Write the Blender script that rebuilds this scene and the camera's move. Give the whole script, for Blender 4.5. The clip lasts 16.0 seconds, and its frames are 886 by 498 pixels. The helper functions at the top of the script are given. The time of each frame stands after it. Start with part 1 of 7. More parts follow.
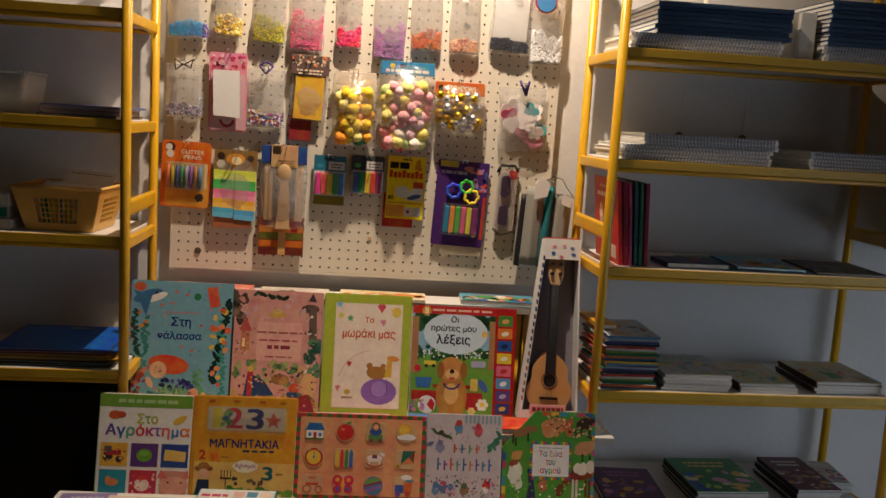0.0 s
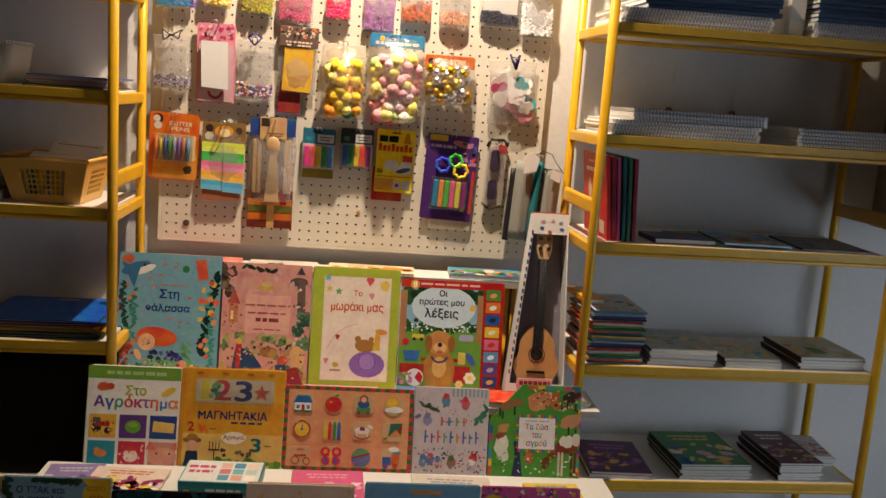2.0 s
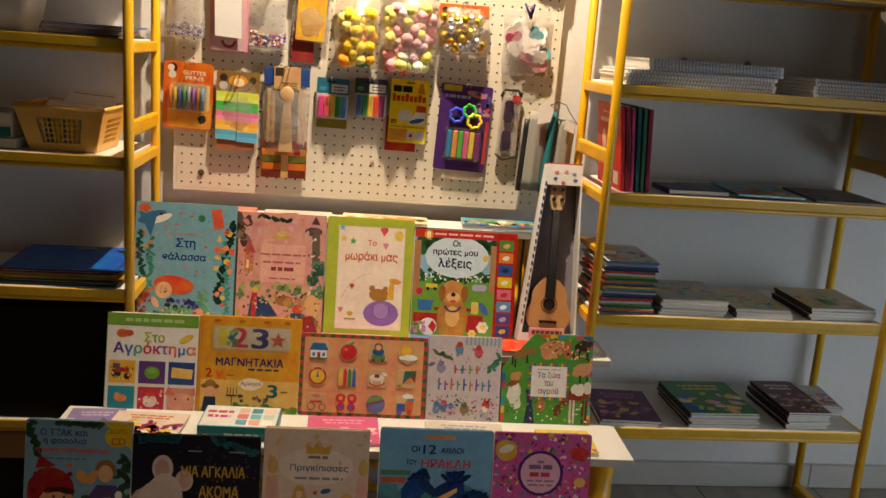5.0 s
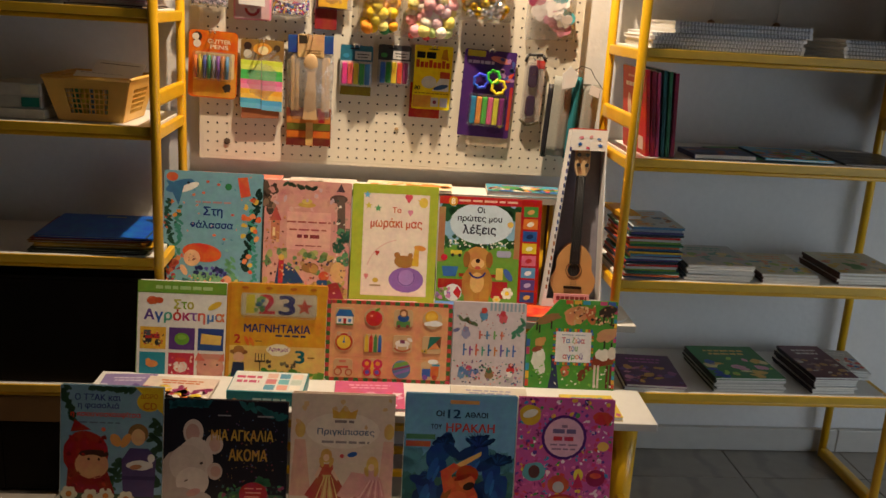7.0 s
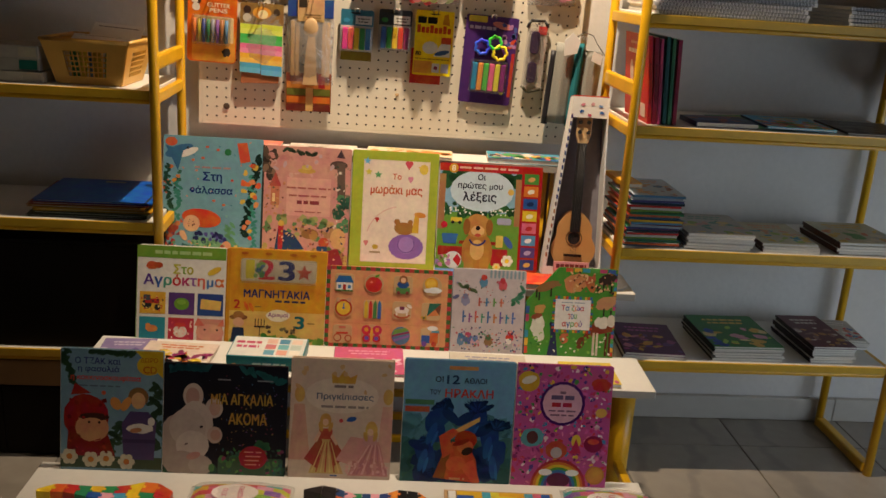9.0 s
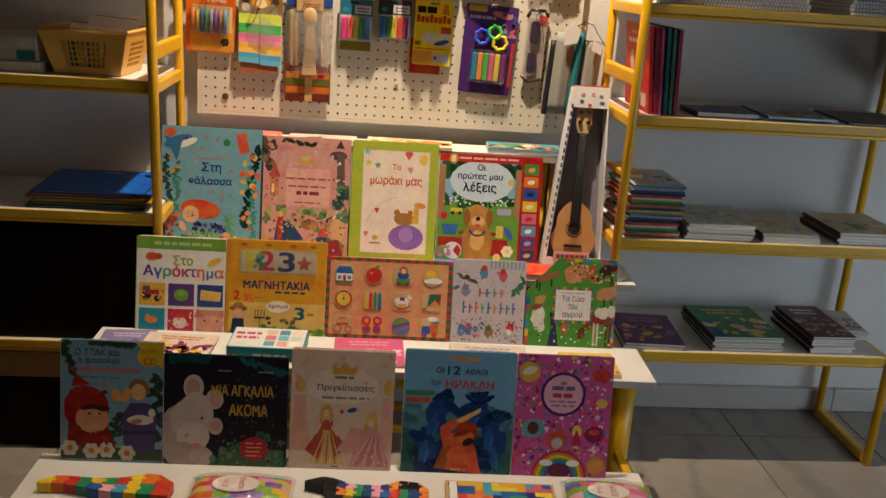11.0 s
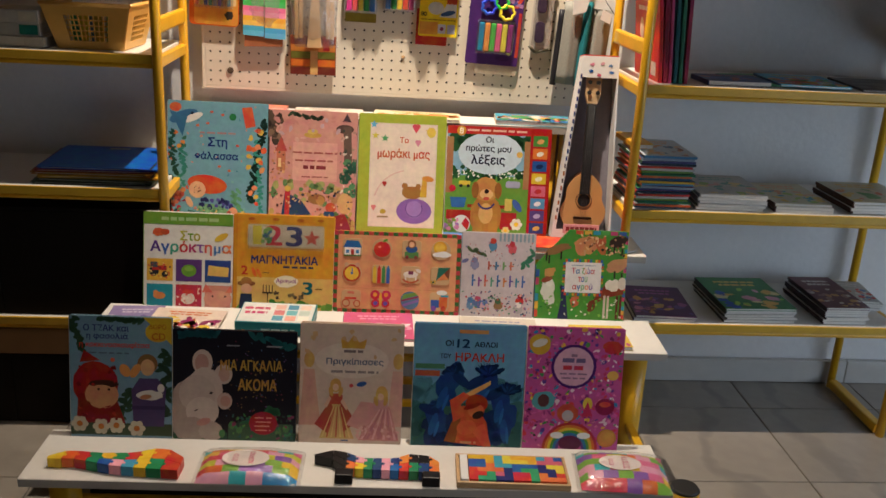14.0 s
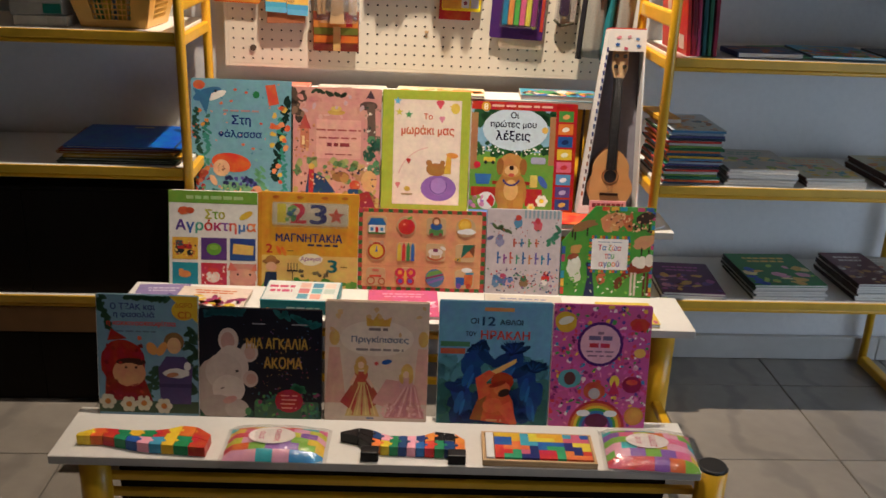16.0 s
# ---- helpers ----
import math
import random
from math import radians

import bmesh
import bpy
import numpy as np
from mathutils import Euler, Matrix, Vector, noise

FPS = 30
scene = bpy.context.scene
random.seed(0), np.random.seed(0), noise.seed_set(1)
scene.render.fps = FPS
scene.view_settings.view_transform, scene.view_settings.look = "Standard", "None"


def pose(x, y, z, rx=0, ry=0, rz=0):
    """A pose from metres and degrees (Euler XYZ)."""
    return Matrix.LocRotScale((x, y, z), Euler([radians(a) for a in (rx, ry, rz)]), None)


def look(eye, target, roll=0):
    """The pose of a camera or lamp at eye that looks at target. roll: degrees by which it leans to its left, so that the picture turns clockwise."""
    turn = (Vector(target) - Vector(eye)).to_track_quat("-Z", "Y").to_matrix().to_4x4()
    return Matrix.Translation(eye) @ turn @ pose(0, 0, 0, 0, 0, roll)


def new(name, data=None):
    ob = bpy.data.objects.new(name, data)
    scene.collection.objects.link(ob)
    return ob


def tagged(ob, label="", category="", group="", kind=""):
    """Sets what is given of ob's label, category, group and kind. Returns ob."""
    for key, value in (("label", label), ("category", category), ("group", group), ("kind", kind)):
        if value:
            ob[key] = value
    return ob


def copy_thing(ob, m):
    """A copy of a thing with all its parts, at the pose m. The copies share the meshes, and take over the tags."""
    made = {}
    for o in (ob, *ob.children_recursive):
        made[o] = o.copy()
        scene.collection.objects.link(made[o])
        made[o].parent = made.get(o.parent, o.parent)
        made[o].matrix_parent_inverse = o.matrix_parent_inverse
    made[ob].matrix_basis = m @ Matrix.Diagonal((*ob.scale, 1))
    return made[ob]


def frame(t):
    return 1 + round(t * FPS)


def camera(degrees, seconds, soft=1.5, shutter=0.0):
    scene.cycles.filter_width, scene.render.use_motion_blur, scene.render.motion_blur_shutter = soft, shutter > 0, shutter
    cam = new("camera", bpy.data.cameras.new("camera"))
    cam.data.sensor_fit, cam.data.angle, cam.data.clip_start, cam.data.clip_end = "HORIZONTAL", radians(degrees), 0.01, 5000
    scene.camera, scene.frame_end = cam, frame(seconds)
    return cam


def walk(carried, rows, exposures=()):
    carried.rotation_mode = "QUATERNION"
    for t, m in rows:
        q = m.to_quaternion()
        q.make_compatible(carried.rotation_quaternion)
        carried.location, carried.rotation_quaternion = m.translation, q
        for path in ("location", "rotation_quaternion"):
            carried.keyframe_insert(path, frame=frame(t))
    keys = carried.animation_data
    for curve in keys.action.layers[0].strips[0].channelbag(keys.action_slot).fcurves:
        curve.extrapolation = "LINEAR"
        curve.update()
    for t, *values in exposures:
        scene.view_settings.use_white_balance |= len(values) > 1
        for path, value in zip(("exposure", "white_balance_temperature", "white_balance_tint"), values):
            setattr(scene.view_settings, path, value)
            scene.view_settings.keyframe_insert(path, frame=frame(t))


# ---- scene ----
cam = camera(52.6, 16.0, soft=1.5, shutter=0.5)
PATH = [
    (0, (0.447, -2.458, 1.29), (0.665, -0.489, 1.011), 3.5),
    (0.5, (0.452, -2.459, 1.292), (0.671, -0.493, 0.993), 3.4),
    (1, (0.449, -2.459, 1.294), (0.671, -0.495, 0.984), 3.6),
    (1.5, (0.45, -2.461, 1.29), (0.674, -0.501, 0.96), 3.9),
    (2, (0.451, -2.461, 1.296), (0.693, -0.505, 0.957), 4.0),
    (2.5, (0.447, -2.463, 1.29), (0.685, -0.507, 0.945), 4.1),
    (3, (0.447, -2.459, 1.287), (0.682, -0.508, 0.919), 4.2),
    (3.5, (0.444, -2.462, 1.286), (0.676, -0.514, 0.895), 4.2),
    (6, (0.434, -2.479, 1.287), (0.653, -0.55, 0.807), 3.9),
    (6.5, (0.441, -2.48, 1.287), (0.628, -0.554, 0.782), 3.8),
    (7, (0.446, -2.484, 1.293), (0.614, -0.559, 0.774), 3.4),
    (7.5, (0.444, -2.483, 1.289), (0.621, -0.564, 0.752), 3.6),
    (8, (0.447, -2.484, 1.289), (0.616, -0.57, 0.736), 3.7),
    (8.5, (0.446, -2.482, 1.282), (0.614, -0.571, 0.717), 3.6),
    (9, (0.446, -2.483, 1.281), (0.617, -0.577, 0.701), 3.8),
    (11.5, (0.438, -2.477, 1.28), (0.62, -0.578, 0.679), 3.7),
    (12, (0.443, -2.477, 1.278), (0.617, -0.573, 0.69), 3.0),
    (12.5, (0.442, -2.473, 1.276), (0.603, -0.567, 0.693), 2.9),
    (13, (0.442, -2.469, 1.271), (0.616, -0.568, 0.675), 3.0),
    (13.5, (0.443, -2.469, 1.267), (0.604, -0.577, 0.638), 2.9),
    (14, (0.444, -2.465, 1.262), (0.602, -0.579, 0.615), 3.1),
    (14.5, (0.446, -2.459, 1.26), (0.594, -0.586, 0.572), 3.4),
    (15, (0.445, -2.455, 1.259), (0.591, -0.592, 0.548), 3.8),
    (15.5, (0.445, -2.456, 1.261), (0.583, -0.589, 0.556), 3.9),
    (16, (0.445, -2.451, 1.258), (0.549, -0.579, 0.56), 2.3),
]
EXPOSURES = [(0, -0.88, 6250, 14), (0.5, -0.9, 6250, 14), (1, -0.88, 6250, 14), (1.5, -0.66, 6250, 14), (2.5, -0.22, 6400, 11), (3.5, -0.12, 6650, 10), (6, -0.22, 6650, 10), (9, -0.32, 6600, 10), (11.5, -0.2, 6300, 10), (13, -0.16, 6150, 10), (14.5, 0.0, 5850, 11), (16, 0.05, 5850, 11)]
walk(cam, [(t, look(eye, aim, roll)) for t, eye, aim, roll in PATH], EXPOSURES)

# ---- world, sun side, lamps ----
world = bpy.data.worlds.new("world")
scene.world = world
world.use_nodes = True
wn = world.node_tree
sky = wn.nodes.new("ShaderNodeTexSky")
sky.sky_type, sky.sun_disc = "NISHITA", False
sky.sun_elevation, sky.sun_rotation = radians(35), radians(150)
wn.links.new(sky.outputs[0], wn.nodes["Background"].inputs[0])
wn.nodes["Background"].inputs[1].default_value = 0.1


def lamp(name, kind, m, energy, color, **settings):
    data = bpy.data.lights.new(name, kind)
    data.energy, data.color = energy, color
    ob = new(name, data)
    ob.matrix_world = m
    return data


# the ceiling spot close over the pegboard
spot = lamp("ceiling_spot", "SPOT", look((0.605, -0.42, 2.5), (0.59, 0.10, 1.76)), 278, (1.0, 0.79, 0.57))
spot.spot_size, spot.spot_blend, spot.shadow_soft_size = radians(132), 1.0, 0.022
# the ceiling spot further into the shop, turned to the foot of the display
shop = lamp("shop_spot", "SPOT", look((1.15, -1.75, 2.6), (0.44, -0.75, 0.25)), 38, (1.0, 0.80, 0.60))
shop.spot_size, shop.spot_blend, shop.shadow_soft_size = radians(41), 0.7, 0.03
# daylight in the opening of the shop window
day = lamp("window_daylight", "AREA", look((2.97, -1.65, 0.75), (1.5, -0.2, 0.6)), 6.5, (0.72, 0.86, 1.0))
day.shape, day.size, day.size_y, day.spread = "RECTANGLE", 1.8, 1.15, radians(120)
# ---- materials ----


def lin(h):
    c = [int(h[i:i + 2], 16) / 255 for i in (0, 2, 4)]
    return tuple(v / 12.92 if v <= 0.04045 else ((v + 0.055) / 1.055) ** 2.4 for v in c) + (1.0,)


def surface(name, color, rough=0.5, metal=0.0, grain=40.0, vary=0.15, stain=3.0, stains=0.12, bump=0.0, each=0.0, coat=0.0):
    """A painted, printed or plastered surface: grain and stains at two scales, optional relief, optional shift by object."""
    m = bpy.data.materials.new(name)
    m.use_nodes = True
    t, b = m.node_tree, m.node_tree.nodes["Principled BSDF"]
    base = lin(color) if isinstance(color, str) else (*color, 1.0)
    b.inputs["Roughness"].default_value, b.inputs["Metallic"].default_value = rough, metal
    b.inputs["Coat Weight"].default_value = coat
    co = t.nodes.new("ShaderNodeTexCoord")
    n1, n2 = t.nodes.new("ShaderNodeTexNoise"), t.nodes.new("ShaderNodeTexNoise")
    n1.inputs["Scale"].default_value, n2.inputs["Scale"].default_value = grain, stain
    n1.inputs["Detail"].default_value, n2.inputs["Detail"].default_value = 4, 3
    for n in (n1, n2):
        t.links.new(co.outputs["Object"], n.inputs["Vector"])
    total = t.nodes.new("ShaderNodeMath")
    total.operation = "MULTIPLY_ADD"
    total.inputs[1].default_value = 2 * vary
    second = t.nodes.new("ShaderNodeMath")
    second.operation = "MULTIPLY_ADD"
    second.inputs[1].default_value, second.inputs[2].default_value = 2 * stains, 1 - vary - stains
    t.links.new(n2.outputs[0], second.inputs[0])
    t.links.new(n1.outputs[0], total.inputs[0])
    t.links.new(second.outputs[0], total.inputs[2])
    hsv = t.nodes.new("ShaderNodeHueSaturation")
    hsv.inputs["Color"].default_value = base
    out = total.outputs[0]
    if each:
        info, add = t.nodes.new("ShaderNodeObjectInfo"), t.nodes.new("ShaderNodeMath")
        add.operation = "MULTIPLY_ADD"
        add.inputs[1].default_value = each
        t.links.new(info.outputs["Random"], add.inputs[0])
        t.links.new(out, add.inputs[2])
        out = add.outputs[0]
    t.links.new(out, hsv.inputs["Value"])
    t.links.new(hsv.outputs[0], b.inputs["Base Color"])
    if bump:
        bp = t.nodes.new("ShaderNodeBump")
        bp.inputs["Strength"].default_value, bp.inputs["Distance"].default_value = 0.5, bump
        t.links.new(n1.outputs[0], bp.inputs["Height"])
        t.links.new(bp.outputs[0], b.inputs["Normal"])
    return m


INKS = {}


def ink(h):
    """Printed card or coloured plastic of one colour."""
    if h not in INKS:
        INKS[h] = surface("print_" + h, h, 0.38, grain=75, vary=0.16, stain=16, stains=0.14)
        t = INKS[h].node_tree
        t.nodes["Principled BSDF"].inputs["Specular IOR Level"].default_value = 0.3
        drift, span = t.nodes.new("ShaderNodeTexNoise"), t.nodes.new("ShaderNodeMapRange")
        drift.inputs["Scale"].default_value, drift.inputs["Detail"].default_value = 34, 5
        span.inputs["From Min"].default_value, span.inputs["From Max"].default_value = 0.3, 0.7
        span.inputs["To Min"].default_value, span.inputs["To Max"].default_value = 0.482, 0.518
        t.links.new(next(n for n in t.nodes if n.type == "TEX_COORD").outputs["Object"], drift.inputs["Vector"])
        t.links.new(drift.outputs[0], span.inputs["Value"])
        t.links.new(span.outputs[0], next(n for n in t.nodes if n.type == "HUE_SAT").inputs["Hue"])
    return INKS[h]


def film_material(name="clear_film", milk=0.26):
    """Thin plastic: clear, glossy and a little milky."""
    m = bpy.data.materials.new(name)
    m.use_nodes = True
    t = m.node_tree
    t.nodes.remove(t.nodes["Principled BSDF"])
    out = t.nodes["Material Output"]
    clear, gloss, mix = t.nodes.new("ShaderNodeBsdfTransparent"), t.nodes.new("ShaderNodeBsdfGlossy"), t.nodes.new("ShaderNodeMixShader")
    haze, mix2 = t.nodes.new("ShaderNodeBsdfTranslucent"), t.nodes.new("ShaderNodeMixShader")
    white, mix3 = t.nodes.new("ShaderNodeBsdfDiffuse"), t.nodes.new("ShaderNodeMixShader")
    clear.inputs[0].default_value = (0.97, 0.97, 0.97, 1)
    gloss.inputs["Roughness"].default_value = 0.16
    rim, noi, bmp, co, amount = (t.nodes.new(k) for k in ("ShaderNodeLayerWeight", "ShaderNodeTexNoise", "ShaderNodeBump", "ShaderNodeTexCoord", "ShaderNodeMapRange"))
    rim.inputs[0].default_value = 0.25
    noi.inputs["Scale"].default_value = 45
    bmp.inputs["Strength"].default_value, bmp.inputs["Distance"].default_value = 0.8, 0.008
    amount.inputs["To Min"].default_value, amount.inputs["To Max"].default_value = 0.08, 0.28
    t.links.new(co.outputs["Object"], noi.inputs["Vector"])
    t.links.new(noi.outputs[0], bmp.inputs["Height"])
    for node in (gloss, haze, white):
        t.links.new(bmp.outputs[0], node.inputs["Normal"])
    haze.inputs[0].default_value, white.inputs[0].default_value = (0.85, 0.85, 0.85, 1), (0.85, 0.85, 0.85, 1)
    mix3.inputs[0].default_value, mix2.inputs[0].default_value = 0.5, milk
    t.links.new(haze.outputs[0], mix3.inputs[1])
    t.links.new(white.outputs[0], mix3.inputs[2])
    t.links.new(clear.outputs[0], mix2.inputs[1])
    t.links.new(mix3.outputs[0], mix2.inputs[2])
    t.links.new(rim.outputs["Facing"], amount.inputs["Value"])
    t.links.new(amount.outputs[0], mix.inputs[0])
    t.links.new(mix2.outputs[0], mix.inputs[1])
    t.links.new(gloss.outputs[0], mix.inputs[2])
    t.links.new(mix.outputs[0], out.inputs[0])
    return m


def marble_material():
    m = surface("marble_tile", (0.29, 0.262, 0.225), 0.28, grain=26, vary=0.12, stain=3.2, stains=0.24, each=0.10)
    t, b = m.node_tree, m.node_tree.nodes["Principled BSDF"]
    wave, co, mixn = t.nodes.new("ShaderNodeTexWave"), t.nodes.new("ShaderNodeTexCoord"), t.nodes.new("ShaderNodeMix")
    wave.inputs["Scale"].default_value, wave.inputs["Distortion"].default_value, wave.inputs["Detail"].default_value = 1.3, 14, 5
    ramp = t.nodes.new("ShaderNodeValToRGB")
    ramp.color_ramp.elements[0].position, ramp.color_ramp.elements[1].position = 0.0, 0.16
    ramp.color_ramp.elements[0].color, ramp.color_ramp.elements[1].color = (0.72, 0.73, 0.75, 1), (1, 1, 1, 1)
    mixn.data_type, mixn.blend_type = "RGBA", "MULTIPLY"
    mixn.inputs["Factor"].default_value = 0.8
    info, shift = t.nodes.new("ShaderNodeObjectInfo"), t.nodes.new("ShaderNodeVectorMath")
    shift.operation = "MULTIPLY_ADD"
    shift.inputs[1].default_value = (17, 31, 5)
    t.links.new(info.outputs["Random"], shift.inputs[0])
    t.links.new(co.outputs["Object"], shift.inputs[2])
    t.links.new(shift.outputs[0], wave.inputs["Vector"])
    t.links.new(wave.outputs[0], ramp.inputs[0])
    source = b.inputs["Base Color"].links[0].from_socket
    t.links.new(source, mixn.inputs[6])
    t.links.new(ramp.outputs[0], mixn.inputs[7])
    t.links.new(mixn.outputs[2], b.inputs["Base Color"])
    return m


def glass_material():
    m = bpy.data.materials.new("window_glass")
    m.use_nodes = True
    b = m.node_tree.nodes["Principled BSDF"]
    b.inputs["Transmission Weight"].default_value, b.inputs["Roughness"].default_value = 1.0, 0.0
    return m


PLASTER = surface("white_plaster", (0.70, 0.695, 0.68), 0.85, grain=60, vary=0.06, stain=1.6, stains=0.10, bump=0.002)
# ceiling and side walls are unseen, toned dark to cut bounce light
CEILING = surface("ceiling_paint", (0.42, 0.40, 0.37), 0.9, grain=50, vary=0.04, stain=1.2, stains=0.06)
SIDEWALL = surface("bounce_cut_wall", (0.24, 0.19, 0.14), 0.85, grain=60, vary=0.06, stain=1.6, stains=0.10)
YELLOW = surface("yellow_enamel", (0.72, 0.40, 0.010), 0.34, grain=30, vary=0.10, stain=5, stains=0.14, bump=0.0004, coat=0.2)
YEDGE = surface("yellow_edging", (0.56, 0.345, 0.020), 0.45, grain=40, vary=0.14, stain=6, stains=0.16)
LAMINATE = surface("white_laminate", (0.74, 0.725, 0.68), 0.42, grain=70, vary=0.05, stain=4, stains=0.09)
EDGEBAND = surface("grey_edge_band", (0.42, 0.40, 0.36), 0.5, grain=50, vary=0.10, stain=6, stains=0.15)
PEG = surface("pegboard_cream", (0.72, 0.66, 0.54), 0.55, grain=90, vary=0.05, stain=4, stains=0.09)
DARK = surface("hole_shade", (0.03, 0.025, 0.02), 0.8)
SKIRT = surface("skirting_stone", (0.52, 0.50, 0.46), 0.4, grain=20, vary=0.12, stain=4, stains=0.16)
TILE = marble_material()
GROUT = surface("grout", (0.10, 0.095, 0.085), 0.9)
PAPER = surface("paper_pages", (0.74, 0.72, 0.66), 0.8, grain=200, vary=0.12, stain=20, stains=0.06)
WHITE = surface("white_card", (0.78, 0.78, 0.76), 0.5, grain=60, vary=0.05, stain=8, stains=0.06)
STEEL = surface("zinc_wire", (0.62, 0.62, 0.62), 0.25, metal=1.0)
BLACK = surface("black_plastic", (0.02, 0.02, 0.02), 0.4)
FILM = film_material()
WRAP = film_material("shiny_wrap", 0.04)
BLISTER = film_material("clear_blister", 0.05)
POMPON_FILM = film_material("crinkled_bag_film", 0.12)
PINE = surface("light_wood", (0.58, 0.38, 0.19), 0.42, grain=34, vary=0.14, stain=9, stains=0.16)
SPRUCE = surface("guitar_top", (0.62, 0.33, 0.12), 0.35, grain=26, vary=0.12, stain=7, stains=0.14, coat=0.3)
PLASTIC = surface("yellow_basket_plastic", (0.72, 0.42, 0.09), 0.4, grain=40, vary=0.08, stain=8, stains=0.10)
CLOUDY = surface("cloudy_plastic", (0.62, 0.60, 0.52), 0.35, grain=40, vary=0.06)
WALNUT = surface("dark_wood", (0.10, 0.055, 0.03), 0.5, grain=20, vary=0.2)
# near-black, fills the dark spaces under the left shelves and the stand
DARK_FILL = surface("near_black_fill", (0.012, 0.009, 0.007), 0.6, grain=20, vary=0.2)
DARK_FILL.node_tree.nodes["Principled BSDF"].inputs["Specular IOR Level"].default_value = 0.08
GLASS = glass_material()

# ---- mesh helpers ----


def thing(name, label, category, m=Matrix(), group=""):
    ob = new(name)
    ob.empty_display_size = 0.05
    ob.matrix_world = m
    return tagged(ob, label, category, group)


def link(name, mesh, parent=None, label=""):
    ob = new(name, mesh)
    if parent:
        ob.parent = parent
    if label:
        ob["label"] = label
    return ob


def part(name, bm, material, parent=None, label="", smooth=False):
    mesh = bpy.data.meshes.new(name)
    bmesh.ops.recalc_face_normals(bm, faces=bm.faces)
    if smooth:
        for f in bm.faces:
            f.smooth = len(f.verts) == 4
    bm.to_mesh(mesh)
    bm.free()
    for m in material if isinstance(material, (list, tuple)) else [material]:
        mesh.materials.append(m)
    return link(name, mesh, parent, label)


def box(x0, x1, y0, y1, z0, z1, bevel=0.0, bm=None, seg=2):
    made = bmesh.new()
    bmesh.ops.create_cube(made, size=1, matrix=Matrix.LocRotScale(((x0 + x1) / 2, (y0 + y1) / 2, (z0 + z1) / 2), None, (x1 - x0, y1 - y0, z1 - z0)))
    if bevel:
        bmesh.ops.bevel(made, geom=made.edges, offset=bevel, segments=seg, affect="EDGES", profile=0.5)
    if bm is None:
        return made
    join(bm, made)
    return bm


def join(bm, other, m=None, slot=None):
    """Adds other to bm, moved by m, and frees it."""
    if m is not None:
        bmesh.ops.transform(other, matrix=m, verts=other.verts)
    old = {v: bm.verts.new(v.co) for v in other.verts}
    for f in other.faces:
        made = bm.faces.new([old[v] for v in f.verts])
        made.material_index = f.material_index if slot is None else slot
        made.smooth = f.smooth
    other.free()


def tube(p, q, r, n=16, bm=None, r2=None):
    p, q = Vector(p), Vector(q)
    made = bmesh.new()
    bmesh.ops.create_cone(made, cap_ends=True, segments=n, radius1=r, radius2=r if r2 is None else r2, depth=(q - p).length)
    for f in made.faces:
        f.smooth = len(f.verts) == 4
    m = Matrix.Translation((p + q) / 2) @ (q - p).to_track_quat("Z", "Y").to_matrix().to_4x4()
    if bm is None:
        bmesh.ops.transform(made, matrix=m, verts=made.verts)
        return made
    join(bm, made, m)
    return bm


def wire(points, r, n=8):
    bm = bmesh.new()
    for a, b in zip(points, points[1:]):
        tube(a, b, r, n, bm)
    return bm


def prism(outline, y0, y1, bevel=0.0):
    """A plate whose outline lies in x and z, from y0 (front) to y1."""
    bm = bmesh.new()
    f = bm.faces.new([bm.verts.new((x, y0, z)) for x, z in outline])
    r = bmesh.ops.extrude_face_region(bm, geom=[f])
    bmesh.ops.translate(bm, verts=[v for v in r["geom"] if isinstance(v, bmesh.types.BMVert)], vec=(0, y1 - y0, 0))
    if bevel:
        bmesh.ops.bevel(bm, geom=bm.edges, offset=bevel, segments=2, affect="EDGES", profile=0.5)
    return bm


def rounded(x0, x1, z0, z1, r, n=5):
    out = []
    for cx, cz, a in ((x1 - r, z0 + r, -90), (x1 - r, z1 - r, 0), (x0 + r, z1 - r, 90), (x0 + r, z0 + r, 180)):
        out += [(cx + r * math.cos(radians(a + 90 * i / n)), cz + r * math.sin(radians(a + 90 * i / n))) for i in range(n + 1)]
    return out


LETTERS = {}
# letters of the same shape that the built-in font fills cleanly
ALIKE = str.maketrans("ΚΜΝΧπκθ", "KMNXпкө")


def letters(text):
    """The flat mesh of a line of text in the built-in font: corners and faces, with its bounds."""
    if text not in LETTERS:
        data = bpy.data.curves.new("letters", "FONT")
        data.body, data.size = text.translate(ALIKE), 1.0
        data.resolution_u = 8
        ob = new("letters", data)
        bpy.context.view_layer.update()
        deps = bpy.context.evaluated_depsgraph_get()
        mesh = bpy.data.meshes.new_from_object(ob.evaluated_get(deps))
        pts = [(v.co.x, v.co.y) for v in mesh.vertices]
        faces = [tuple(p.vertices) for p in mesh.polygons]
        bpy.data.objects.remove(ob)
        bpy.data.curves.remove(data)
        bpy.data.meshes.remove(mesh)
        xs, ys = [p[0] for p in pts] or [0, 1], [p[1] for p in pts] or [0, 1]
        LETTERS[text] = pts, faces, (min(xs), max(xs), min(ys), max(ys))
    return LETTERS[text]


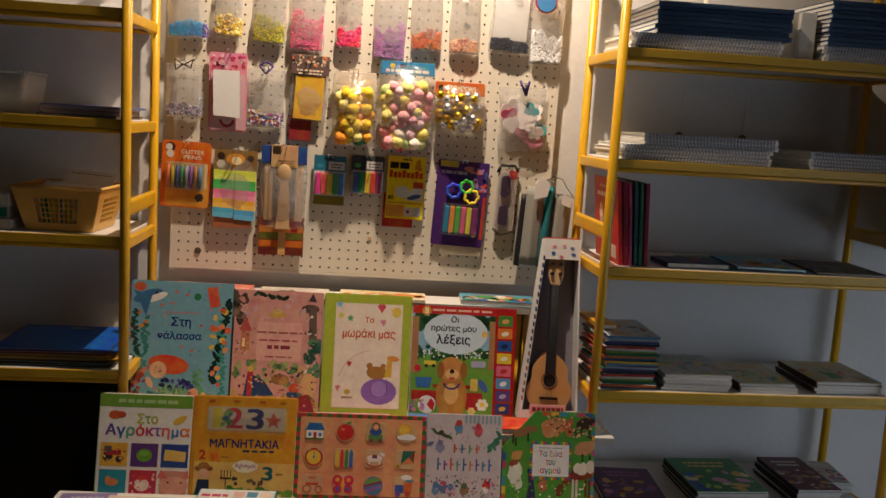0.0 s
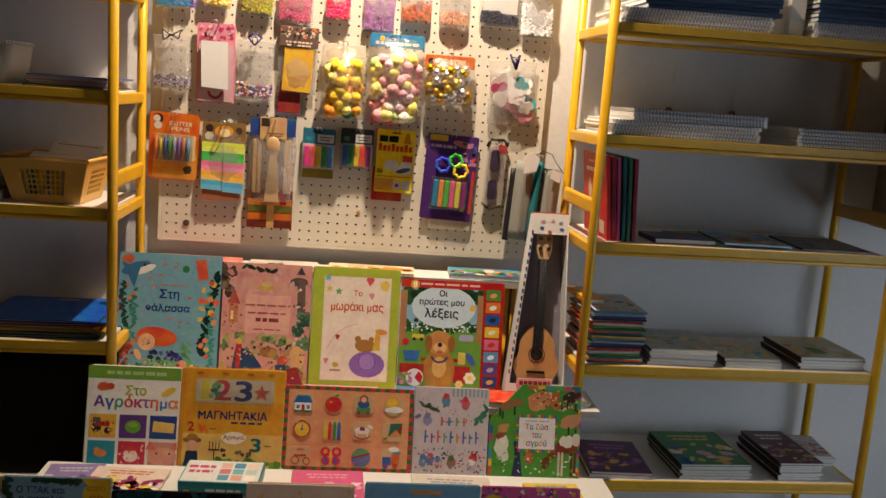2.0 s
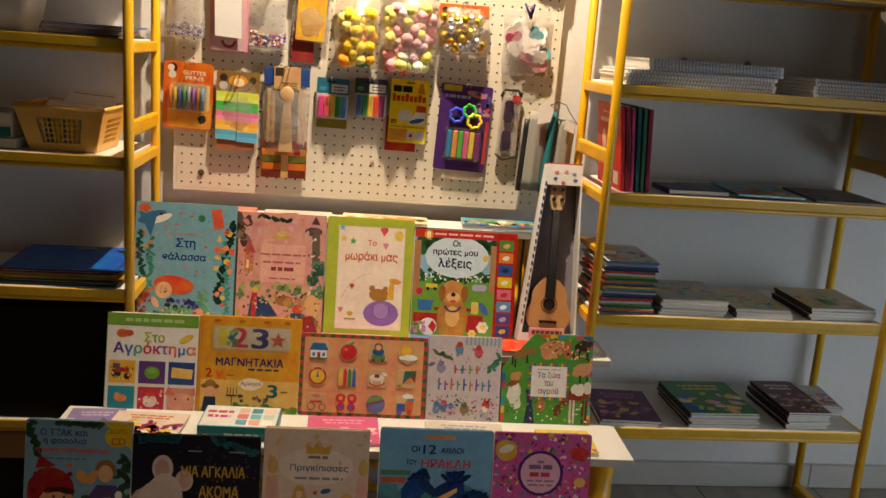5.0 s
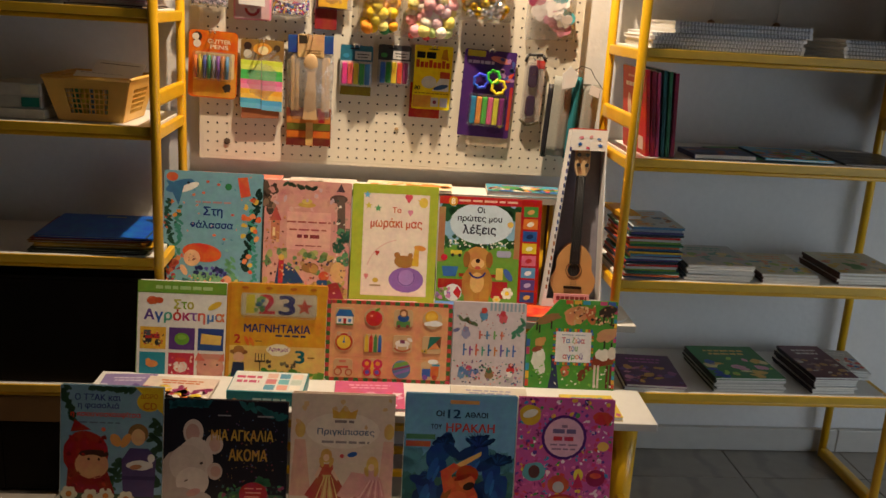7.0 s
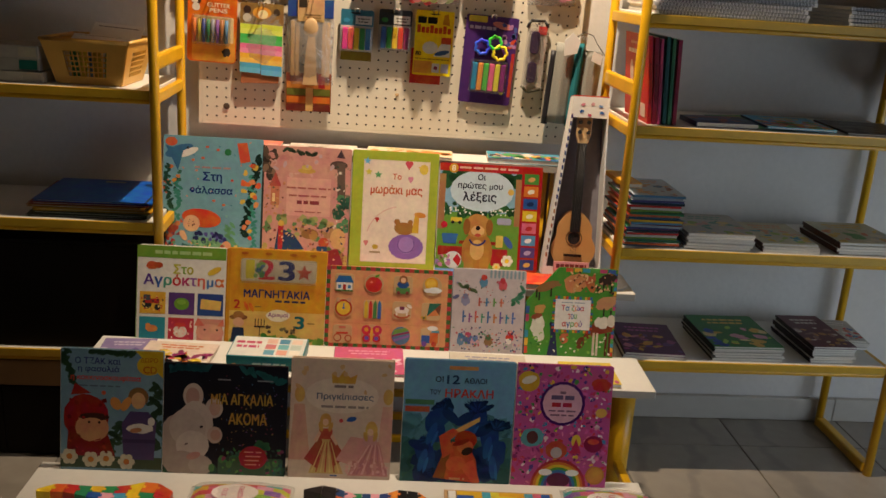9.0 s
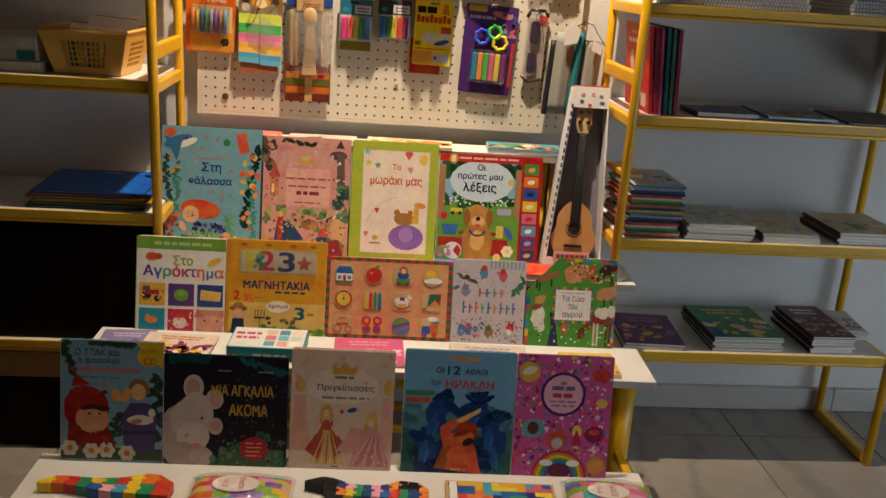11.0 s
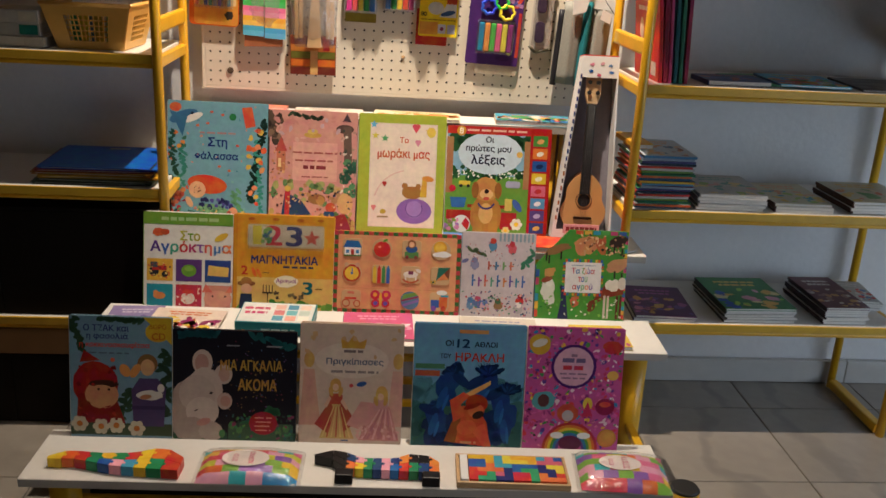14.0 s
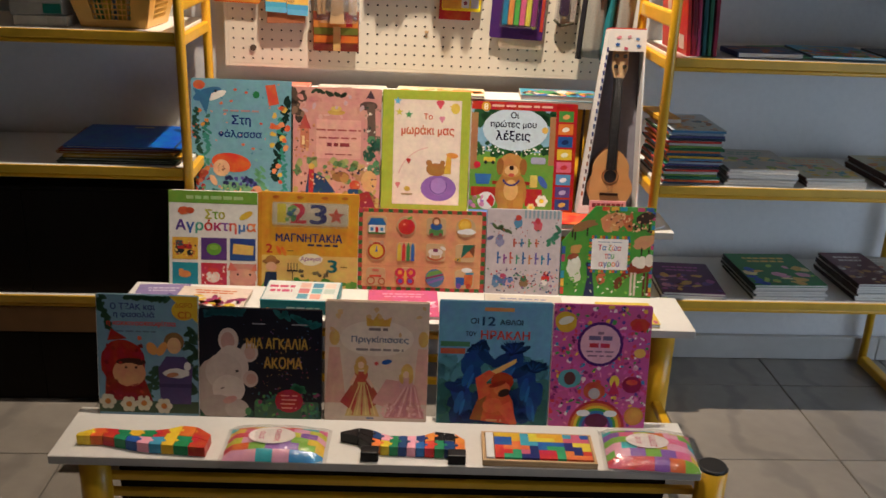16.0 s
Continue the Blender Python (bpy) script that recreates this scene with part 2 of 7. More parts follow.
class Art:
    """Flat printing on a face w wide and h high. Places go from 0 to 1 across and up; sizes are parts of the width."""

    def __init__(self, w, h, seed=1, step=0.000009):
        self.w, self.h, self.v, self.f, self.m, self.inks, self.n, self.step = w, h, [], [], [], [], 0, step
        self.rng = random.Random(seed)

    def slot(self, color):
        if color not in self.inks:
            self.inks.append(color)
        return self.inks.index(color)

    def shape(self, pts, color, lift=True):
        """pts in metres from the lower left corner, counter-clockwise."""
        if lift:
            self.n += 1
        y = -0.0003 - self.n * self.step
        k = len(self.v)
        self.v += [(min(max(x, 0.0005), self.w - 0.0005), y, min(max(z, 0.0005), self.h - 0.0005)) for x, z in pts]
        self.f.append(tuple(range(k, len(self.v))))
        self.m.append(self.slot(color))

    def poly(self, pts, color):
        self.shape([(u * self.w, v * self.h) for u, v in pts], color)

    def rect(self, u0, v0, u1, v1, color, r=0.0):
        x0, x1, z0, z1 = u0 * self.w, u1 * self.w, v0 * self.h, v1 * self.h
        self.shape(rounded(x0, x1, z0, z1, r * self.w, 4) if r else [(x0, z0), (x1, z0), (x1, z1), (x0, z1)], color)

    def disc(self, u, v, r, color, r2=None, turn=0.0, n=18, wob=0.0, lift=True):
        r2 = r if r2 is None else r2
        c, s, pts = math.cos(radians(turn)), math.sin(radians(turn)), []
        for i in range(n):
            a, k = 2 * math.pi * i / n, 1 + self.rng.uniform(-wob, wob)
            x, z = r * k * math.cos(a) * self.w, r2 * k * math.sin(a) * self.w
            pts.append((u * self.w + x * c - z * s, v * self.h + x * s + z * c))
        self.shape(pts, color, lift)

    def ring(self, u, v, r, width, color, a0=0, a1=360, n=28):
        pts = [(r * math.cos(radians(a0 + (a1 - a0) * i / n)), r * math.sin(radians(a0 + (a1 - a0) * i / n))) for i in range(n + 1)]
        self.n += 1
        y = -0.0003 - self.n * self.step
        for (ax, az), (bx_, bz) in zip(pts, pts[1:]):
            k = len(self.v)
            q = 1 - width / r
            for x, z in ((ax * q, az * q), (ax, az), (bx_, bz), (bx_ * q, bz * q)):
                self.v.append((u * self.w + x * self.w, y, v * self.h + z * self.w))
            self.f.append((k, k + 1, k + 2, k + 3))
            self.m.append(self.slot(color))

    def star(self, u, v, r, color, k=5, inner=0.45, turn=90):
        self.shape([(u * self.w + r * (1 if i % 2 == 0 else inner) * self.w * math.cos(radians(turn + 180 * i / k)),
                     v * self.h + r * (1 if i % 2 == 0 else inner) * self.w * math.sin(radians(turn + 180 * i / k))) for i in range(2 * k)], color)

    def flower(self, u, v, r, color, heart="f2c230", k=6):
        self.n += 1
        for i in range(k):
            a = 2 * math.pi * i / k
            self.disc(u + r * 0.6 * math.cos(a), v + r * 0.6 * math.sin(a) * self.w / self.h, r * 0.42, color, n=8, lift=False)
        self.disc(u, v, r * 0.36, heart, n=10)

    def scatter(self, n, u0, v0, u1, v1, r0, r1, colors, wob=0.25, sides=9):
        self.n += 1
        base = self.n
        for i in range(n):
            self.n = base + i % 3
            self.disc(self.rng.uniform(u0, u1), self.rng.uniform(v0, v1), self.rng.uniform(r0, r1), self.rng.choice(colors),
                      r2=self.rng.uniform(r0, r1), turn=self.rng.uniform(0, 180), n=sides, wob=wob, lift=False)
        self.n = base + 3

    def leaves(self, u0, v0, u1, v1, n, r, color, spread=0.03):
        """A stem of leaves from one place to another."""
        self.n += 1
        for i in range(n):
            k = i / max(1, n - 1)
            self.disc(u0 + (u1 - u0) * k + self.rng.uniform(-spread, spread), v0 + (v1 - v0) * k, r * self.rng.uniform(0.7, 1.2), color,
                      r2=r * 0.45, turn=self.rng.choice((35, 145)) + self.rng.uniform(-20, 20), n=8, lift=False)

    def text(self, s, u, v, width, color, tall=0.0, turn=0.0):
        """A line of text centred on u, v, width wide; colors may be a list, one a letter."""
        pts, faces, (x0, x1, z0, z1) = letters(s)
        k = width * self.w / max(x1 - x0, 0.01)
        kz = tall * self.h / (z1 - z0) if tall else k
        c, sn = math.cos(radians(turn)), math.sin(radians(turn))
        for dx, dz in ((-0.022, -0.015), (0.022, -0.015), (0.022, 0.015), (-0.022, 0.015)):
            self.line(pts, faces, (x0 - dx, x1 - dx, z0 - dz, z1 - dz), k, kz, c, sn, u, v, s, color)

    def line(self, pts, faces, bounds, k, kz, c, sn, u, v, s, color):
        x0, x1, z0, z1 = bounds
        self.n += 1
        y, first = -0.0003 - self.n * self.step, len(self.v)
        for x, z in pts:
            a, b = (x - (x0 + x1) / 2) * k, (z - (z0 + z1) / 2) * kz
            self.v.append((u * self.w + a * c - b * sn, y, v * self.h + a * sn + b * c))
        for f in faces:
            self.f.append(tuple(first + i for i in f))
            col = color
            if isinstance(color, (list, tuple)):
                mid = (pts[f[0]][0] - x0) / (x1 - x0)
                col = color[min(int(mid * len(s) * 0.999), len(s) - 1) % len(color)]
            self.m.append(self.slot(col))

    def bars(self, u, v, width, color, lines=1, gap=0.045, tall=0.022):
        """Lines of unreadable small print, as plain bars."""
        self.n += 1
        for i in range(lines):
            x = u - width / 2 * (1 - 0.12 * (i % 2))
            end = u + width / 2 * (1 - 0.12 * (i % 2))
            while x < end - 0.01:
                k = min(self.rng.uniform(0.05, 0.13), end - x)
                z = v - i * gap
                self.shape([(x * self.w, (z - tall / 2) * self.h), ((x + k) * self.w, (z - tall / 2) * self.h),
                            ((x + k) * self.w, (z + tall / 2) * self.h), (x * self.w, (z + tall / 2) * self.h)], color, lift=False)
                x += k + 0.02

    def done(self, name, parent, m=None, label=""):
        mesh = bpy.data.meshes.new(name)
        mesh.from_pydata(self.v, [], self.f)
        for c in self.inks:
            mesh.materials.append(ink(c))
        mesh.polygons.foreach_set("material_index", self.m)
        mesh.update()
        ob = link(name, mesh, parent, label)
        if m is not None:
            ob.matrix_local = m
        return ob

# ---- room ----
WX0, WX1, WY0, WY1, WZ = -2.3, 3.0, -5.0, 0.022, 2.9


def slab(name, x0, x1, y0, y1, z0, z1, material, label, category):
    return tagged(part(name, box(x0, x1, y0, y1, z0, z1), material), label, category, kind="structure")


slab("wall_north", WX0 - 0.15, WX1 + 0.15, WY1, WY1 + 0.15, 0, WZ, PLASTER, "white painted plaster wall behind the shelves", "wall")
slab("wall_west", WX0 - 0.15, WX0, WY0, WY1, 0, WZ, SIDEWALL, "unseen plaster side wall, toned dark to cut bounce light", "wall")
slab("ceiling", WX0 - 0.15, WX1 + 0.15, WY0 - 0.15, WY1 + 0.15, WZ, WZ + 0.12, CEILING, "unseen ceiling, toned down to cut bounce light", "ceiling")
slab("wall_south", WX0 - 0.15, WX1 + 0.15, WY0 - 0.15, WY0, 0, WZ, SIDEWALL, "unseen plaster wall, toned dark to cut bounce light", "wall")
# the side wall towards the street, with one shop window
SY0, SY1, SZ0, SZ1 = -2.65, -0.65, 0.12, 1.37
east = box(WX1, WX1 + 0.15, WY0, SY0, 0, WZ)
box(WX1, WX1 + 0.15, SY1, WY1, 0, WZ, bm=east)
box(WX1, WX1 + 0.15, SY0, SY1, 0, SZ0, bm=east)
box(WX1, WX1 + 0.15, SY0, SY1, SZ1, WZ, bm=east)
tagged(part("wall_east", east, SIDEWALL), "unseen plaster wall with a shop window, toned dark against bounce light", "wall", kind="structure")
# unseen block, added to keep window light off the upper right shelf end
slab("wall_bulkhead", 2.03, WX1, -0.60, WY1, 1.00, WZ, SIDEWALL, "unseen block added to shade the upper end of the shelves", "wall")
win = thing("window_1", "plain low shop window with a dark frame", "window", pose(WX1 + 0.08, SY0, SZ0))
win["kind"] = "structure"
for a in (box(-0.03, 0.03, 0, 0.05, 0, 1.25, 0.004), box(-0.03, 0.03, 1.95, 2.0, 0, 1.25, 0.004), box(-0.03, 0.03, 0.05, 1.95, 0, 0.05, 0.004), box(-0.03, 0.03, 0.05, 1.95, 1.20, 1.25, 0.004)):
    part("window_frame", a, BLACK, win)
pane = part("pane", box(-0.004, 0.004, 0.05, 1.95, 0.05, 1.20), GLASS, win)
pane.visible_shadow = False

skirting = thing("baseboard", "stone skirting along the foot of the wall", "baseboard")
skirting["kind"] = "structure"
for i in range(7):
    part("skirting_stone", box(WX0 + i * 0.85, WX0 + i * 0.85 + 0.848, 0.0, WY1 - 0.002, 0.002, 0.078, 0.003), SKIRT, skirting)

# ---- yellow tube shelf units ----
SHELF_Z = (1.496, 1.228, 0.960, 0.643, 0.331)
LEFT_Z = (1.501, 1.251, 0.980, 0.657, 0.314)
FRONT, REAR = -0.318, -0.02


def ladder(name, x, unit, levels):
    """One side of a unit: two tubes, a foot bar, a rung and the bars that bear the shelves."""
    side = part(name, tube((x, FRONT, 0.0), (x, FRONT, 2.05), 0.0118, 20), YELLOW, unit)
    part("rear_post", tube((x, REAR, 0.0), (x, REAR, 2.05), 0.0118, 20), YELLOW, side)
    part("foot_bar", box(x - 0.014, x + 0.014, FRONT + 0.008, REAR - 0.008, 0.002, 0.030, 0.005), YELLOW, side)
    part("rung", box(x - 0.009, x + 0.009, FRONT + 0.008, REAR - 0.008, 1.028, 1.066, 0.006), YELLOW, side)
    part("rung", box(x - 0.009, x + 0.009, FRONT + 0.008, REAR - 0.008, 1.72, 1.758, 0.006), YELLOW, side)
    for z in levels:
        part("side_bar", box(x - 0.008, x + 0.008, FRONT + 0.010, REAR - 0.010, z - 0.030, z - 0.004, 0.003), YELLOW, side)
    return side


def shelf_unit(x0, x1, levels, label):
    unit = thing("shelf_unit", label, "shelf unit", group="yellow tube shelf units")
    ladder("front_post", x0, unit, levels)
    ladder("front_post", x1, unit, levels)
    for z in levels:
        board = part("shelf_board", box(x0 + 0.012, x1 - 0.012, FRONT + 0.006, REAR + 0.035, z - 0.020, z, 0.0015), LAMINATE, unit, "white laminated shelf board")
        part("shelf_edge", box(x0 + 0.0125, x1 - 0.0125, FRONT - 0.002, FRONT + 0.0055, z - 0.020, z + 0.0005, 0.001), YEDGE, board, "dull yellow front edging")
        part("front_rail", box(x0 + 0.010, x1 - 0.010, FRONT + 0.002, FRONT + 0.022, z - 0.032, z - 0.0205, 0.004), YELLOW, board)
        part("rear_rail", box(x0 + 0.010, x1 - 0.010, REAR - 0.010, REAR + 0.008, z - 0.032, z - 0.0205, 0.004), YELLOW, board)
    return unit


shelf_unit(1.088, 1.895, SHELF_Z, "tall yellow metal tube shelf unit stacked with notebooks and books")
left_unit = shelf_unit(-0.90, -0.064, LEFT_Z, "tall yellow metal tube shelf unit holding basket and folders")
part("fascia_board", box(-0.886, -0.078, FRONT - 0.001, FRONT + 0.013, 0.212, 0.2815, 0.002), surface("brown_board", (0.17, 0.085, 0.025), 0.6, grain=18, vary=0.2), left_unit, "brown board under the lowest shelf")

# ---- pegboard ----
PITCH = 0.0254
BOARD = pose(0, 0, 0.880, 0, 0.6, 0)


def pegboard():
    """A perforated sheet: round holes cut through it on a square grid, with a dark sheet behind for shade."""
    nx, nz, r = 40, 34, 0.0031
    verts, faces, n = [], [], 8
    for i in range(nx):
        for j in range(nz):
            cx, cz, k = i * PITCH, j * PITCH, len(verts)
            h = PITCH / 2
            edge = [(h, 0), (h, h), (0, h), (-h, h), (-h, 0), (-h, -h), (0, -h), (h, -h)]
            for a in range(n):
                verts.append((cx + edge[a][0], 0, cz + edge[a][1]))
            for y in (0, 0.006):
                for a in range(n):
                    verts.append((cx + r * math.cos(math.pi * a / 4), y, cz + r * math.sin(math.pi * a / 4)))
            for a in range(n):
                b = (a + 1) % n
                faces.append((k + a, k + b, k + 8 + b, k + 8 + a))
                faces.append((k + 8 + a, k + 8 + b, k + 16 + b, k + 16 + a))
    mesh = bpy.data.meshes.new("sheet")
    mesh.from_pydata(verts, [], faces)
    bm = bmesh.new()
    bm.from_mesh(mesh)
    bmesh.ops.remove_doubles(bm, verts=bm.verts, dist=0.0001)
    bm.to_mesh(mesh)
    bm.free()
    mesh.materials.append(PEG)
    ob = thing("pegboard", "cream perforated pegboard screwed to the wall", "pegboard", BOARD)
    x0, x1, z1 = -PITCH / 2, (nx - 0.5) * PITCH, (nz - 0.5) * PITCH
    link("sheet", mesh, ob)
    rim = box(x0 - 0.010, x0, 0, 0.016, -0.022, z1, 0.001)
    box(x1, x1 + 0.004, 0, 0.016, -0.022, z1, 0.001, bm=rim)
    box(x0, x1, 0, 0.016, -0.022, -PITCH / 2, 0.001, bm=rim)
    part("rim", rim, PEG, ob)
    # near-black sheet paints in the shade seen through the holes
    part("backing", box(x0, x1, 0.007, 0.016, -PITCH / 2, z1), DARK, ob, "dark sheet for the shade behind the holes")
    plug = tube((0.052, -0.003, 0.028), (0.052, 0.002, 0.028), 0.0085, 18)
    tube((0.052, -0.0045, 0.028), (0.052, -0.002, 0.028), 0.004, 12, plug)
    part("screw_cap", plug, surface("brown_cap", (0.10, 0.07, 0.05), 0.5), ob)
    clip = box(0.508, 0.518, -0.004, 0.0, 0.085, 0.092, 0.001)
    part("price_clip", clip, PINE, ob)
    return ob


pegboard()

# ---- stepped display stand ----
STAND = pose(0.42, 0, 0, 0, 0, -1.8)
Z1, Z2, Z3, ZL = 0.222, 0.395, 0.528, 0.815
stand = thing("display_stand", "stepped display stand with white shelves on thick yellow posts", "display stand", STAND)


def step(x0, x1, y0, y1, z):
    b = part("shelf_board", box(x0, x1, y0, y1, z - 0.019, z, 0.002), LAMINATE, stand, "white laminated shelf board")
    part("edge_band", box(x0 + 0.002, x1 - 0.002, y0 - 0.0015, y0 - 0.0002, z - 0.018, z - 0.001), EDGEBAND, b, "grey front edge band")


step(-0.632, 0.680, -0.915, -0.725, Z1)
step(-0.590, 0.728, -0.615, -0.425, Z2)
step(-0.505, 0.736, -0.320, -0.155, Z3)
step(-0.475, 0.535, -0.132, -0.028, ZL)
for x, y, z in ((-0.560, -0.865, Z1 - 0.02), (0.712, -0.885, Z1 - 0.006), (-0.560, -0.545, Z2 - 0.02), (0.672, -0.545, Z2 - 0.02),
                (-0.472, -0.245, Z3 - 0.02), (0.672, -0.245, Z3 - 0.02), (-0.445, -0.08, ZL - 0.02), (0.505, -0.08, ZL - 0.02)):
    p = part("post", tube((x, y, 0.0), (x, y, z), 0.031, 28), YELLOW, stand)
    if z == Z1 - 0.006:
        part("end_cap", tube((x, y, z), (x, y, z + 0.006), 0.0315, 28, r2=0.027), BLACK, p, "black plastic end cap")
for y, zs in ((-0.86, (0.137, 0.097)), (-0.55, (0.330, 0.270, 0.210)), (-0.25, (0.460, 0.400))):
    for z in zs:
        part("slat", box(-0.556 if y < -0.3 else -0.47, 0.690, y, y + 0.016, z - 0.008, z + 0.008, 0.003), YELLOW, stand)
for x in (-0.560, 0.672):
    for y0, y1, z in ((-0.86, -0.57, 0.18),) if x < 0 else ((-0.86, -0.57, 0.18), (-0.52, -0.27, 0.335), (-0.52, -0.27, 0.29), (-0.22, -0.08, 0.48)):
        part("side_slat", box(x - 0.010, x + 0.010, y0, y1, z - 0.010, z + 0.010, 0.003), YELLOW, stand)
# near-black sheet put in for the shade under the stand
part("rear_panel", box(-0.528, 0.640, -0.820, -0.808, 0.004, Z1 - 0.0195, 0.001), DARK_FILL, stand, "added near-black panel for the shade behind the slats")
part("support_panel", box(0.498, 0.520, -0.110, -0.040, Z3, ZL - 0.0195, 0.002), WALNUT, stand, "dark wooden panel under the ledge")

# ---- books standing on the stand ----
ROWS = {1: (-0.213, Z3, 11.0), 2: (-0.432, Z2, 12.5), 3: (-0.752, Z1, 10.0)}


def book(row, x0, x1, top, thick, cover, label, back="f0ece2", corner=0.004, name="picture_book", outline=None):
    """A book leaning on the stand. Returns it with its printing, to be drawn on; local x is across, z up the cover."""
    y, z, lean = ROWS[row]
    w, h = x1 - x0, (top - z) / math.cos(radians(lean))
    ob = thing(name, label, "book", STAND @ pose(x0, y, z, -lean, 0, 0), "books on the display stand")
    shape = outline or rounded(0, w, 0, h, corner)
    part("front_cover", prism(shape, 0, 0.0024, 0.0006), ink(cover), ob)
    part("back_cover", prism(shape, thick - 0.002, thick, 0.0005), ink(cover), ob)
    inner = [(0.003 + x * (1 - 0.006 / w), 0.002 + q * (1 - 0.005 / h)) for x, q in shape]
    part("page_block", prism(inner, 0.0025, thick - 0.0021), PAPER, ob, "cream page block")
    part("spine", box(-0.0006, 0.0022, 0.0, thick, 0.001 if outline is None else 0.001, (h if outline is None else outline[-1][1]) - 0.002, 0.0005), ink(back), ob)
    return ob, Art(w, h, seed=len(label))


REDS, GREENS, BLUES = ["c8452f", "d8603a", "b83a34"], ["3e7a3a", "5c9a48", "2f6a4a"], ["3a5a9a", "4a7ab8", "2c4478"]

# sea book
ob, a = book(1, -0.502, -0.247, 0.846, 0.013, "5c93a0", "blue picture book of the sea with coral border")
a.rect(0, 0, 1, 1, "74a2b0")
a.scatter(70, 0.02, 0.10, 0.98, 0.98, 0.006, 0.016, ["6fa6b2", "548a9c", "7ab0a8", "c88a70"])
a.scatter(26, 0.02, 0.02, 0.98, 0.10, 0.03, 0.06, ["c4553c", "d77a55", "4c8a52", "3d6f74"])
a.scatter(30, 0.0, 0.02, 0.20, 0.32, 0.015, 0.04, ["b5423c", "c86a52", "8c3a48", "d0854f"])
a.scatter(16, 0.02, 0.42, 0.18, 0.78, 0.015, 0.03, ["d08a3a", "c96a3c", "3d6f5a", "2f5a50"])
a.leaves(0.07, 0.34, 0.04, 0.76, 22, 0.035, "234a3c")
a.leaves(0.13, 0.30, 0.16, 0.62, 18, 0.035, "3f8a7a")
a.leaves(0.83, 0.22, 0.96, 0.86, 34, 0.045, "1f3a33", 0.025)
a.leaves(0.93, 0.10, 0.90, 0.70, 24, 0.035, "3f9080", 0.03)
a.scatter(16, 0.80, 0.18, 0.97, 0.80, 0.02, 0.035, ["e08a5a", "d8b24a", "e0653c"])
a.leaves(0.68, 0.06, 0.70, 0.30, 16, 0.04, "6aa578", 0.05)
a.disc(0.16, 0.88, 0.15, "3c6c90", 0.055, 20)
a.disc(0.25, 0.87, 0.11, "e6e2d6", 0.035, 24)
a.poly([(0.02, 0.92), (0.10, 0.80), (0.15, 0.72), (0.20, 0.88)], "3c6c90")
a.disc(0.245, 0.905, 0.014, "1c2430")
a.poly([(0.74, 0.96), (0.78, 0.80), (0.88, 0.82), (0.84, 0.97)], "d0583c")
a.disc(0.08, 0.95, 0.06, "c8603c", 0.045)
a.disc(0.65, 0.885, 0.035, "2f7a4a")
for u, v in ((0.40, 0.83), (0.30, 0.81), (0.55, 0.90), (0.44, 0.92), (0.70, 0.66), (0.52, 0.49), (0.62, 0.46)):
    a.disc(u, v, 0.018, "d2674c", 0.012)
a.bars(0.50, 0.755, 0.36, "a88484", 1, tall=0.014)
a.text("Στη", 0.50, 0.675, 0.19, "1f3a7a")
a.text("θάλασσα", 0.49, 0.575, 0.43, "1f3a7a")
a.disc(0.40, 0.345, 0.20, "d4572f", 0.095, -6)
a.disc(0.30, 0.30, 0.085, "e4b28a")
a.disc(0.46, 0.14, 0.16, "78a878", 0.06, -8)
a.scatter(20, 0.32, 0.16, 0.64, 0.24, 0.015, 0.03, ["3a3f7c", "54509a", "2c3060"])
a.disc(0.66, 0.12, 0.05, "e09a72", 0.06)
a.bars(0.22, 0.045, 0.12, "d8d8d0", 1, tall=0.014)
a.scatter(60, 0.02, 0.02, 0.98, 0.14, 0.008, 0.022, ["e0a070", "b8443c", "6aa070", "2c5a58", "d8c070"])
a.scatter(14, 0.26, 0.27, 0.34, 0.33, 0.004, 0.007, ["5a3a30", "c86a5a"])
a.disc(0.22, 0.20, 0.03, "e4b28a", 0.06, 30)
a.scatter(26, 0.32, 0.09, 0.60, 0.17, 0.008, 0.016, ["5f9068", "8aba84", "4a7a58"])
a.done("illustration", ob)

# fairy tale book
ob, a = book(1, -0.246, -0.016, 0.834, 0.020, "c88c80", "pink fairy tale book with forest scene", back="3c4a44")
a.rect(0.0, 0, 0.02, 1, "3a3f3a")
a.rect(0.02, 0, 1, 1, "cf9488")
a.rect(0.28, 0.42, 0.78, 0.74, "dca596")
a.disc(0.5, 0.80, 0.10, "c8a050", 0.03)
a.disc(0.5, 0.83, 0.06, "d4b860", 0.03)
a.scatter(20, 0.02, 0.72, 0.13, 0.98, 0.03, 0.06, ["4a3f38", "5c4a40", "8a6a5a"])
a.disc(0.86, 0.86, 0.10, "5a4640", 0.05)
a.poly([(0.86, 0.55), (0.95, 0.55), (0.93, 0.88), (0.84, 0.88)], "6a564c")
a.poly([(0.83, 0.92), (0.93, 0.92), (0.88, 0.99)], "4a3a42")
a.leaves(0.25, 0.97, 0.36, 0.96, 6, 0.04, "3c4a38")
a.leaves(0.42, 0.95, 0.58, 0.94, 6, 0.05, "3a4434")
a.rect(0.10, 0.50, 0.20, 0.66, "c87a5c", 0.01)
a.poly([(0.08, 0.66), (0.22, 0.66), (0.15, 0.78)], "b85a4a")
a.rect(0.12, 0.53, 0.15, 0.60, "e8c890")
a.scatter(40, 0.04, 0.22, 0.96, 0.42, 0.02, 0.05, ["8a9a5c", "a8a868", "c8a070", "6a8a58", "b88a60"])
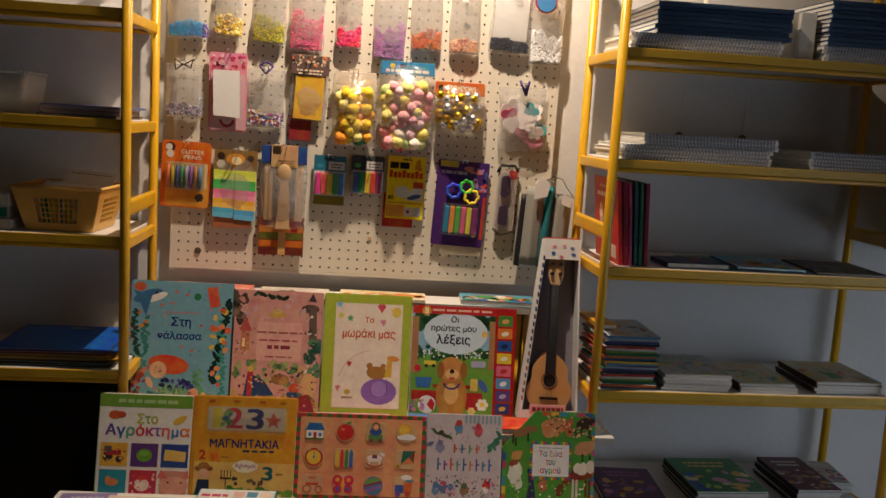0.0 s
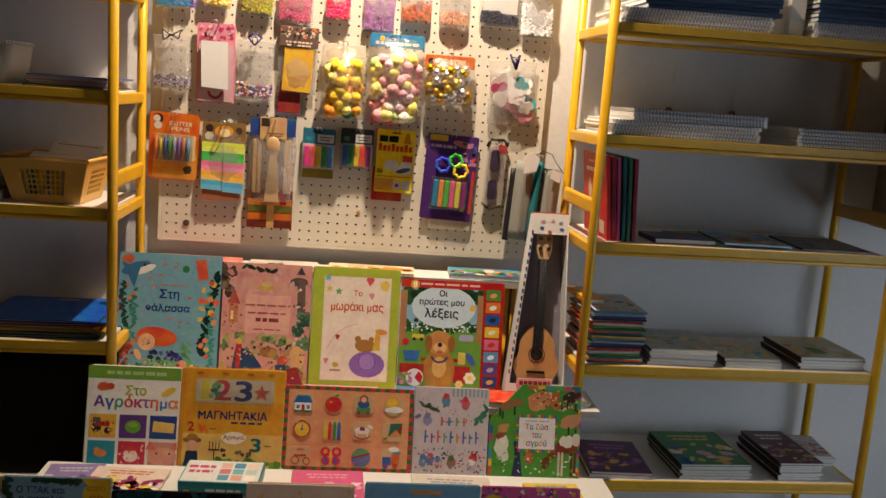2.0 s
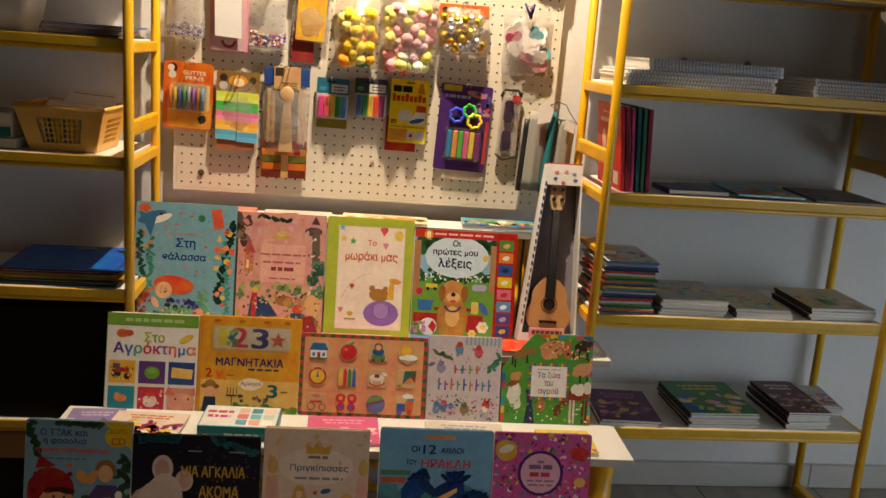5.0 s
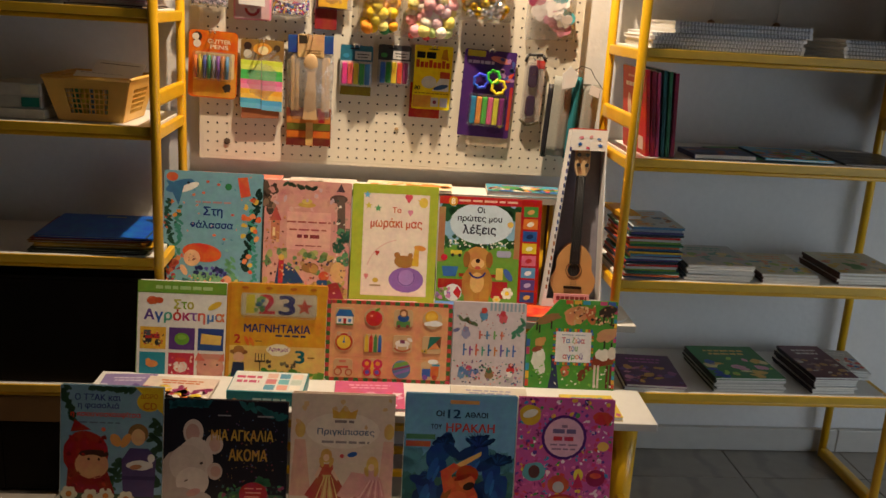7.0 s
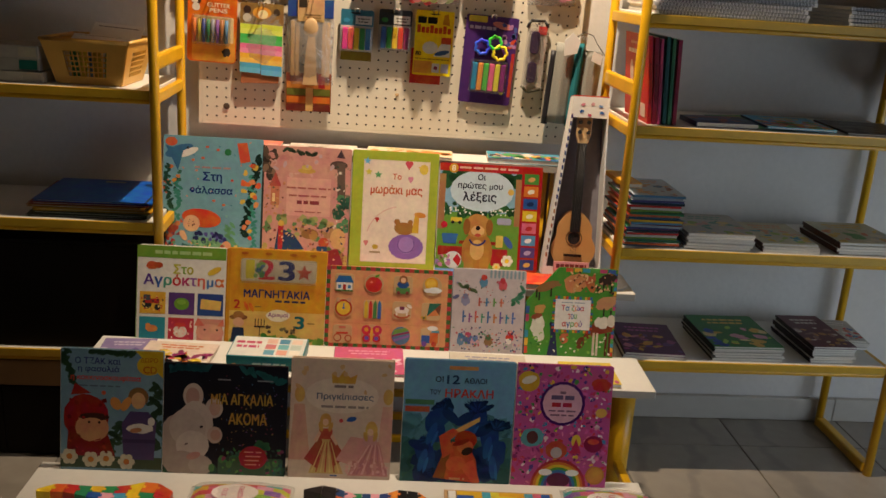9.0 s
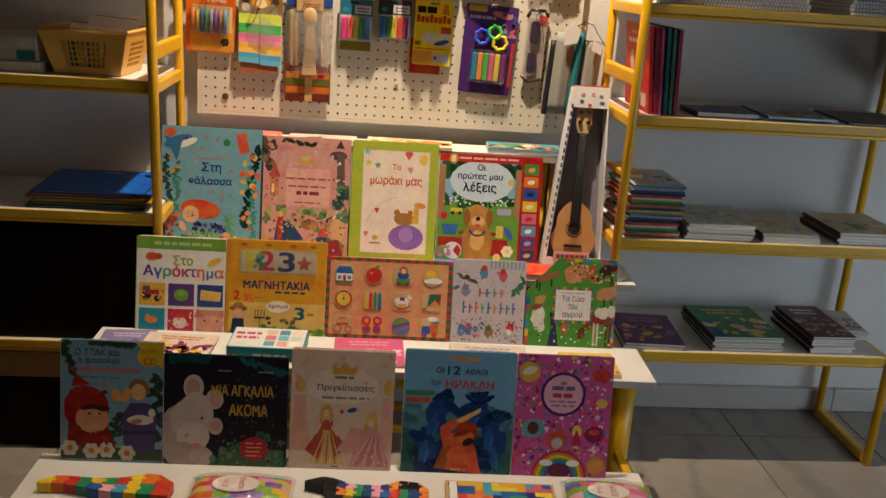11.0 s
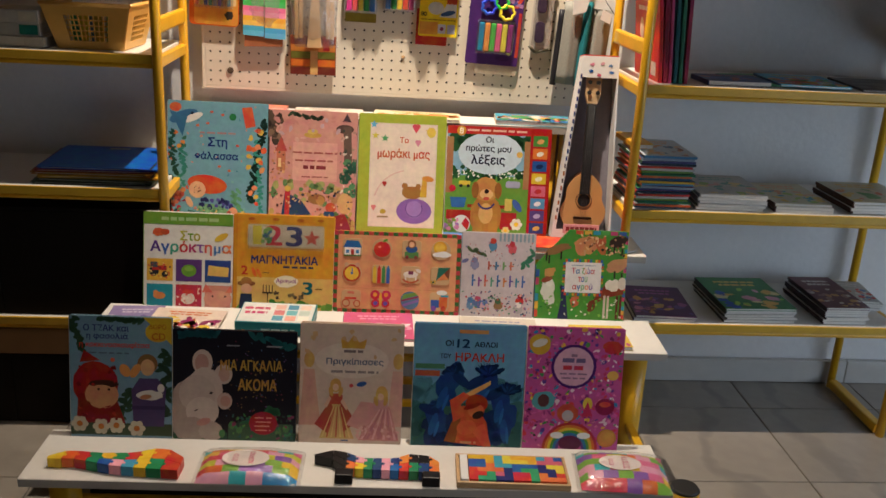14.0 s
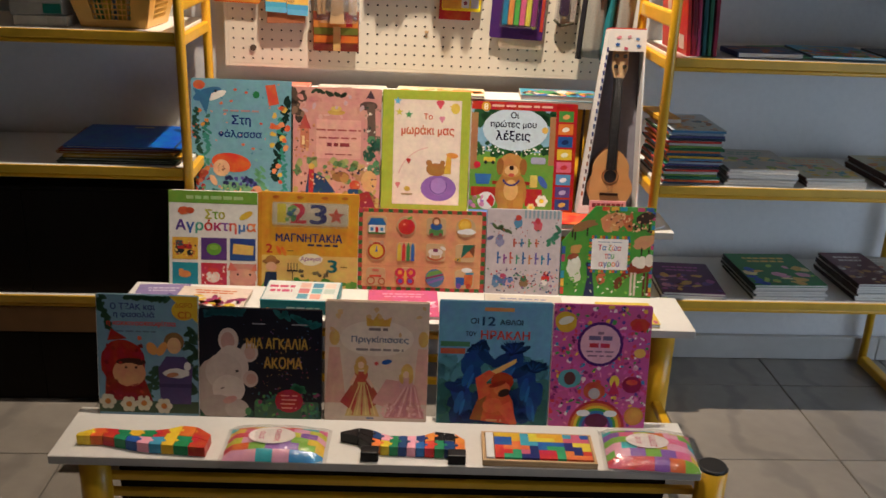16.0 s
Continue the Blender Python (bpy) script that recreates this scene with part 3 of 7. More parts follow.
a.scatter(50, 0.02, 0.0, 0.98, 0.16, 0.02, 0.05, ["7a8a48", "9a9a50", "a87848", "587040", "b8a058"])
a.scatter(20, 0.84, 0.30, 0.99, 0.60, 0.03, 0.05, ["3c6a50", "2f5a48", "5a8a60"])
a.poly([(0.16, 0.12), (0.50, 0.14), (0.38, 0.26), (0.20, 0.32)], "2c4468")
a.poly([(0.20, 0.13), (0.25, 0.13), (0.26, 0.33), (0.20, 0.33)], "b83a30")
a.disc(0.23, 0.35, 0.035, "d8b050")
a.disc(0.56, 0.27, 0.10, "9a6a40", 0.06)
a.disc(0.60, 0.26, 0.05, "b8844c")
a.poly([(0.46, 0.02), (0.56, 0.02), (0.52, 0.16)], "d87a70")
a.poly([(0.60, 0.01), (0.96, 0.01), (0.88, 0.16), (0.72, 0.12)], "8c2a34")
a.disc(0.88, 0.24, 0.09, "d8a870", 0.12)
a.disc(0.72, 0.20, 0.06, "c85a38")
a.rect(0.64, 0.10, 0.76, 0.17, "2c4870", 0.02)
a.bars(0.53, 0.655, 0.50, "b0605a", 2, gap=0.065, tall=0.014)
a.bars(0.53, 0.535, 0.26, "8a3c40", 1, tall=0.030)
a.bars(0.53, 0.455, 0.30, "a8605a", 1, tall=0.010)
a.scatter(110, 0.03, 0.01, 0.97, 0.36, 0.005, 0.018, ["e0c08a", "5a3a34", "b85a4a", "3c5a48", "d8a88c", "2c3c58", "c89a50", "8a4a48"])
a.scatter(30, 0.03, 0.40, 0.26, 0.72, 0.006, 0.018, ["d8a070", "8a5a4a", "c88a60", "5a6a50"])
a.scatter(26, 0.10, 0.74, 0.90, 0.96, 0.01, 0.04, ["d4a498", "c88a80", "c4a4a8"])
a.scatter(40, 0.80, 0.30, 0.99, 0.88, 0.006, 0.02, ["7a6a58", "3a4a40", "a88a78", "e8d8c8"])
a.done("illustration", ob)

# baby album
ob, a = book(1, -0.012, 0.214, 0.835, 0.022, "a8b43c", "lime green bordered baby album with pale cover", back="98a838")
a.rect(0.13, 0.06, 0.90, 0.925, "e6d2bc")
a.rect(0.145, 0.07, 0.885, 0.915, "ead8c4")
a.text("Το", 0.52, 0.79, 0.10, "c8582c")
a.text("μωράκι μας", 0.52, 0.67, 0.60, "c8582c", tall=0.095)
a.ring(0.60, 0.24, 0.42, 0.012, "e0b8a8", 100, 165)
a.disc(0.66, 0.20, 0.205, "9068b0", 0.15)
a.disc(0.66, 0.215, 0.10, "a884c4", 0.10)
a.ring(0.66, 0.22, 0.10, 0.010, "6a4890", 150, 390)
a.disc(0.63, 0.355, 0.12, "a8743c", 0.075, wob=0.05)
a.disc(0.545, 0.41, 0.035, "a8743c")
a.disc(0.70, 0.41, 0.03, "a8743c")
a.poly([(0.72, 0.32), (0.80, 0.32), (0.80, 0.47), (0.75, 0.48)], "d8a83c")
a.disc(0.81, 0.475, 0.07, "dc9440", 0.032, -8)
for u, v, c in ((0.17, 0.91, "6ab0d8"), (0.30, 0.80, "5aa060"), (0.19, 0.82, "d8cc50"), (0.80, 0.87, "e4c048")):
    a.star(u, v, 0.045, c)
a.disc(0.83, 0.86, 0.05, "e0c450", 0.06)
for u, v, r, c in ((0.655, 0.895, 0.045, "d05058"), (0.68, 0.77, 0.032, "d88aa0"), (0.31, 0.42, 0.025, "b83c34"), (0.19, 0.22, 0.028, "d88080")):
    a.disc(u - r * 0.4, v + 0.01, r * 0.62, c)
    a.disc(u + r * 0.4, v + 0.01, r * 0.62, c)
    a.poly([(u - r, v + 0.006), (u, v - r), (u + r, v + 0.006)], c)
a.disc(0.30, 0.19, 0.035, "c8a840", 0.028)
a.bars(0.30, 0.145, 0.13, "a89060", 1, tall=0.014)
a.done("illustration", ob)

# first words sound book
ob, a = book(1, 0.217, 0.491, 0.814, 0.016, "b02a22", "red board sound book with button strip and dog", corner=0.008, name="sound_book")
a.rect(0.0, 0.0, 0.80, 0.93, "88b0c8")
a.rect(0.0, 0.0, 0.80, 0.56, "6c9a3c")
a.scatter(60, 0.02, 0.53, 0.78, 0.64, 0.02, 0.04, ["2c5a30", "3a7038", "244a2c"])
a.scatter(40, 0.02, 0.545, 0.78, 0.60, 0.006, 0.011, ["e8e4d8", "f0ece0"])
a.scatter(24, 0.06, 0.80, 0.26, 0.93, 0.03, 0.05, ["244a2c", "2f5a34"])
a.scatter(24, 0.58, 0.78, 0.78, 0.93, 0.03, 0.05, ["244a2c", "2f5a34"])
a.rect(0.0, 0.40, 0.065, 0.90, "a87a50")
a.rect(0.745, 0.45, 0.80, 0.88, "a87a50")
a.disc(0.42, 0.76, 0.31, "c8d8e0", 0.20)
a.disc(0.70, 0.76, 0.03, "e0b858", 0.03)
a.text("8", 0.135, 0.962, 0.03, "e8d8a0")
a.rect(0, 0.93, 0.80, 1, "b82c24")
a.disc(0.135, 0.955, 0.045, "d8a030")
a.text("8", 0.135, 0.955, 0.035, "fff4d8")
a.bars(0.48, 0.965, 0.58, "e8c0a8", 1, tall=0.018)
a.text("Οι", 0.41, 0.885, 0.075, "1c1c34")
a.text("πρώτες μου", 0.40, 0.800, 0.43, "1c1c34")
a.text("λέξεις", 0.40, 0.700, 0.32, "1c1c34", tall=0.10)
a.rect(0.02, 0.16, 0.27, 0.245, "a82a24", 0.01)
a.rect(0.54, 0.08, 0.70, 0.235, "a82a24", 0.01)
a.rect(0.22, 0.27, 0.62, 0.30, "982820")
a.disc(0.40, 0.20, 0.15, "b0793a", 0.21, wob=0.04)
a.rect(0.28, 0.01, 0.37, 0.22, "b8823f", 0.02)
a.rect(0.43, 0.01, 0.52, 0.22, "b8823f", 0.02)
a.disc(0.40, 0.22, 0.07, "d8a868", 0.10)
a.disc(0.40, 0.44, 0.125, "c08a48", 0.115, wob=0.05)
a.disc(0.29, 0.43, 0.035, "96622e", 0.08)
a.disc(0.51, 0.43, 0.035, "96622e", 0.08)
a.disc(0.40, 0.395, 0.065, "e0b478", 0.05)
a.disc(0.40, 0.42, 0.022, "2c1c18")
a.disc(0.40, 0.355, 0.03, "c85048", 0.018)
a.ring(0.40, 0.34, 0.09, 0.018, "3a3a7a", 200, 340)
a.disc(0.17, 0.12, 0.085, "e8e4dc")
a.poly([(0.17, 0.12), (0.23, 0.06), (0.25, 0.13), (0.21, 0.18)], "c83028")
a.poly([(0.07, 0.27), (0.19, 0.27), (0.21, 0.36), (0.05, 0.36)], "3c6ca8")
a.rect(0.13, 0.47, 0.24, 0.51, "d8c040", 0.01)
a.disc(0.15, 0.465, 0.016, "2c2c2c")
a.disc(0.22, 0.465, 0.016, "2c2c2c")
a.disc(0.07, 0.44, 0.032, "c83028")
a.rect(0.58, 0.46, 0.72, 0.52, "a8a8c0", 0.02)
a.rect(0.58, 0.25, 0.65, 0.36, "d8c060", 0.01)
a.disc(0.70, 0.30, 0.03, "4868b0", 0.07, 35)
a.flower(0.70, 0.13, 0.06, "f0ece0")
a.flower(0.60, 0.07, 0.04, "e8d890")
a.scatter(12, 0.02, 0.02, 0.14, 0.16, 0.015, 0.03, ["a878b8", "88a848", "d888a8"])
a.rect(0.80, 0, 1, 1, "a82018")
for i, c in enumerate(("4c8a3c", "d07830", "2c5494", "d8b830", "d06a80", "5a94c0", "5a4888", "3a4a88")):
    a.rect(0.825, 0.84 - i * 0.112, 0.965, 0.935 - i * 0.112, c)
    a.disc(0.895, 0.885 - i * 0.112, 0.035, ("d8a060", "e8e0d0", "1c2c5c", "e8e0c0", "b83040", "e8e8ec", "b0a8d0", "d8b060")[i], 0.022, 15)
a.done("illustration", ob)

# farm words
ob, a = book(2, -0.511, -0.298, 0.618, 0.018, "e0ddd4", "white farm word book with green head band", back="6a9a3c", corner=0.008)
a.rect(0, 0.87, 1, 1, "6f9c38")
a.bars(0.52, 0.93, 0.64, "a8c488", 1, tall=0.036)
a.text("Στο", 0.52, 0.755, 0.22, ["b8b83c", "7aa83c", "b0a83c"], tall=0.10)
a.text("Αγρόκτημα", 0.53, 0.625, 0.90, ["5a3a8a", "3a5aa8", "4aa088", "c84838", "b03a6a", "8a5aa0", "d85a50", "4a78b8", "e08040"], tall=0.145)
a.disc(0.17, 0.785, 0.07, "c85a34", 0.045, wob=0.12)
a.disc(0.24, 0.79, 0.05, "b84a2c", 0.035)
a.disc(0.87, 0.75, 0.085, "d8b83c", 0.035, 30)
for u, v, c in ((0.04, 0.27, "d8a83a"), (0.365, 0.27, "5a3a78"), (0.69, 0.27, "2f4a88"), (0.04, 0.0, "2f8a9a"), (0.365, 0.0, "b8344a")):
    a.rect(u, v, u + 0.29, v + 0.235, c)
a.rect(0.69, 0.0, 0.98, 0.235, "c88a78")
a.disc(0.12, 0.37, 0.055, "2a2c30")
a.disc(0.24, 0.34, 0.035, "2a2c30")
a.rect(0.10, 0.38, 0.26, 0.43, "b03028", 0.01)
a.rect(0.08, 0.41, 0.16, 0.47, "50545c", 0.01)
a.disc(0.51, 0.385, 0.085, "6a9a34", 0.07)
a.disc(0.51, 0.405, 0.05, "82b044", 0.03)
a.poly([(0.72, 0.34), (0.95, 0.33), (0.96, 0.43), (0.73, 0.45)], "e0b860")
a.disc(0.18, 0.11, 0.07, "d88a4a", 0.04)
a.disc(0.14, 0.14, 0.03, "d88a4a")
a.disc(0.50, 0.09, 0.08, "e0cfc4", 0.07)
a.disc(0.50, 0.16, 0.07, "c83a3a", 0.025)
a.disc(0.84, 0.09, 0.16, "d69a84", 0.10)
a.poly([(0.66, 0.16), (0.78, 0.16), (0.70, 0.25)], "d0705c")
a.poly([(0.92, 0.16), (1.0, 0.16), (0.99, 0.25)], "d0705c")
a.disc(0.78, 0.12, 0.012, "3a2420")
a.disc(0.92, 0.12, 0.012, "3a2420")
a.scatter(30, 0.06, 0.29, 0.30, 0.48, 0.006, 0.014, ["3a3430", "c84a38", "e0c070"])
a.scatter(24, 0.38, 0.0, 0.64, 0.2, 0.006, 0.018, ["e8b8a8", "d85a5a", "f0e0d8"])
a.done("illustration", ob)

# magnet numbers
ob, a = book(2, -0.297, -0.055, 0.620, 0.026, "c88a24", "amber magnet number book with a clear window", back="b87a20", corner=0.006, name="magnet_book")
a.rect(0.04, 0, 1, 1, "d09428")
a.rect(0.04, 0.0, 1, 0.34, "d8b060")
a.rect(0.14, 0.66, 0.90, 0.90, "c8b890", 0.03)
a.rect(0.155, 0.675, 0.885, 0.885, "d0c4a8", 0.02)
a.text("1", 0.235, 0.785, 0.06, "d8c82c", tall=0.19)
a.text("2", 0.40, 0.785, 0.15, "c8242c", tall=0.20)
a.text("3", 0.60, 0.780, 0.15, "1c2c6c", tall=0.20)
a.star(0.775, 0.765, 0.085, "c8603c")
a.scatter(10, 0.28, 0.70, 0.36, 0.86, 0.02, 0.035, ["4a8a4a", "78a850", "3a6a8a"])
a.text("ΜΑΓΝΗΤΑΚΙΑ", 0.51, 0.53, 0.66, "1c2c6c", tall=0.085)
a.bars(0.66, 0.455, 0.33, "3a3a58", 1, tall=0.022)
a.text("2", 0.115, 0.41, 0.06, "b83028", tall=0.09)
a.disc(0.21, 0.39, 0.018, "d8702c", 0.05, 25)
a.disc(0.26, 0.38, 0.018, "d8702c", 0.05, 25)
a.bars(0.33, 0.39, 0.07, "8a6a34", 1, tall=0.012)
a.disc(0.53, 0.30, 0.12, "e8dcc0", 0.06, wob=0.08)
a.text("Αριθμοί", 0.53, 0.305, 0.20, "9a5a8a")
a.text("3", 0.745, 0.235, 0.09, "1c6068", tall=0.13)
a.bars(0.86, 0.23, 0.07, "8a6a34", 1, tall=0.012)
a.scatter(30, 0.04, 0.0, 0.98, 0.07, 0.02, 0.05, ["5a8a34", "6f9a3c", "487a30"])
a.disc(0.135, 0.27, 0.09, "8a5a34", 0.03)
a.disc(0.135, 0.29, 0.055, "a06a3c", 0.045)
a.disc(0.135, 0.215, 0.055, "d8a884", 0.05)
a.poly([(0.06, 0.0), (0.20, 0.0), (0.19, 0.16), (0.08, 0.16)], "24304c")
for u in (0.30, 0.33, 0.36, 0.39):
    a.rect(u, 0.18, u + 0.008, 0.26, "3a3430")
a.rect(0.295, 0.17, 0.40, 0.185, "3a3430")
a.rect(0.345, 0.05, 0.353, 0.17, "3a3430")
a.scatter(14, 0.42, 0.12, 0.72, 0.18, 0.012, 0.022, ["5a4a3c", "7a6a4c"])
for u in (0.18, 0.42, 0.66, 0.86):
    a.disc(u, 0.955, 0.035, "b86a28", 0.014)
a.done("illustration", ob)
part("clear_window", box(0.036, 0.218, -0.008, -0.0062, 0.148, 0.208, 0.001), BLISTER, ob, "clear plastic window")

# wooden peg puzzle
ob, a = book(2, -0.055, 0.254, 0.590, 0.010, "b0703c", "wooden peg puzzle board with twelve loose picture pieces", corner=0.012, name="peg_puzzle")
ob["category"] = "puzzle"
a.rect(0, 0, 1, 1, "3f6a38", 0.03)
for i in range(26):
    for v in (0.0, 0.955):
        if i % 2:
            a.rect(i / 26, v, (i + 1) / 26, v + 0.045, "b8443c")
for i in range(18):
    for u in (0.0, 0.967):
        if i % 2:
            a.rect(u, i / 18, u + 0.033, (i + 1) / 18, "b8443c")
a.rect(0.033, 0.045, 0.967, 0.955, "d89a6c", 0.01)
a.n += 1
a.rect(0.035, 0.30, 0.965, 0.303, "c08458")
a.done("illustration", ob)
W, H = 0.309, (0.590 - Z2) / math.cos(radians(12.5))


def piece(u, v, draw, cut):
    """A loose puzzle piece, proud of its board."""
    p = Art(0.06, 0.06, seed=3)
    draw(p)
    part("puzzle_piece", prism([(u * W + x * 0.052 - 0.026, v * H + z * 0.052 - 0.026) for x, z in cut], -0.0026, -0.0011, 0.0004), PINE, ob)
    p.done("piece_print", ob.children[-1], pose(u * W - 0.030, -0.0026, v * H - 0.030))


def ball_cut(r=0.46):
    return [(0.5 + r * math.cos(2 * math.pi * i / 20), 0.5 + r * math.sin(2 * math.pi * i / 20)) for i in range(20)]


SQ = rounded(0.05, 0.95, 0.08, 0.92, 0.15, 3)


def house_(p):
    p.rect(0.18, 0.18, 0.82, 0.52, "e8e4dc")
    p.poly([(0.12, 0.50), (0.88, 0.50), (0.74, 0.78), (0.26, 0.78)], "2f64a0")
    p.rect(0.44, 0.18, 0.56, 0.42, "b83a30")
    p.rect(0.24, 0.26, 0.36, 0.40, "4a84b8")
    p.rect(0.64, 0.26, 0.76, 0.40, "4a84b8")
    p.rect(0.16, 0.14, 0.84, 0.20, "4a7a3c")


def apple_(p):
    p.disc(0.5, 0.46, 0.34, "c8342c", 0.32)
    p.disc(0.40, 0.56, 0.06, "e88a78", 0.04)
    p.disc(0.62, 0.82, 0.12, "5a9a3c", 0.05, 30)


def doll_(p):
    p.rect(0.22, 0.14, 0.78, 0.40, "5a8a4c", 0.04)
    p.disc(0.5, 0.52, 0.24, "2f5494", 0.16)
    p.disc(0.5, 0.72, 0.17, "8a5a34")
    p.disc(0.5, 0.70, 0.11, "e0b48c")
    p.disc(0.32, 0.18, 0.07, "8a3a3a")
    p.disc(0.68, 0.18, 0.07, "8a3a3a")


def sun_(p):
    p.disc(0.46, 0.60, 0.27, "e0a830")
    p.disc(0.46, 0.60, 0.20, "e8bc48")
    p.disc(0.60, 0.34, 0.30, "ecebe6", 0.12, wob=0.08)
    p.disc(0.34, 0.32, 0.18, "ecebe6", 0.09)


def clock_(p):
    p.disc(0.5, 0.5, 0.36, "b8482c")
    p.disc(0.5, 0.5, 0.28, "e4c040")
    p.disc(0.5, 0.5, 0.05, "3a6ab0")
    p.rect(0.49, 0.5, 0.53, 0.70, "3a6ab0")
    p.disc(0.28, 0.84, 0.09, "c8a080")
    p.disc(0.72, 0.84, 0.09, "c8a080")


def crayons_(p):
    for i, c in enumerate(("d8b83c", "c83a34", "4a8a4c", "3a68b0")):
        p.rect(0.16 + i * 0.18, 0.12, 0.30 + i * 0.18, 0.70, c)
        p.poly([(0.16 + i * 0.18, 0.70), (0.30 + i * 0.18, 0.70), (0.23 + i * 0.18, 0.88)], c)


def horse_(p):
    p.disc(0.5, 0.52, 0.30, "e6ddd0", 0.14)
    p.disc(0.80, 0.68, 0.12, "e6ddd0", 0.07, -30)
    p.rect(0.40, 0.52, 0.60, 0.66, "7a3a5a", 0.03)
    p.rect(0.26, 0.26, 0.32, 0.48, "e6ddd0")
    p.rect(0.68, 0.26, 0.74, 0.48, "e6ddd0")
    p.ring(0.5, 0.66, 0.50, 0.07, "b85a38", 225, 315)


def kite_(p):
    p.poly([(0.34, 0.30), (0.86, 0.36), (0.90, 0.86), (0.42, 0.84)], "2f6a5a")
    p.poly([(0.34, 0.30), (0.86, 0.36), (0.66, 0.60)], "d88a50")
    p.poly([(0.66, 0.60), (0.86, 0.36), (0.90, 0.86)], "7a4a30")
    p.scatter(6, 0.10, 0.16, 0.36, 0.30, 0.03, 0.06, ["3a5a3c", "c8a040"])


def trike_(p):
    p.ring(0.30, 0.32, 0.17, 0.05, "b85a3c")
    p.ring(0.74, 0.30, 0.15, 0.05, "b85a3c")
    p.rect(0.24, 0.48, 0.72, 0.56, "c84a34")
    p.rect(0.34, 0.70, 0.62, 0.80, "c87a5c", 0.03)


def fly_(p):
    for u, v, r in ((0.28, 0.68, 0.20), (0.72, 0.68, 0.20), (0.30, 0.34, 0.17), (0.70, 0.34, 0.17)):
        p.disc(u, v, r, "c8344c")
    for u, v, c in ((0.28, 0.70, "e0a040"), (0.72, 0.70, "e0a040"), (0.30, 0.34, "6a5ab0"), (0.70, 0.34, "6a5ab0")):
        p.disc(u, v, 0.09, c)
    p.disc(0.5, 0.5, 0.06, "e0b040", 0.30)


def ball_(p):
    p.disc(0.5, 0.5, 0.38, "5a7a9a")
    p.poly([(0.14, 0.52), (0.82, 0.72), (0.70, 0.84), (0.24, 0.74)], "6a9a48")
    p.poly([(0.14, 0.44), (0.86, 0.62), (0.84, 0.70), (0.14, 0.52)], "8a3a5a")
    p.poly([(0.24, 0.24), (0.86, 0.46), (0.84, 0.56), (0.18, 0.32)], "8a6ab0")


def train_(p):
    p.rect(0.16, 0.24, 0.50, 0.56, "3a5aa0", 0.03)
    p.rect(0.50, 0.24, 0.84, 0.68, "c86a34", 0.03)
    p.rect(0.56, 0.68, 0.88, 0.76, "3f86a8")
    p.disc(0.60, 0.86, 0.22, "e8e6e0", 0.10)
    p.disc(0.28, 0.20, 0.11, "7a4a9a")
    p.disc(0.68, 0.20, 0.11, "b83a30")


for i, (fn, cut) in enumerate(((house_, SQ), (apple_, ball_cut()), (doll_, SQ), (sun_, ball_cut()), (clock_, ball_cut()), (crayons_, SQ), (horse_, SQ), (kite_, SQ),
                               (trike_, SQ), (fly_, ball_cut(0.48)), (ball_, ball_cut(0.44)), (train_, SQ))):
    piece(0.145 + (i % 4) * 0.232, 0.80 - (i // 4) * 0.315, fn, cut)

# pale tale book
ob, a = book(2, 0.256, 0.437, 0.598, 0.014, "b8b0b4", "pale lilac tale book with scattered little figures", back="8a98a8")
a.rect(0, 0, 1, 1, "c4b8b8")
for i in range(9):
    a.rect(0.50 + i * 0.055, 0.90, 0.53 + i * 0.055, 1.0, "8aa0a8")
for i, c in enumerate(("b85a4a", "4a78a0", "6a9a5a", "c8785a")):
    a.rect(0.36 + i * 0.10, 0.56, 0.385 + i * 0.10, 0.66, c)
    a.rect(0.36 + i * 0.10, 0.60, 0.41 + i * 0.10, 0.62, c)
for i, c in enumerate(("3a68a0", "8a4a8a", "c85a4a", "5a9a7a", "3a68a0", "c8784a", "6a5aa0", "3a88a0", "4a68b0")):
    a.rect(0.15 + i * 0.085, 0.36, 0.172 + i * 0.085, 0.47 if i % 2 else 0.50, c)
    a.rect(0.15 + i * 0.085, 0.42, 0.20 + i * 0.085, 0.44, c)
a.leaves(0.84, 0.60, 0.99, 0.80, 12, 0.05, "4a8a6a", 0.05)
a.leaves(0.12, 0.80, 0.30, 0.74, 8, 0.05, "5a6a4a", 0.03)
for u, v, c, d in ((0.42, 0.85, "b83a34", "5a8aa8"), (0.68, 0.82, "b83a4a", "c85a6a"), (0.18, 0.62, "7a7a98", "8a8aa8"), (0.14, 0.14, "4a78a0", "6a88a8"), (0.24, 0.16, "b84a58", "5a6a9a"), (0.34, 0.12, "6a7ab0", "c8a0a8"),
                   (0.52, 0.14, "4a6a4a", "8a6a4a"), (0.82, 0.20, "b03028", "c83a30"), (0.80, 0.10, "e0d8d0", "b0a8a8")):
    a.disc(u, v, 0.06, d, 0.07, wob=0.2)
    a.disc(u, v + 0.05, 0.04, c, 0.04, wob=0.15)
a.disc(0.05, 0.66, 0.05, "6a6a90", 0.025, 25)
a.scatter(120, 0.03, 0.02, 0.97, 0.30, 0.006, 0.018, ["4a6a90", "b84a50", "d8a898", "5a8a6a", "8a6a90", "3a3a50"])
a.scatter(40, 0.04, 0.60, 0.96, 0.90, 0.005, 0.014, ["5a6a5a", "b85a50", "8a88a0"])
a.done("illustration", ob)

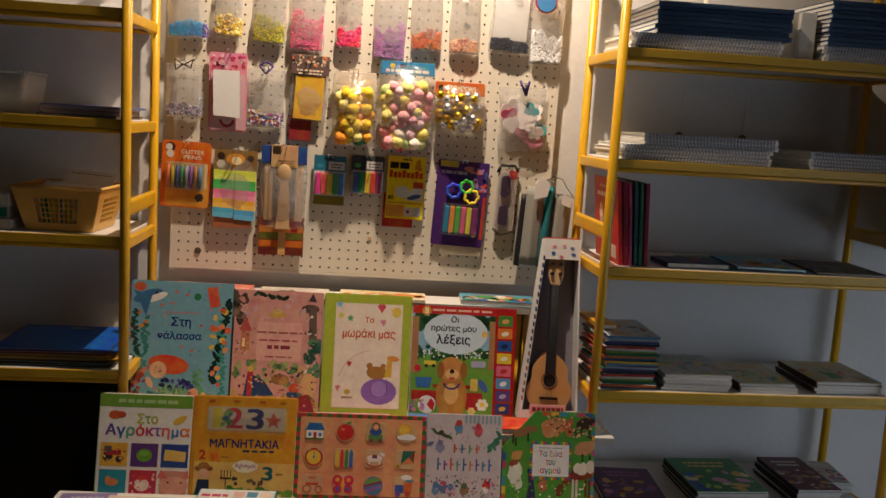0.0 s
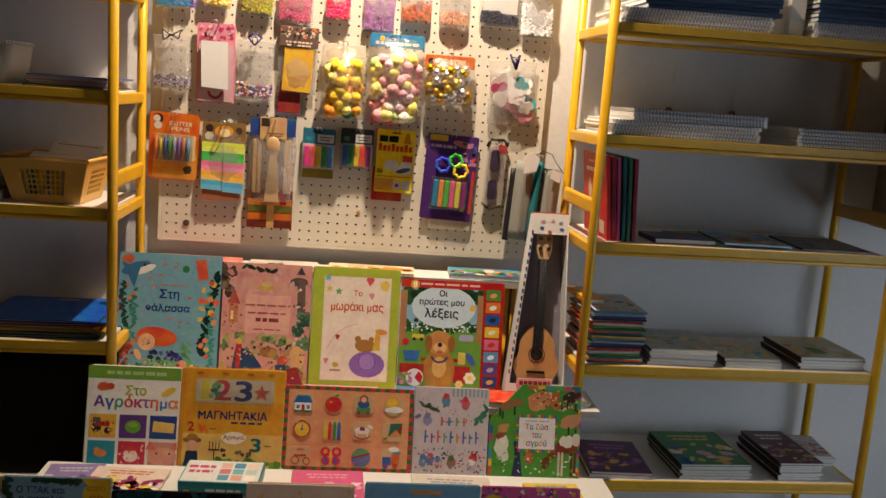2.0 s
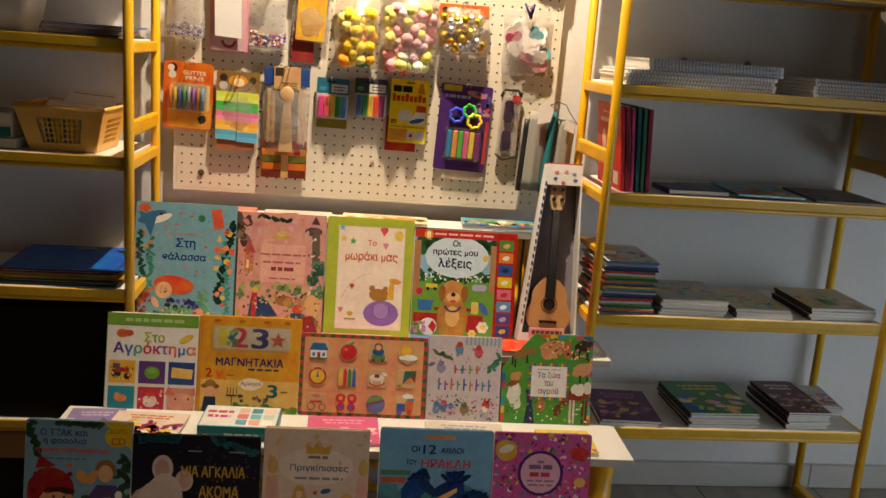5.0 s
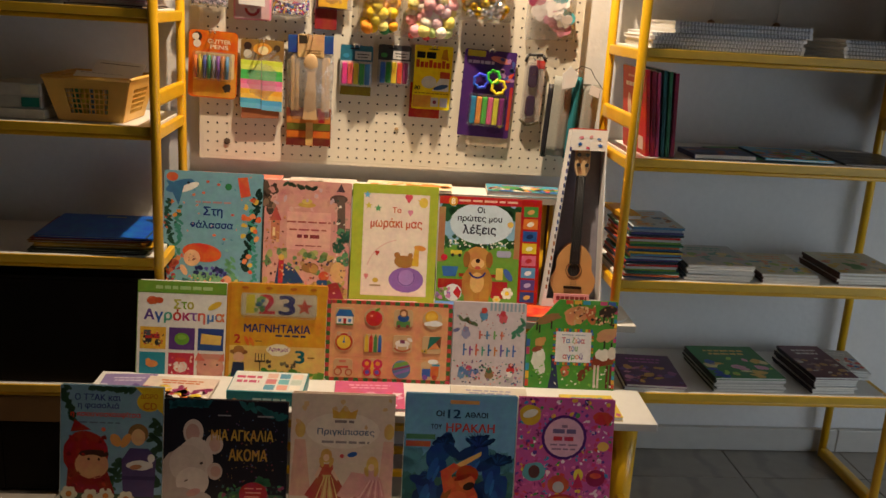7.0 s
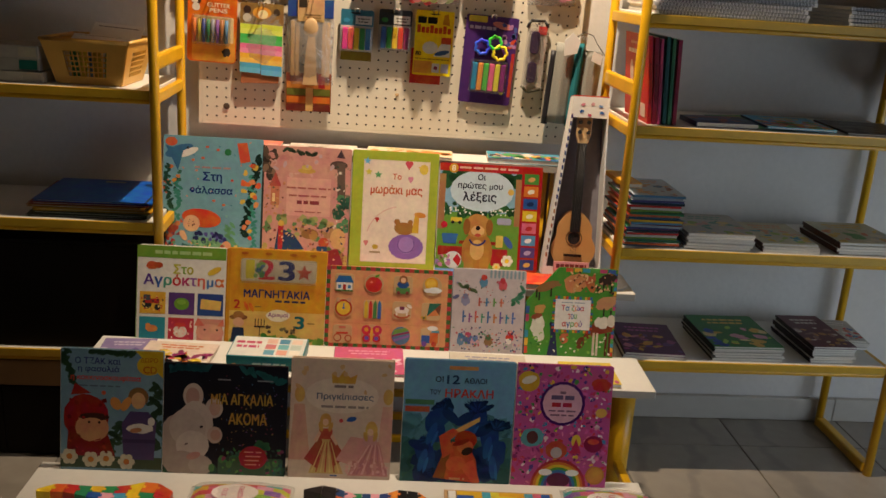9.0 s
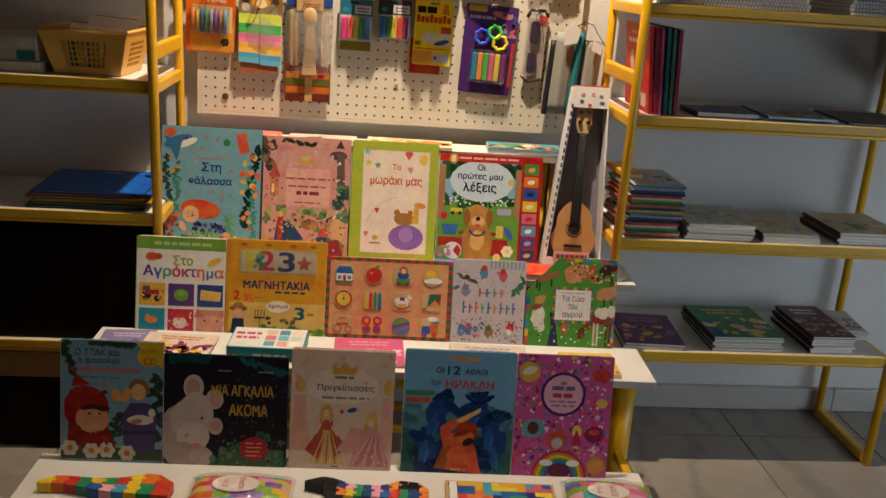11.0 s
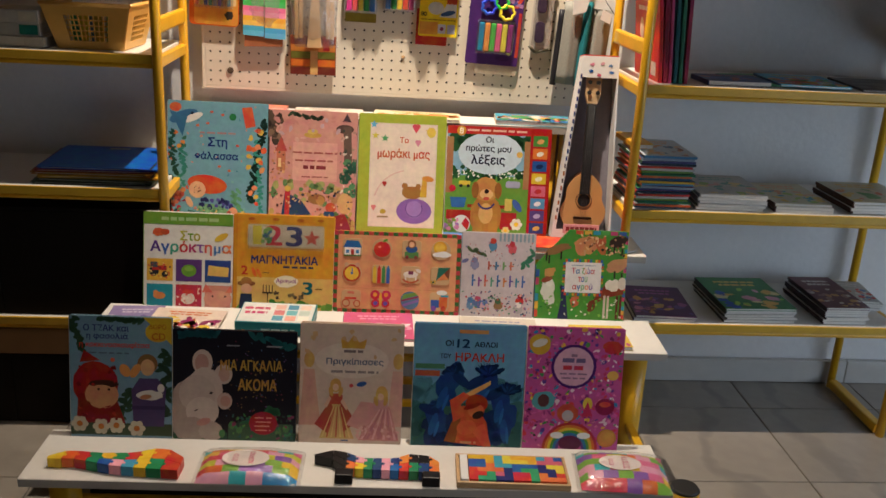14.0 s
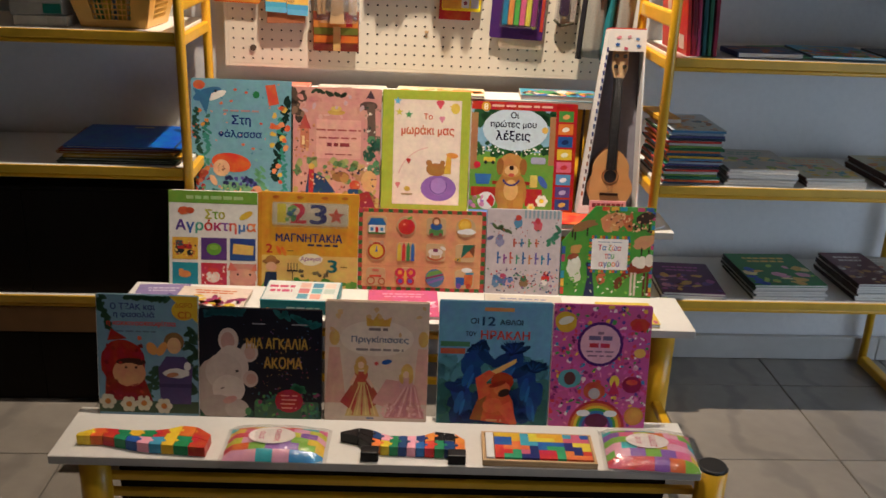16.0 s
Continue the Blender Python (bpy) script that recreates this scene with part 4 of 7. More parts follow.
# farm animals board book with a cut corner
top = (0.612 - Z2) / math.cos(radians(12.5))
cut = [(0, 0), (0.225, 0), (0.225, top - 0.008), (0.219, top), (0.080, top), (0.0, top * 0.60)]
ob, a = book(2, 0.440, 0.665, 0.612, 0.012, "3f8a34", "green farm animal board book with a cut corner", back="3a7a8a", outline=cut)
a.poly([(0, 0), (1, 0), (1, 1), (0.37, 1), (0, 0.60)], "4c8a34")
for i, c in enumerate(("c84a34", "d8a83a", "3a88a8", "4c9a4a", "b8446a", "3a5a9a")):
    for v in (0.02, 0.34, 0.66):
        a.rect(0.965, v + i * 0.05, 1.0, v + 0.045 + i * 0.05, c)
    a.rect(0.42 + i * 0.095, 0.955, 0.50 + i * 0.095, 1.0, c)
    a.rect(0.0, 0.02 + i * 0.09, 0.04, 0.10 + i * 0.09, c)
for (u, v, r, r2, c) in ((0.53, 0.83, 0.13, 0.10, "c88a58"), (0.70, 0.83, 0.05, 0.10, "b8603c"), (0.88, 0.88, 0.10, 0.06, "3a2c24"), (0.90, 0.62, 0.13, 0.07, "b88a60"), (0.22, 0.78, 0.14, 0.045, "8a6440"),
                         (0.15, 0.52, 0.06, 0.05, "b88a50"), (0.14, 0.28, 0.07, 0.13, "d0cfc0"), (0.15, 0.40, 0.04, 0.04, "d8d6c8"), (0.44, 0.20, 0.045, 0.06, "b85a44"), (0.12, 0.44, 0.06, 0.03, "8a4a34")):
    a.disc(u, v, r, c, r2, 20, wob=0.12)
    a.disc(u + r * 0.7, v + r2 * 0.6, r * 0.42, c, r2 * 0.5, wob=0.1)
for u, v in ((0.10, 0.70), (0.13, 0.67), (0.26, 0.72), (0.86, 0.52), (0.94, 0.50), (0.84, 0.80), (0.93, 0.80)):
    a.rect(u, v - 0.05, u + 0.018, v + 0.04, "2c221c")
a.poly([(0.26, 0.0), (0.38, 0.0), (0.35, 0.22), (0.33, 0.38), (0.28, 0.36), (0.29, 0.20)], "2c3050")
a.disc(0.32, 0.36, 0.05, "242844", 0.035)
a.poly([(0.62, 0.16), (0.80, 0.26), (0.98, 0.30), (0.97, 0.46), (0.80, 0.44), (0.68, 0.28)], "7a3820")
a.disc(0.86, 0.40, 0.08, "d8cfc0", 0.06, wob=0.2)
a.disc(0.96, 0.42, 0.05, "d0c4b4", 0.07)
a.disc(0.63, 0.16, 0.045, "6a3420", 0.07, -20)
for u in (0.76, 0.80, 0.90, 0.94):
    a.rect(u, 0.02, u + 0.025, 0.28, "c8b8a4" if u < 0.85 else "5a2c1c")
for i in range(14):
    c = ("c84a34", "3a68a8", "4c9a4a", "d8a83a")[i % 4]
    a.rect(0.32 + i * 0.03, 0.645, 0.342 + i * 0.03, 0.68, c)
    a.rect(0.32 + i * 0.03, 0.27, 0.342 + i * 0.03, 0.30, c)
    if i < 10:
        a.rect(0.295, 0.31 + i * 0.034, 0.325, 0.332 + i * 0.034, c)
        a.rect(0.72, 0.31 + i * 0.034, 0.745, 0.332 + i * 0.034, c)
a.rect(0.325, 0.305, 0.72, 0.645, "dcd8d4")
TINTS = ["b83a4a", "3a68a8", "4c9a4a", "d8743a", "6a4a98"]
a.text("Τα ζώα", 0.52, 0.545, 0.25, TINTS, tall=0.075)
a.text("του", 0.52, 0.455, 0.10, TINTS, tall=0.055)
a.text("αγρού", 0.52, 0.365, 0.22, TINTS, tall=0.085)
a.bars(0.52, 0.61, 0.26, "8a98a8", 1, tall=0.010)
a.scatter(60, 0.45, 0.72, 0.96, 0.96, 0.006, 0.02, ["8a5a38", "e0b888", "3a2a20", "c89a70"])
a.scatter(50, 0.05, 0.04, 0.96, 0.26, 0.006, 0.018, ["5aa03c", "2c6a28", "e0d8c8", "7ab048"])
a.done("illustration", ob)

# tale book with a disc
ob, a = book(3, -0.584, -0.370, 0.484, 0.010, "6c8c9c", "thin blue tale book with hooded figure and yellow corner")
a.rect(0, 0, 1, 1, "6f90a2")
a.leaves(0.04, 0.98, 0.10, 0.72, 16, 0.05, "2c4a34", 0.03)
a.leaves(0.3, 0.98, 0.7, 0.97, 18, 0.05, "34523a", 0.03)
a.leaves(0.90, 0.20, 0.96, 0.72, 34, 0.055, "2a4432", 0.06)
a.leaves(0.46, 0.12, 0.60, 0.40, 24, 0.05, "2f4c38", 0.06)
a.rect(0, 0.02, 1, 0.12, "3a4a34")
a.poly([(0.72, 1.0), (1.0, 0.78), (1.0, 1.0)], "c8a424")
a.disc(0.86, 0.88, 0.12, "c8a424", 0.10)
a.text("ΔΩΡΟ", 0.86, 0.925, 0.17, "b06a1c", tall=0.038)
a.text("CD", 0.87, 0.845, 0.13, "b06a1c", tall=0.055)
a.text("Ο ΤΖΑΚ και", 0.36, 0.905, 0.44, "2c3c70", tall=0.052)
a.text("η φασολιά", 0.37, 0.835, 0.40, "2c3c70", tall=0.058)
a.text("η κοκκινοσκουφίτσα", 0.44, 0.765, 0.68, "c8402c", tall=0.055)
a.bars(0.36, 0.70, 0.44, "54687a", 1, tall=0.012)
a.disc(0.25, 0.44, 0.22, "8c1c18", 0.24, wob=0.03)
a.poly([(0.06, 0.12), (0.54, 0.12), (0.44, 0.36), (0.08, 0.36)], "7a1814")
a.poly([(0.10, 0.62), (0.30, 0.64), (0.14, 0.72)], "8c1c18")
a.disc(0.31, 0.355, 0.165, "c08a64", 0.145)
a.disc(0.33, 0.445, 0.15, "3c2018", 0.04)
a.disc(0.76, 0.62, 0.10, "7a5a34", 0.10)
a.disc(0.76, 0.59, 0.07, "c89870", 0.085)
a.poly([(0.62, 0.10), (0.92, 0.10), (0.94, 0.42), (0.86, 0.50), (0.68, 0.50), (0.60, 0.40)], "4a3c64")
a.disc(0.78, 0.36, 0.13, "c8c4bc", 0.05, wob=0.08)
a.disc(0.89, 0.42, 0.035, "c8c4bc", 0.045)
a.disc(0.74, 0.345, 0.06, "a8744c", 0.025, 10)
a.poly([(0.60, 0.24), (0.94, 0.24), (0.93, 0.27), (0.61, 0.27)], "3a3054")
a.disc(0.54, 0.56, 0.05, "c88a48", 0.07, 30)
a.disc(0.64, 0.56, 0.04, "c88a48", 0.08, -30)
a.disc(0.42, 0.645, 0.022, "c8603c")
for u, v in ((0.09, 0.11), (0.30, 0.09), (0.45, 0.10), (0.65, 0.08)):
    a.flower(u, v, 0.085, "c4bca4", "b06a2c")
a.disc(0.27, 0.385, 0.012, "2c1814")
a.disc(0.38, 0.385, 0.012, "2c1814")
a.scatter(30, 0.05, 0.14, 0.46, 0.60, 0.01, 0.03, ["7c1814", "98241c", "6c120e"])
a.disc(0.31, 0.345, 0.15, "c08a64", 0.115)
a.disc(0.28, 0.40, 0.013, "2c1814")
a.disc(0.38, 0.40, 0.013, "2c1814")
a.done("illustration", ob)

# night book
ob, a = book(3, -0.369, -0.107, 0.462, 0.010, "15151f", "black night picture book with white furry shape")
a.rect(0, 0, 1, 1, "14151f")
a.scatter(90, 0.30, 0.20, 0.98, 0.95, 0.003, 0.008, ["7a5a8a", "8a7040", "4a6a8a", "803a4a"], sides=6)
a.scatter(34, 0.0, 0.0, 1.0, 0.05, 0.03, 0.06, ["2f5a3a", "3a6a44", "24483a"])
a.leaves(0.06, 0.95, 0.34, 0.97, 14, 0.05, "1c5058", 0.02)
a.leaves(0.64, 0.97, 0.96, 0.86, 12, 0.05, "1f5a5c", 0.03)
a.leaves(0.58, 0.12, 0.86, 0.30, 24, 0.05, "2f6a4a", 0.07)
a.rect(0.45, 0.0, 0.98, 0.16, "3a5a44", 0.02)
a.disc(0.14, 0.26, 0.19, "a8988e", 0.27, wob=0.02)
a.disc(0.24, 0.71, 0.082, "c0aea4", 0.105)
a.disc(0.235, 0.70, 0.056, "b08a80", 0.078)
a.disc(0.41, 0.605, 0.072, "bcaca2", 0.085)
a.disc(0.415, 0.60, 0.046, "b89888", 0.058)
a.disc(0.26, 0.46, 0.145, "c0b2a8", 0.19, wob=0.015)
a.disc(0.20, 0.42, 0.15, "b8aaa0", 0.16, wob=0.015)
a.disc(0.42, 0.36, 0.062, "b8a296", 0.072)
a.disc(0.425, 0.36, 0.040, "b48c80", 0.046)
a.disc(0.24, 0.26, 0.135, "c4b8ae", 0.125, wob=0.015)
a.disc(0.15, 0.10, 0.15, "a4968c", 0.10, wob=0.03)
a.disc(0.31, 0.08, 0.10, "b0a298", 0.085, wob=0.03)
a.disc(0.25, 0.165, 0.06, "b88c80", 0.03, 20)
a.disc(0.19, 0.27, 0.018, "5a4a48", 0.006, 25)
a.disc(0.31, 0.43, 0.014, "2c262a", 0.010, 20)
for u, v in ((0.48, 0.14), (0.54, 0.10), (0.40, 0.06), (0.86, 0.08), (0.92, 0.12)):
    a.disc(u, v, 0.025, "4a7a48", 0.035)
a.disc(0.735, 0.165, 0.115, "98202c", 0.10)
a.bars(0.735, 0.215, 0.14, "d08a80", 4, gap=0.038, tall=0.012)
a.text("ΜΙΑ ΑΓΚΑΛΙΑ", 0.635, 0.69, 0.50, "b08a3c", tall=0.095)
a.text("ΑΚΟΜΑ", 0.685, 0.515, 0.31, "b08a3c", tall=0.105)
a.bars(0.50, 0.865, 0.13, "8a8a90", 1, tall=0.012)
a.bars(0.82, 0.865, 0.13, "8a8a90", 1, tall=0.012)
a.scatter(70, 0.46, 0.0, 0.99, 0.24, 0.006, 0.02, ["3a7a4c", "2c5a58", "7a3a5a", "24403a", "58904a"])
a.disc(0.735, 0.165, 0.115, "98202c", 0.10)
a.bars(0.735, 0.215, 0.14, "d08a80", 4, gap=0.038, tall=0.012)
a.done("illustration", ob)

# princess book
ob, a = book(3, -0.100, 0.121, 0.484, 0.016, "c8b09c", "cream story book with crown and pink gowns", back="b89880")
a.rect(0, 0, 1, 1, "cdb6a2")
a.disc(0.5, 0.70, 0.36, "d6c4b2", 0.18)
a.poly([(0.40, 0.80), (0.62, 0.80), (0.64, 0.88), (0.57, 0.85), (0.51, 0.91), (0.46, 0.85), (0.39, 0.88)], "c89a3c")
a.bars(0.52, 0.775, 0.20, "7a6a68", 1, tall=0.022)
a.text("Πριγκίπισσες", 0.53, 0.685, 0.55, "5a6478", tall=0.065)
a.bars(0.53, 0.605, 0.46, "8a7c78", 1, tall=0.020)
a.disc(0.60, 0.505, 0.05, "2c5494", 0.025, 15)
a.disc(0.50, 0.49, 0.02, "c85a48")
for u, s, c, d in ((0.09, 1.3, "cc9c88", "c8a058"), (0.95, 1.0, "cfa090", "c8a058")):
    a.poly([(u - 0.10, 0.15), (u + 0.12, 0.15), (u + 0.05, 0.62), (u - 0.05, 0.62)], c)
    a.disc(u, 0.70, 0.05, d, 0.08)
a.poly([(0.20, 0.04), (0.54, 0.04), (0.40, 0.34), (0.31, 0.34)], "c8a468")
a.poly([(0.15, 0.16), (0.28, 0.08), (0.33, 0.30), (0.30, 0.36)], "a84a38")
a.poly([(0.39, 0.30), (0.44, 0.10), (0.56, 0.18), (0.42, 0.36)], "a84a38")
a.rect(0.29, 0.33, 0.42, 0.42, "b8503c", 0.02)
a.disc(0.35, 0.49, 0.055, "c89a50", 0.07)
a.poly([(0.58, 0.03), (0.98, 0.03), (0.88, 0.32), (0.74, 0.34)], "c88a84")
a.poly([(0.46, 0.16), (0.66, 0.10), (0.78, 0.34), (0.60, 0.36)], "cc948c")
a.disc(0.80, 0.42, 0.06, "d0a858", 0.09)
a.rect(0.72, 0.28, 0.86, 0.38, "c89490", 0.03)
for i in range(5):
    a.disc(0.64 + i * 0.07, 0.10 + 0.03 * (i % 2), 0.03, "bc7a78", 0.07, 10 * i)
a.scatter(9, 0.05, 0.72, 0.95, 0.96, 0.015, 0.03, ["c8a070", "d0a878"])
a.bars(0.46, 0.025, 0.10, "3a5a8a", 1, tall=0.010)
for i in range(7):
    a.poly([(0.22 + i * 0.045, 0.05), (0.235 + i * 0.045, 0.05), (0.34 + i * 0.012, 0.31), (0.332 + i * 0.012, 0.31)], ("d8b878", "b85a40")[i % 2])
    a.poly([(0.60 + i * 0.055, 0.04), (0.625 + i * 0.055, 0.04), (0.79 + i * 0.015, 0.29), (0.78 + i * 0.015, 0.30)], ("d8a8a0", "b8787a")[i % 2])
for u, v in ((0.35, 0.485), (0.79, 0.415)):
    a.disc(u, v - 0.012, 0.030, "dcb498", 0.036)
    a.disc(u - 0.045, v - 0.05, 0.020, "c89a50", 0.05, 15)
    a.disc(u + 0.050, v - 0.05, 0.020, "c89a50", 0.05, -15)
a.poly([(0.24, 0.32), (0.29, 0.40), (0.31, 0.38), (0.27, 0.30)], "dcb498")
a.poly([(0.42, 0.38), (0.48, 0.30), (0.46, 0.28), (0.40, 0.35)], "dcb498")
a.scatter(26, 0.56, 0.05, 0.97, 0.16, 0.010, 0.022, ["d8a8a0", "c88a88"])
a.done("illustration", ob)

# labours book
ob, a = book(3, 0.142, 0.384, 0.492, 0.012, "5f8fae", "blue myth book with dark blue horses")
a.rect(0, 0.5, 1, 1, "6a9ab8")
a.rect(0, 0, 1, 0.5, "3c6a68")
a.scatter(30, 0.0, 0.40, 1.0, 0.53, 0.05, 0.10, ["4f8290", "477a84", "588ca0"])
a.scatter(30, 0.0, 0.0, 1.0, 0.30, 0.05, 0.10, ["2c5a58", "345f50", "285050"])
a.rect(0.40, 0.925, 0.66, 0.955, "c88a50")
a.text("ΟΙ", 0.315, 0.845, 0.07, "1c2c38", tall=0.045)
a.text("12", 0.44, 0.845, 0.11, "163a5c", tall=0.068)
a.text("ΑΘΛΟΙ", 0.64, 0.84, 0.20, "1c2c38", tall=0.042)
a.text("ΤΟΥ", 0.285, 0.74, 0.095, "1c2c38", tall=0.038)
a.text("ΗΡΑΚΛΗ", 0.59, 0.735, 0.43, "b8402c", tall=0.068)
a.rect(0.02, 0.635, 0.28, 0.675, "4a7a58")
a.rect(0.02, 0.575, 0.24, 0.62, "a85038")
NAVY = ["15305e", "1a3c74", "12284e"]
a.scatter(40, 0.16, 0.04, 0.86, 0.26, 0.05, 0.10, NAVY)
for u, v, t in ((0.30, 0.46, 15), (0.36, 0.57, -25), (0.68, 0.54, 10), (0.80, 0.40, 0), (0.22, 0.24, 20), (0.86, 0.24, -10)):
    a.disc(u, v, 0.085, NAVY[1], 0.15, t, wob=0.10)
for u, v, t in ((0.43, 0.55, -40), (0.56, 0.53, 35), (0.74, 0.44, 30), (0.16, 0.30, -20)):
    a.disc(u, v, 0.10, NAVY[0], 0.045, t)
for u, v in ((0.36, 0.62), (0.66, 0.63), (0.72, 0.60), (0.84, 0.48), (0.90, 0.46)):
    a.leaves(u - 0.05, v, u + 0.05, v + 0.03, 10, 0.05, NAVY[2], 0.02)
for u, v, t0, r in ((0.36, 0.60, 60, 0.10), (0.66, 0.60, 20, 0.15), (0.84, 0.46, 0, 0.13), (0.24, 0.34, 90, 0.09)):
    for i in range(11):
        e = radians(t0 + i * 12)
        du, dv = r * math.cos(e), r * 0.72 * math.sin(e)
        a.poly([(u - dv * 0.12, v + du * 0.12), (u + du, v + dv), (u + dv * 0.12, v - du * 0.12)], NAVY[i % 3])
for u, v, t in ((0.27, 0.40, 70), (0.62, 0.46, 60), (0.78, 0.30, 80), (0.20, 0.18, 75), (0.84, 0.14, 95)):
    a.disc(u, v, 0.11, "20508c", 0.035, t)
    a.disc(u + 0.03, v - 0.04, 0.08, "2a62a0", 0.014, t)
a.poly([(0.46, 0.43), (0.70, 0.55), (0.70, 0.515), (0.50, 0.40)], "d8a860")
a.poly([(0.30, 0.04), (0.72, 0.0), (0.68, 0.20), (0.60, 0.32), (0.46, 0.34), (0.38, 0.22)], "c0522c")
a.poly([(0.30, 0.04), (0.40, 0.03), (0.46, 0.30), (0.38, 0.24)], "8a4a20")
a.poly([(0.34, 0.38), (0.46, 0.45), (0.52, 0.42), (0.44, 0.35), (0.48, 0.26), (0.38, 0.20)], "c85434")
a.disc(0.58, 0.36, 0.10, "a03018", 0.085, wob=0.04)
a.disc(0.58, 0.30, 0.075, "c8683c", 0.065)
a.disc(0.60, 0.265, 0.055, "34201a", 0.035, 25)
a.disc(0.54, 0.335, 0.08, "8a2814", 0.022, 20)
a.poly([(0.54, 0.14), (0.66, 0.0), (0.73, 0.01), (0.66, 0.20)], "d0603c")
a.disc(0.50, 0.16, 0.09, "cc5e38", 0.07, 15)
a.bars(0.52, 0.035, 0.14, "c89060", 1, tall=0.018)
a.done("illustration", ob)

# pink sticker book
ob, a = book(3, 0.386, 0.598, 0.492, 0.009, "a83a74", "magenta activity book with round title and rainbow")
a.rect(0, 0, 1, 1, "b8508c")
a.scatter(420, 0.01, 0.01, 0.99, 0.99, 0.008, 0.030, ["c8346a", "8a2a70", "d87aa0", "5a3a8a", "c83a44", "d8a83a", "3a88b0", "4a8a4a", "e0c8cc", "7a2a60", "b83a6a", "c85a9a"], wob=0.3)
a.scatter(40, 0.01, 0.01, 0.99, 0.99, 0.008, 0.016, ["ece4e0", "1c1c24", "e0d030"], wob=0.2)
a.disc(0.13, 0.86, 0.11, "c8a030", 0.11, wob=0.06)
a.disc(0.13, 0.87, 0.08, "d8d0c0", 0.04, 20)
a.disc(0.88, 0.85, 0.10, "b8302c", 0.07, wob=0.1)
a.disc(0.20, 0.40, 0.12, "5a9aa0", 0.10, wob=0.08)
a.disc(0.20, 0.40, 0.06, "5a3434", 0.07)
a.disc(0.46, 0.30, 0.11, "b84a34", 0.10, wob=0.08)
a.disc(0.46, 0.28, 0.06, "b0a8a8", 0.06)
a.disc(0.66, 0.38, 0.05, "d8b840", 0.07)
a.poly([(0.60, 0.28), (0.72, 0.28), (0.66, 0.40)], "b82a5a")
a.disc(0.84, 0.36, 0.10, "8a1c4a", 0.09)
a.disc(0.84, 0.38, 0.06, "c83a3a", 0.03)
a.disc(0.90, 0.62, 0.06, "d8b050", 0.05)
for i, c in enumerate(("a82a34", "c8702c", "d0b030", "4a8a3c", "2f6a9a", "5a3a80")):
    a.ring(0.50, 0.0, 0.29 - i * 0.028, 0.028, c, 0, 180)
a.disc(0.50, 0.05, 0.12, "5a1c40", 0.08)
a.disc(0.36, 0.115, 0.07, "e4e0e0", 0.035)
a.disc(0.64, 0.115, 0.07, "e4e0e0", 0.035)
a.disc(0.88, 0.10, 0.10, "b87a34")
a.disc(0.88, 0.10, 0.085, "c88a40")
a.disc(0.49, 0.685, 0.235, "4a1a64")
a.disc(0.49, 0.685, 0.205, "d0a0b0")
a.bars(0.49, 0.775, 0.06, "8a6a80", 1, tall=0.022)
a.bars(0.49, 0.735, 0.24, "6a5a7a", 1, tall=0.035)
a.bars(0.49, 0.675, 0.22, "b8303c", 1, tall=0.035)
a.bars(0.49, 0.625, 0.28, "8a6a80", 2, gap=0.035, tall=0.014)
a.done("illustration", ob)

# ---- things hanging on the pegboard ----
BALL = {}


def ball(sub):
    if sub not in BALL:
        bm = bmesh.new()
        bmesh.ops.create_icosphere(bm, subdivisions=sub, radius=1)
        BALL[sub] = ([v.co.copy() for v in bm.verts], [[v.index for v in f.verts] for f in bm.faces])
        bm.free()
    return BALL[sub]


def grains(name, parent, places, mats, sub=1, seed=1, label="", squash=1.0):
    """Many small loose balls as one mesh: places are (x, y, z, radius)."""
    rng, (bv, bf) = random.Random(seed), ball(sub)
    v, f, mi = [], [], []
    for x, y, z, r in places:
        k, m = len(v), rng.randrange(len(mats))
        v += [(x + c.x * r, y + c.y * r * squash, z + c.z * r) for c in bv]
        f += [[k + i for i in q] for q in bf]
        mi += [m] * len(bf)
    mesh = bpy.data.meshes.new(name)
    mesh.from_pydata(v, [], f)
    for m in mats:
        mesh.materials.append(m)
    mesh.polygons.foreach_set("material_index", mi)
    if sub > 1:
        mesh.polygons.foreach_set("use_smooth", [True] * len(f))
    mesh.update()
    ob = link(name, mesh, parent, label)
    ob["kind"] = "stuff"
    return ob


def hook(parent, z):
    """A double wire pegboard hook with its loop to the front."""
    bm = wire([(-0.006, 0.022, z + 0.012), (-0.006, -0.022, z + 0.004), (-0.006, -0.032, z + 0.014), (0.006, -0.032, z + 0.014), (0.006, -0.022, z + 0.004), (0.006, 0.022, z + 0.012)], 0.0013, 6)
    part("wire_hook", bm, STEEL, parent, "bent wire hook")


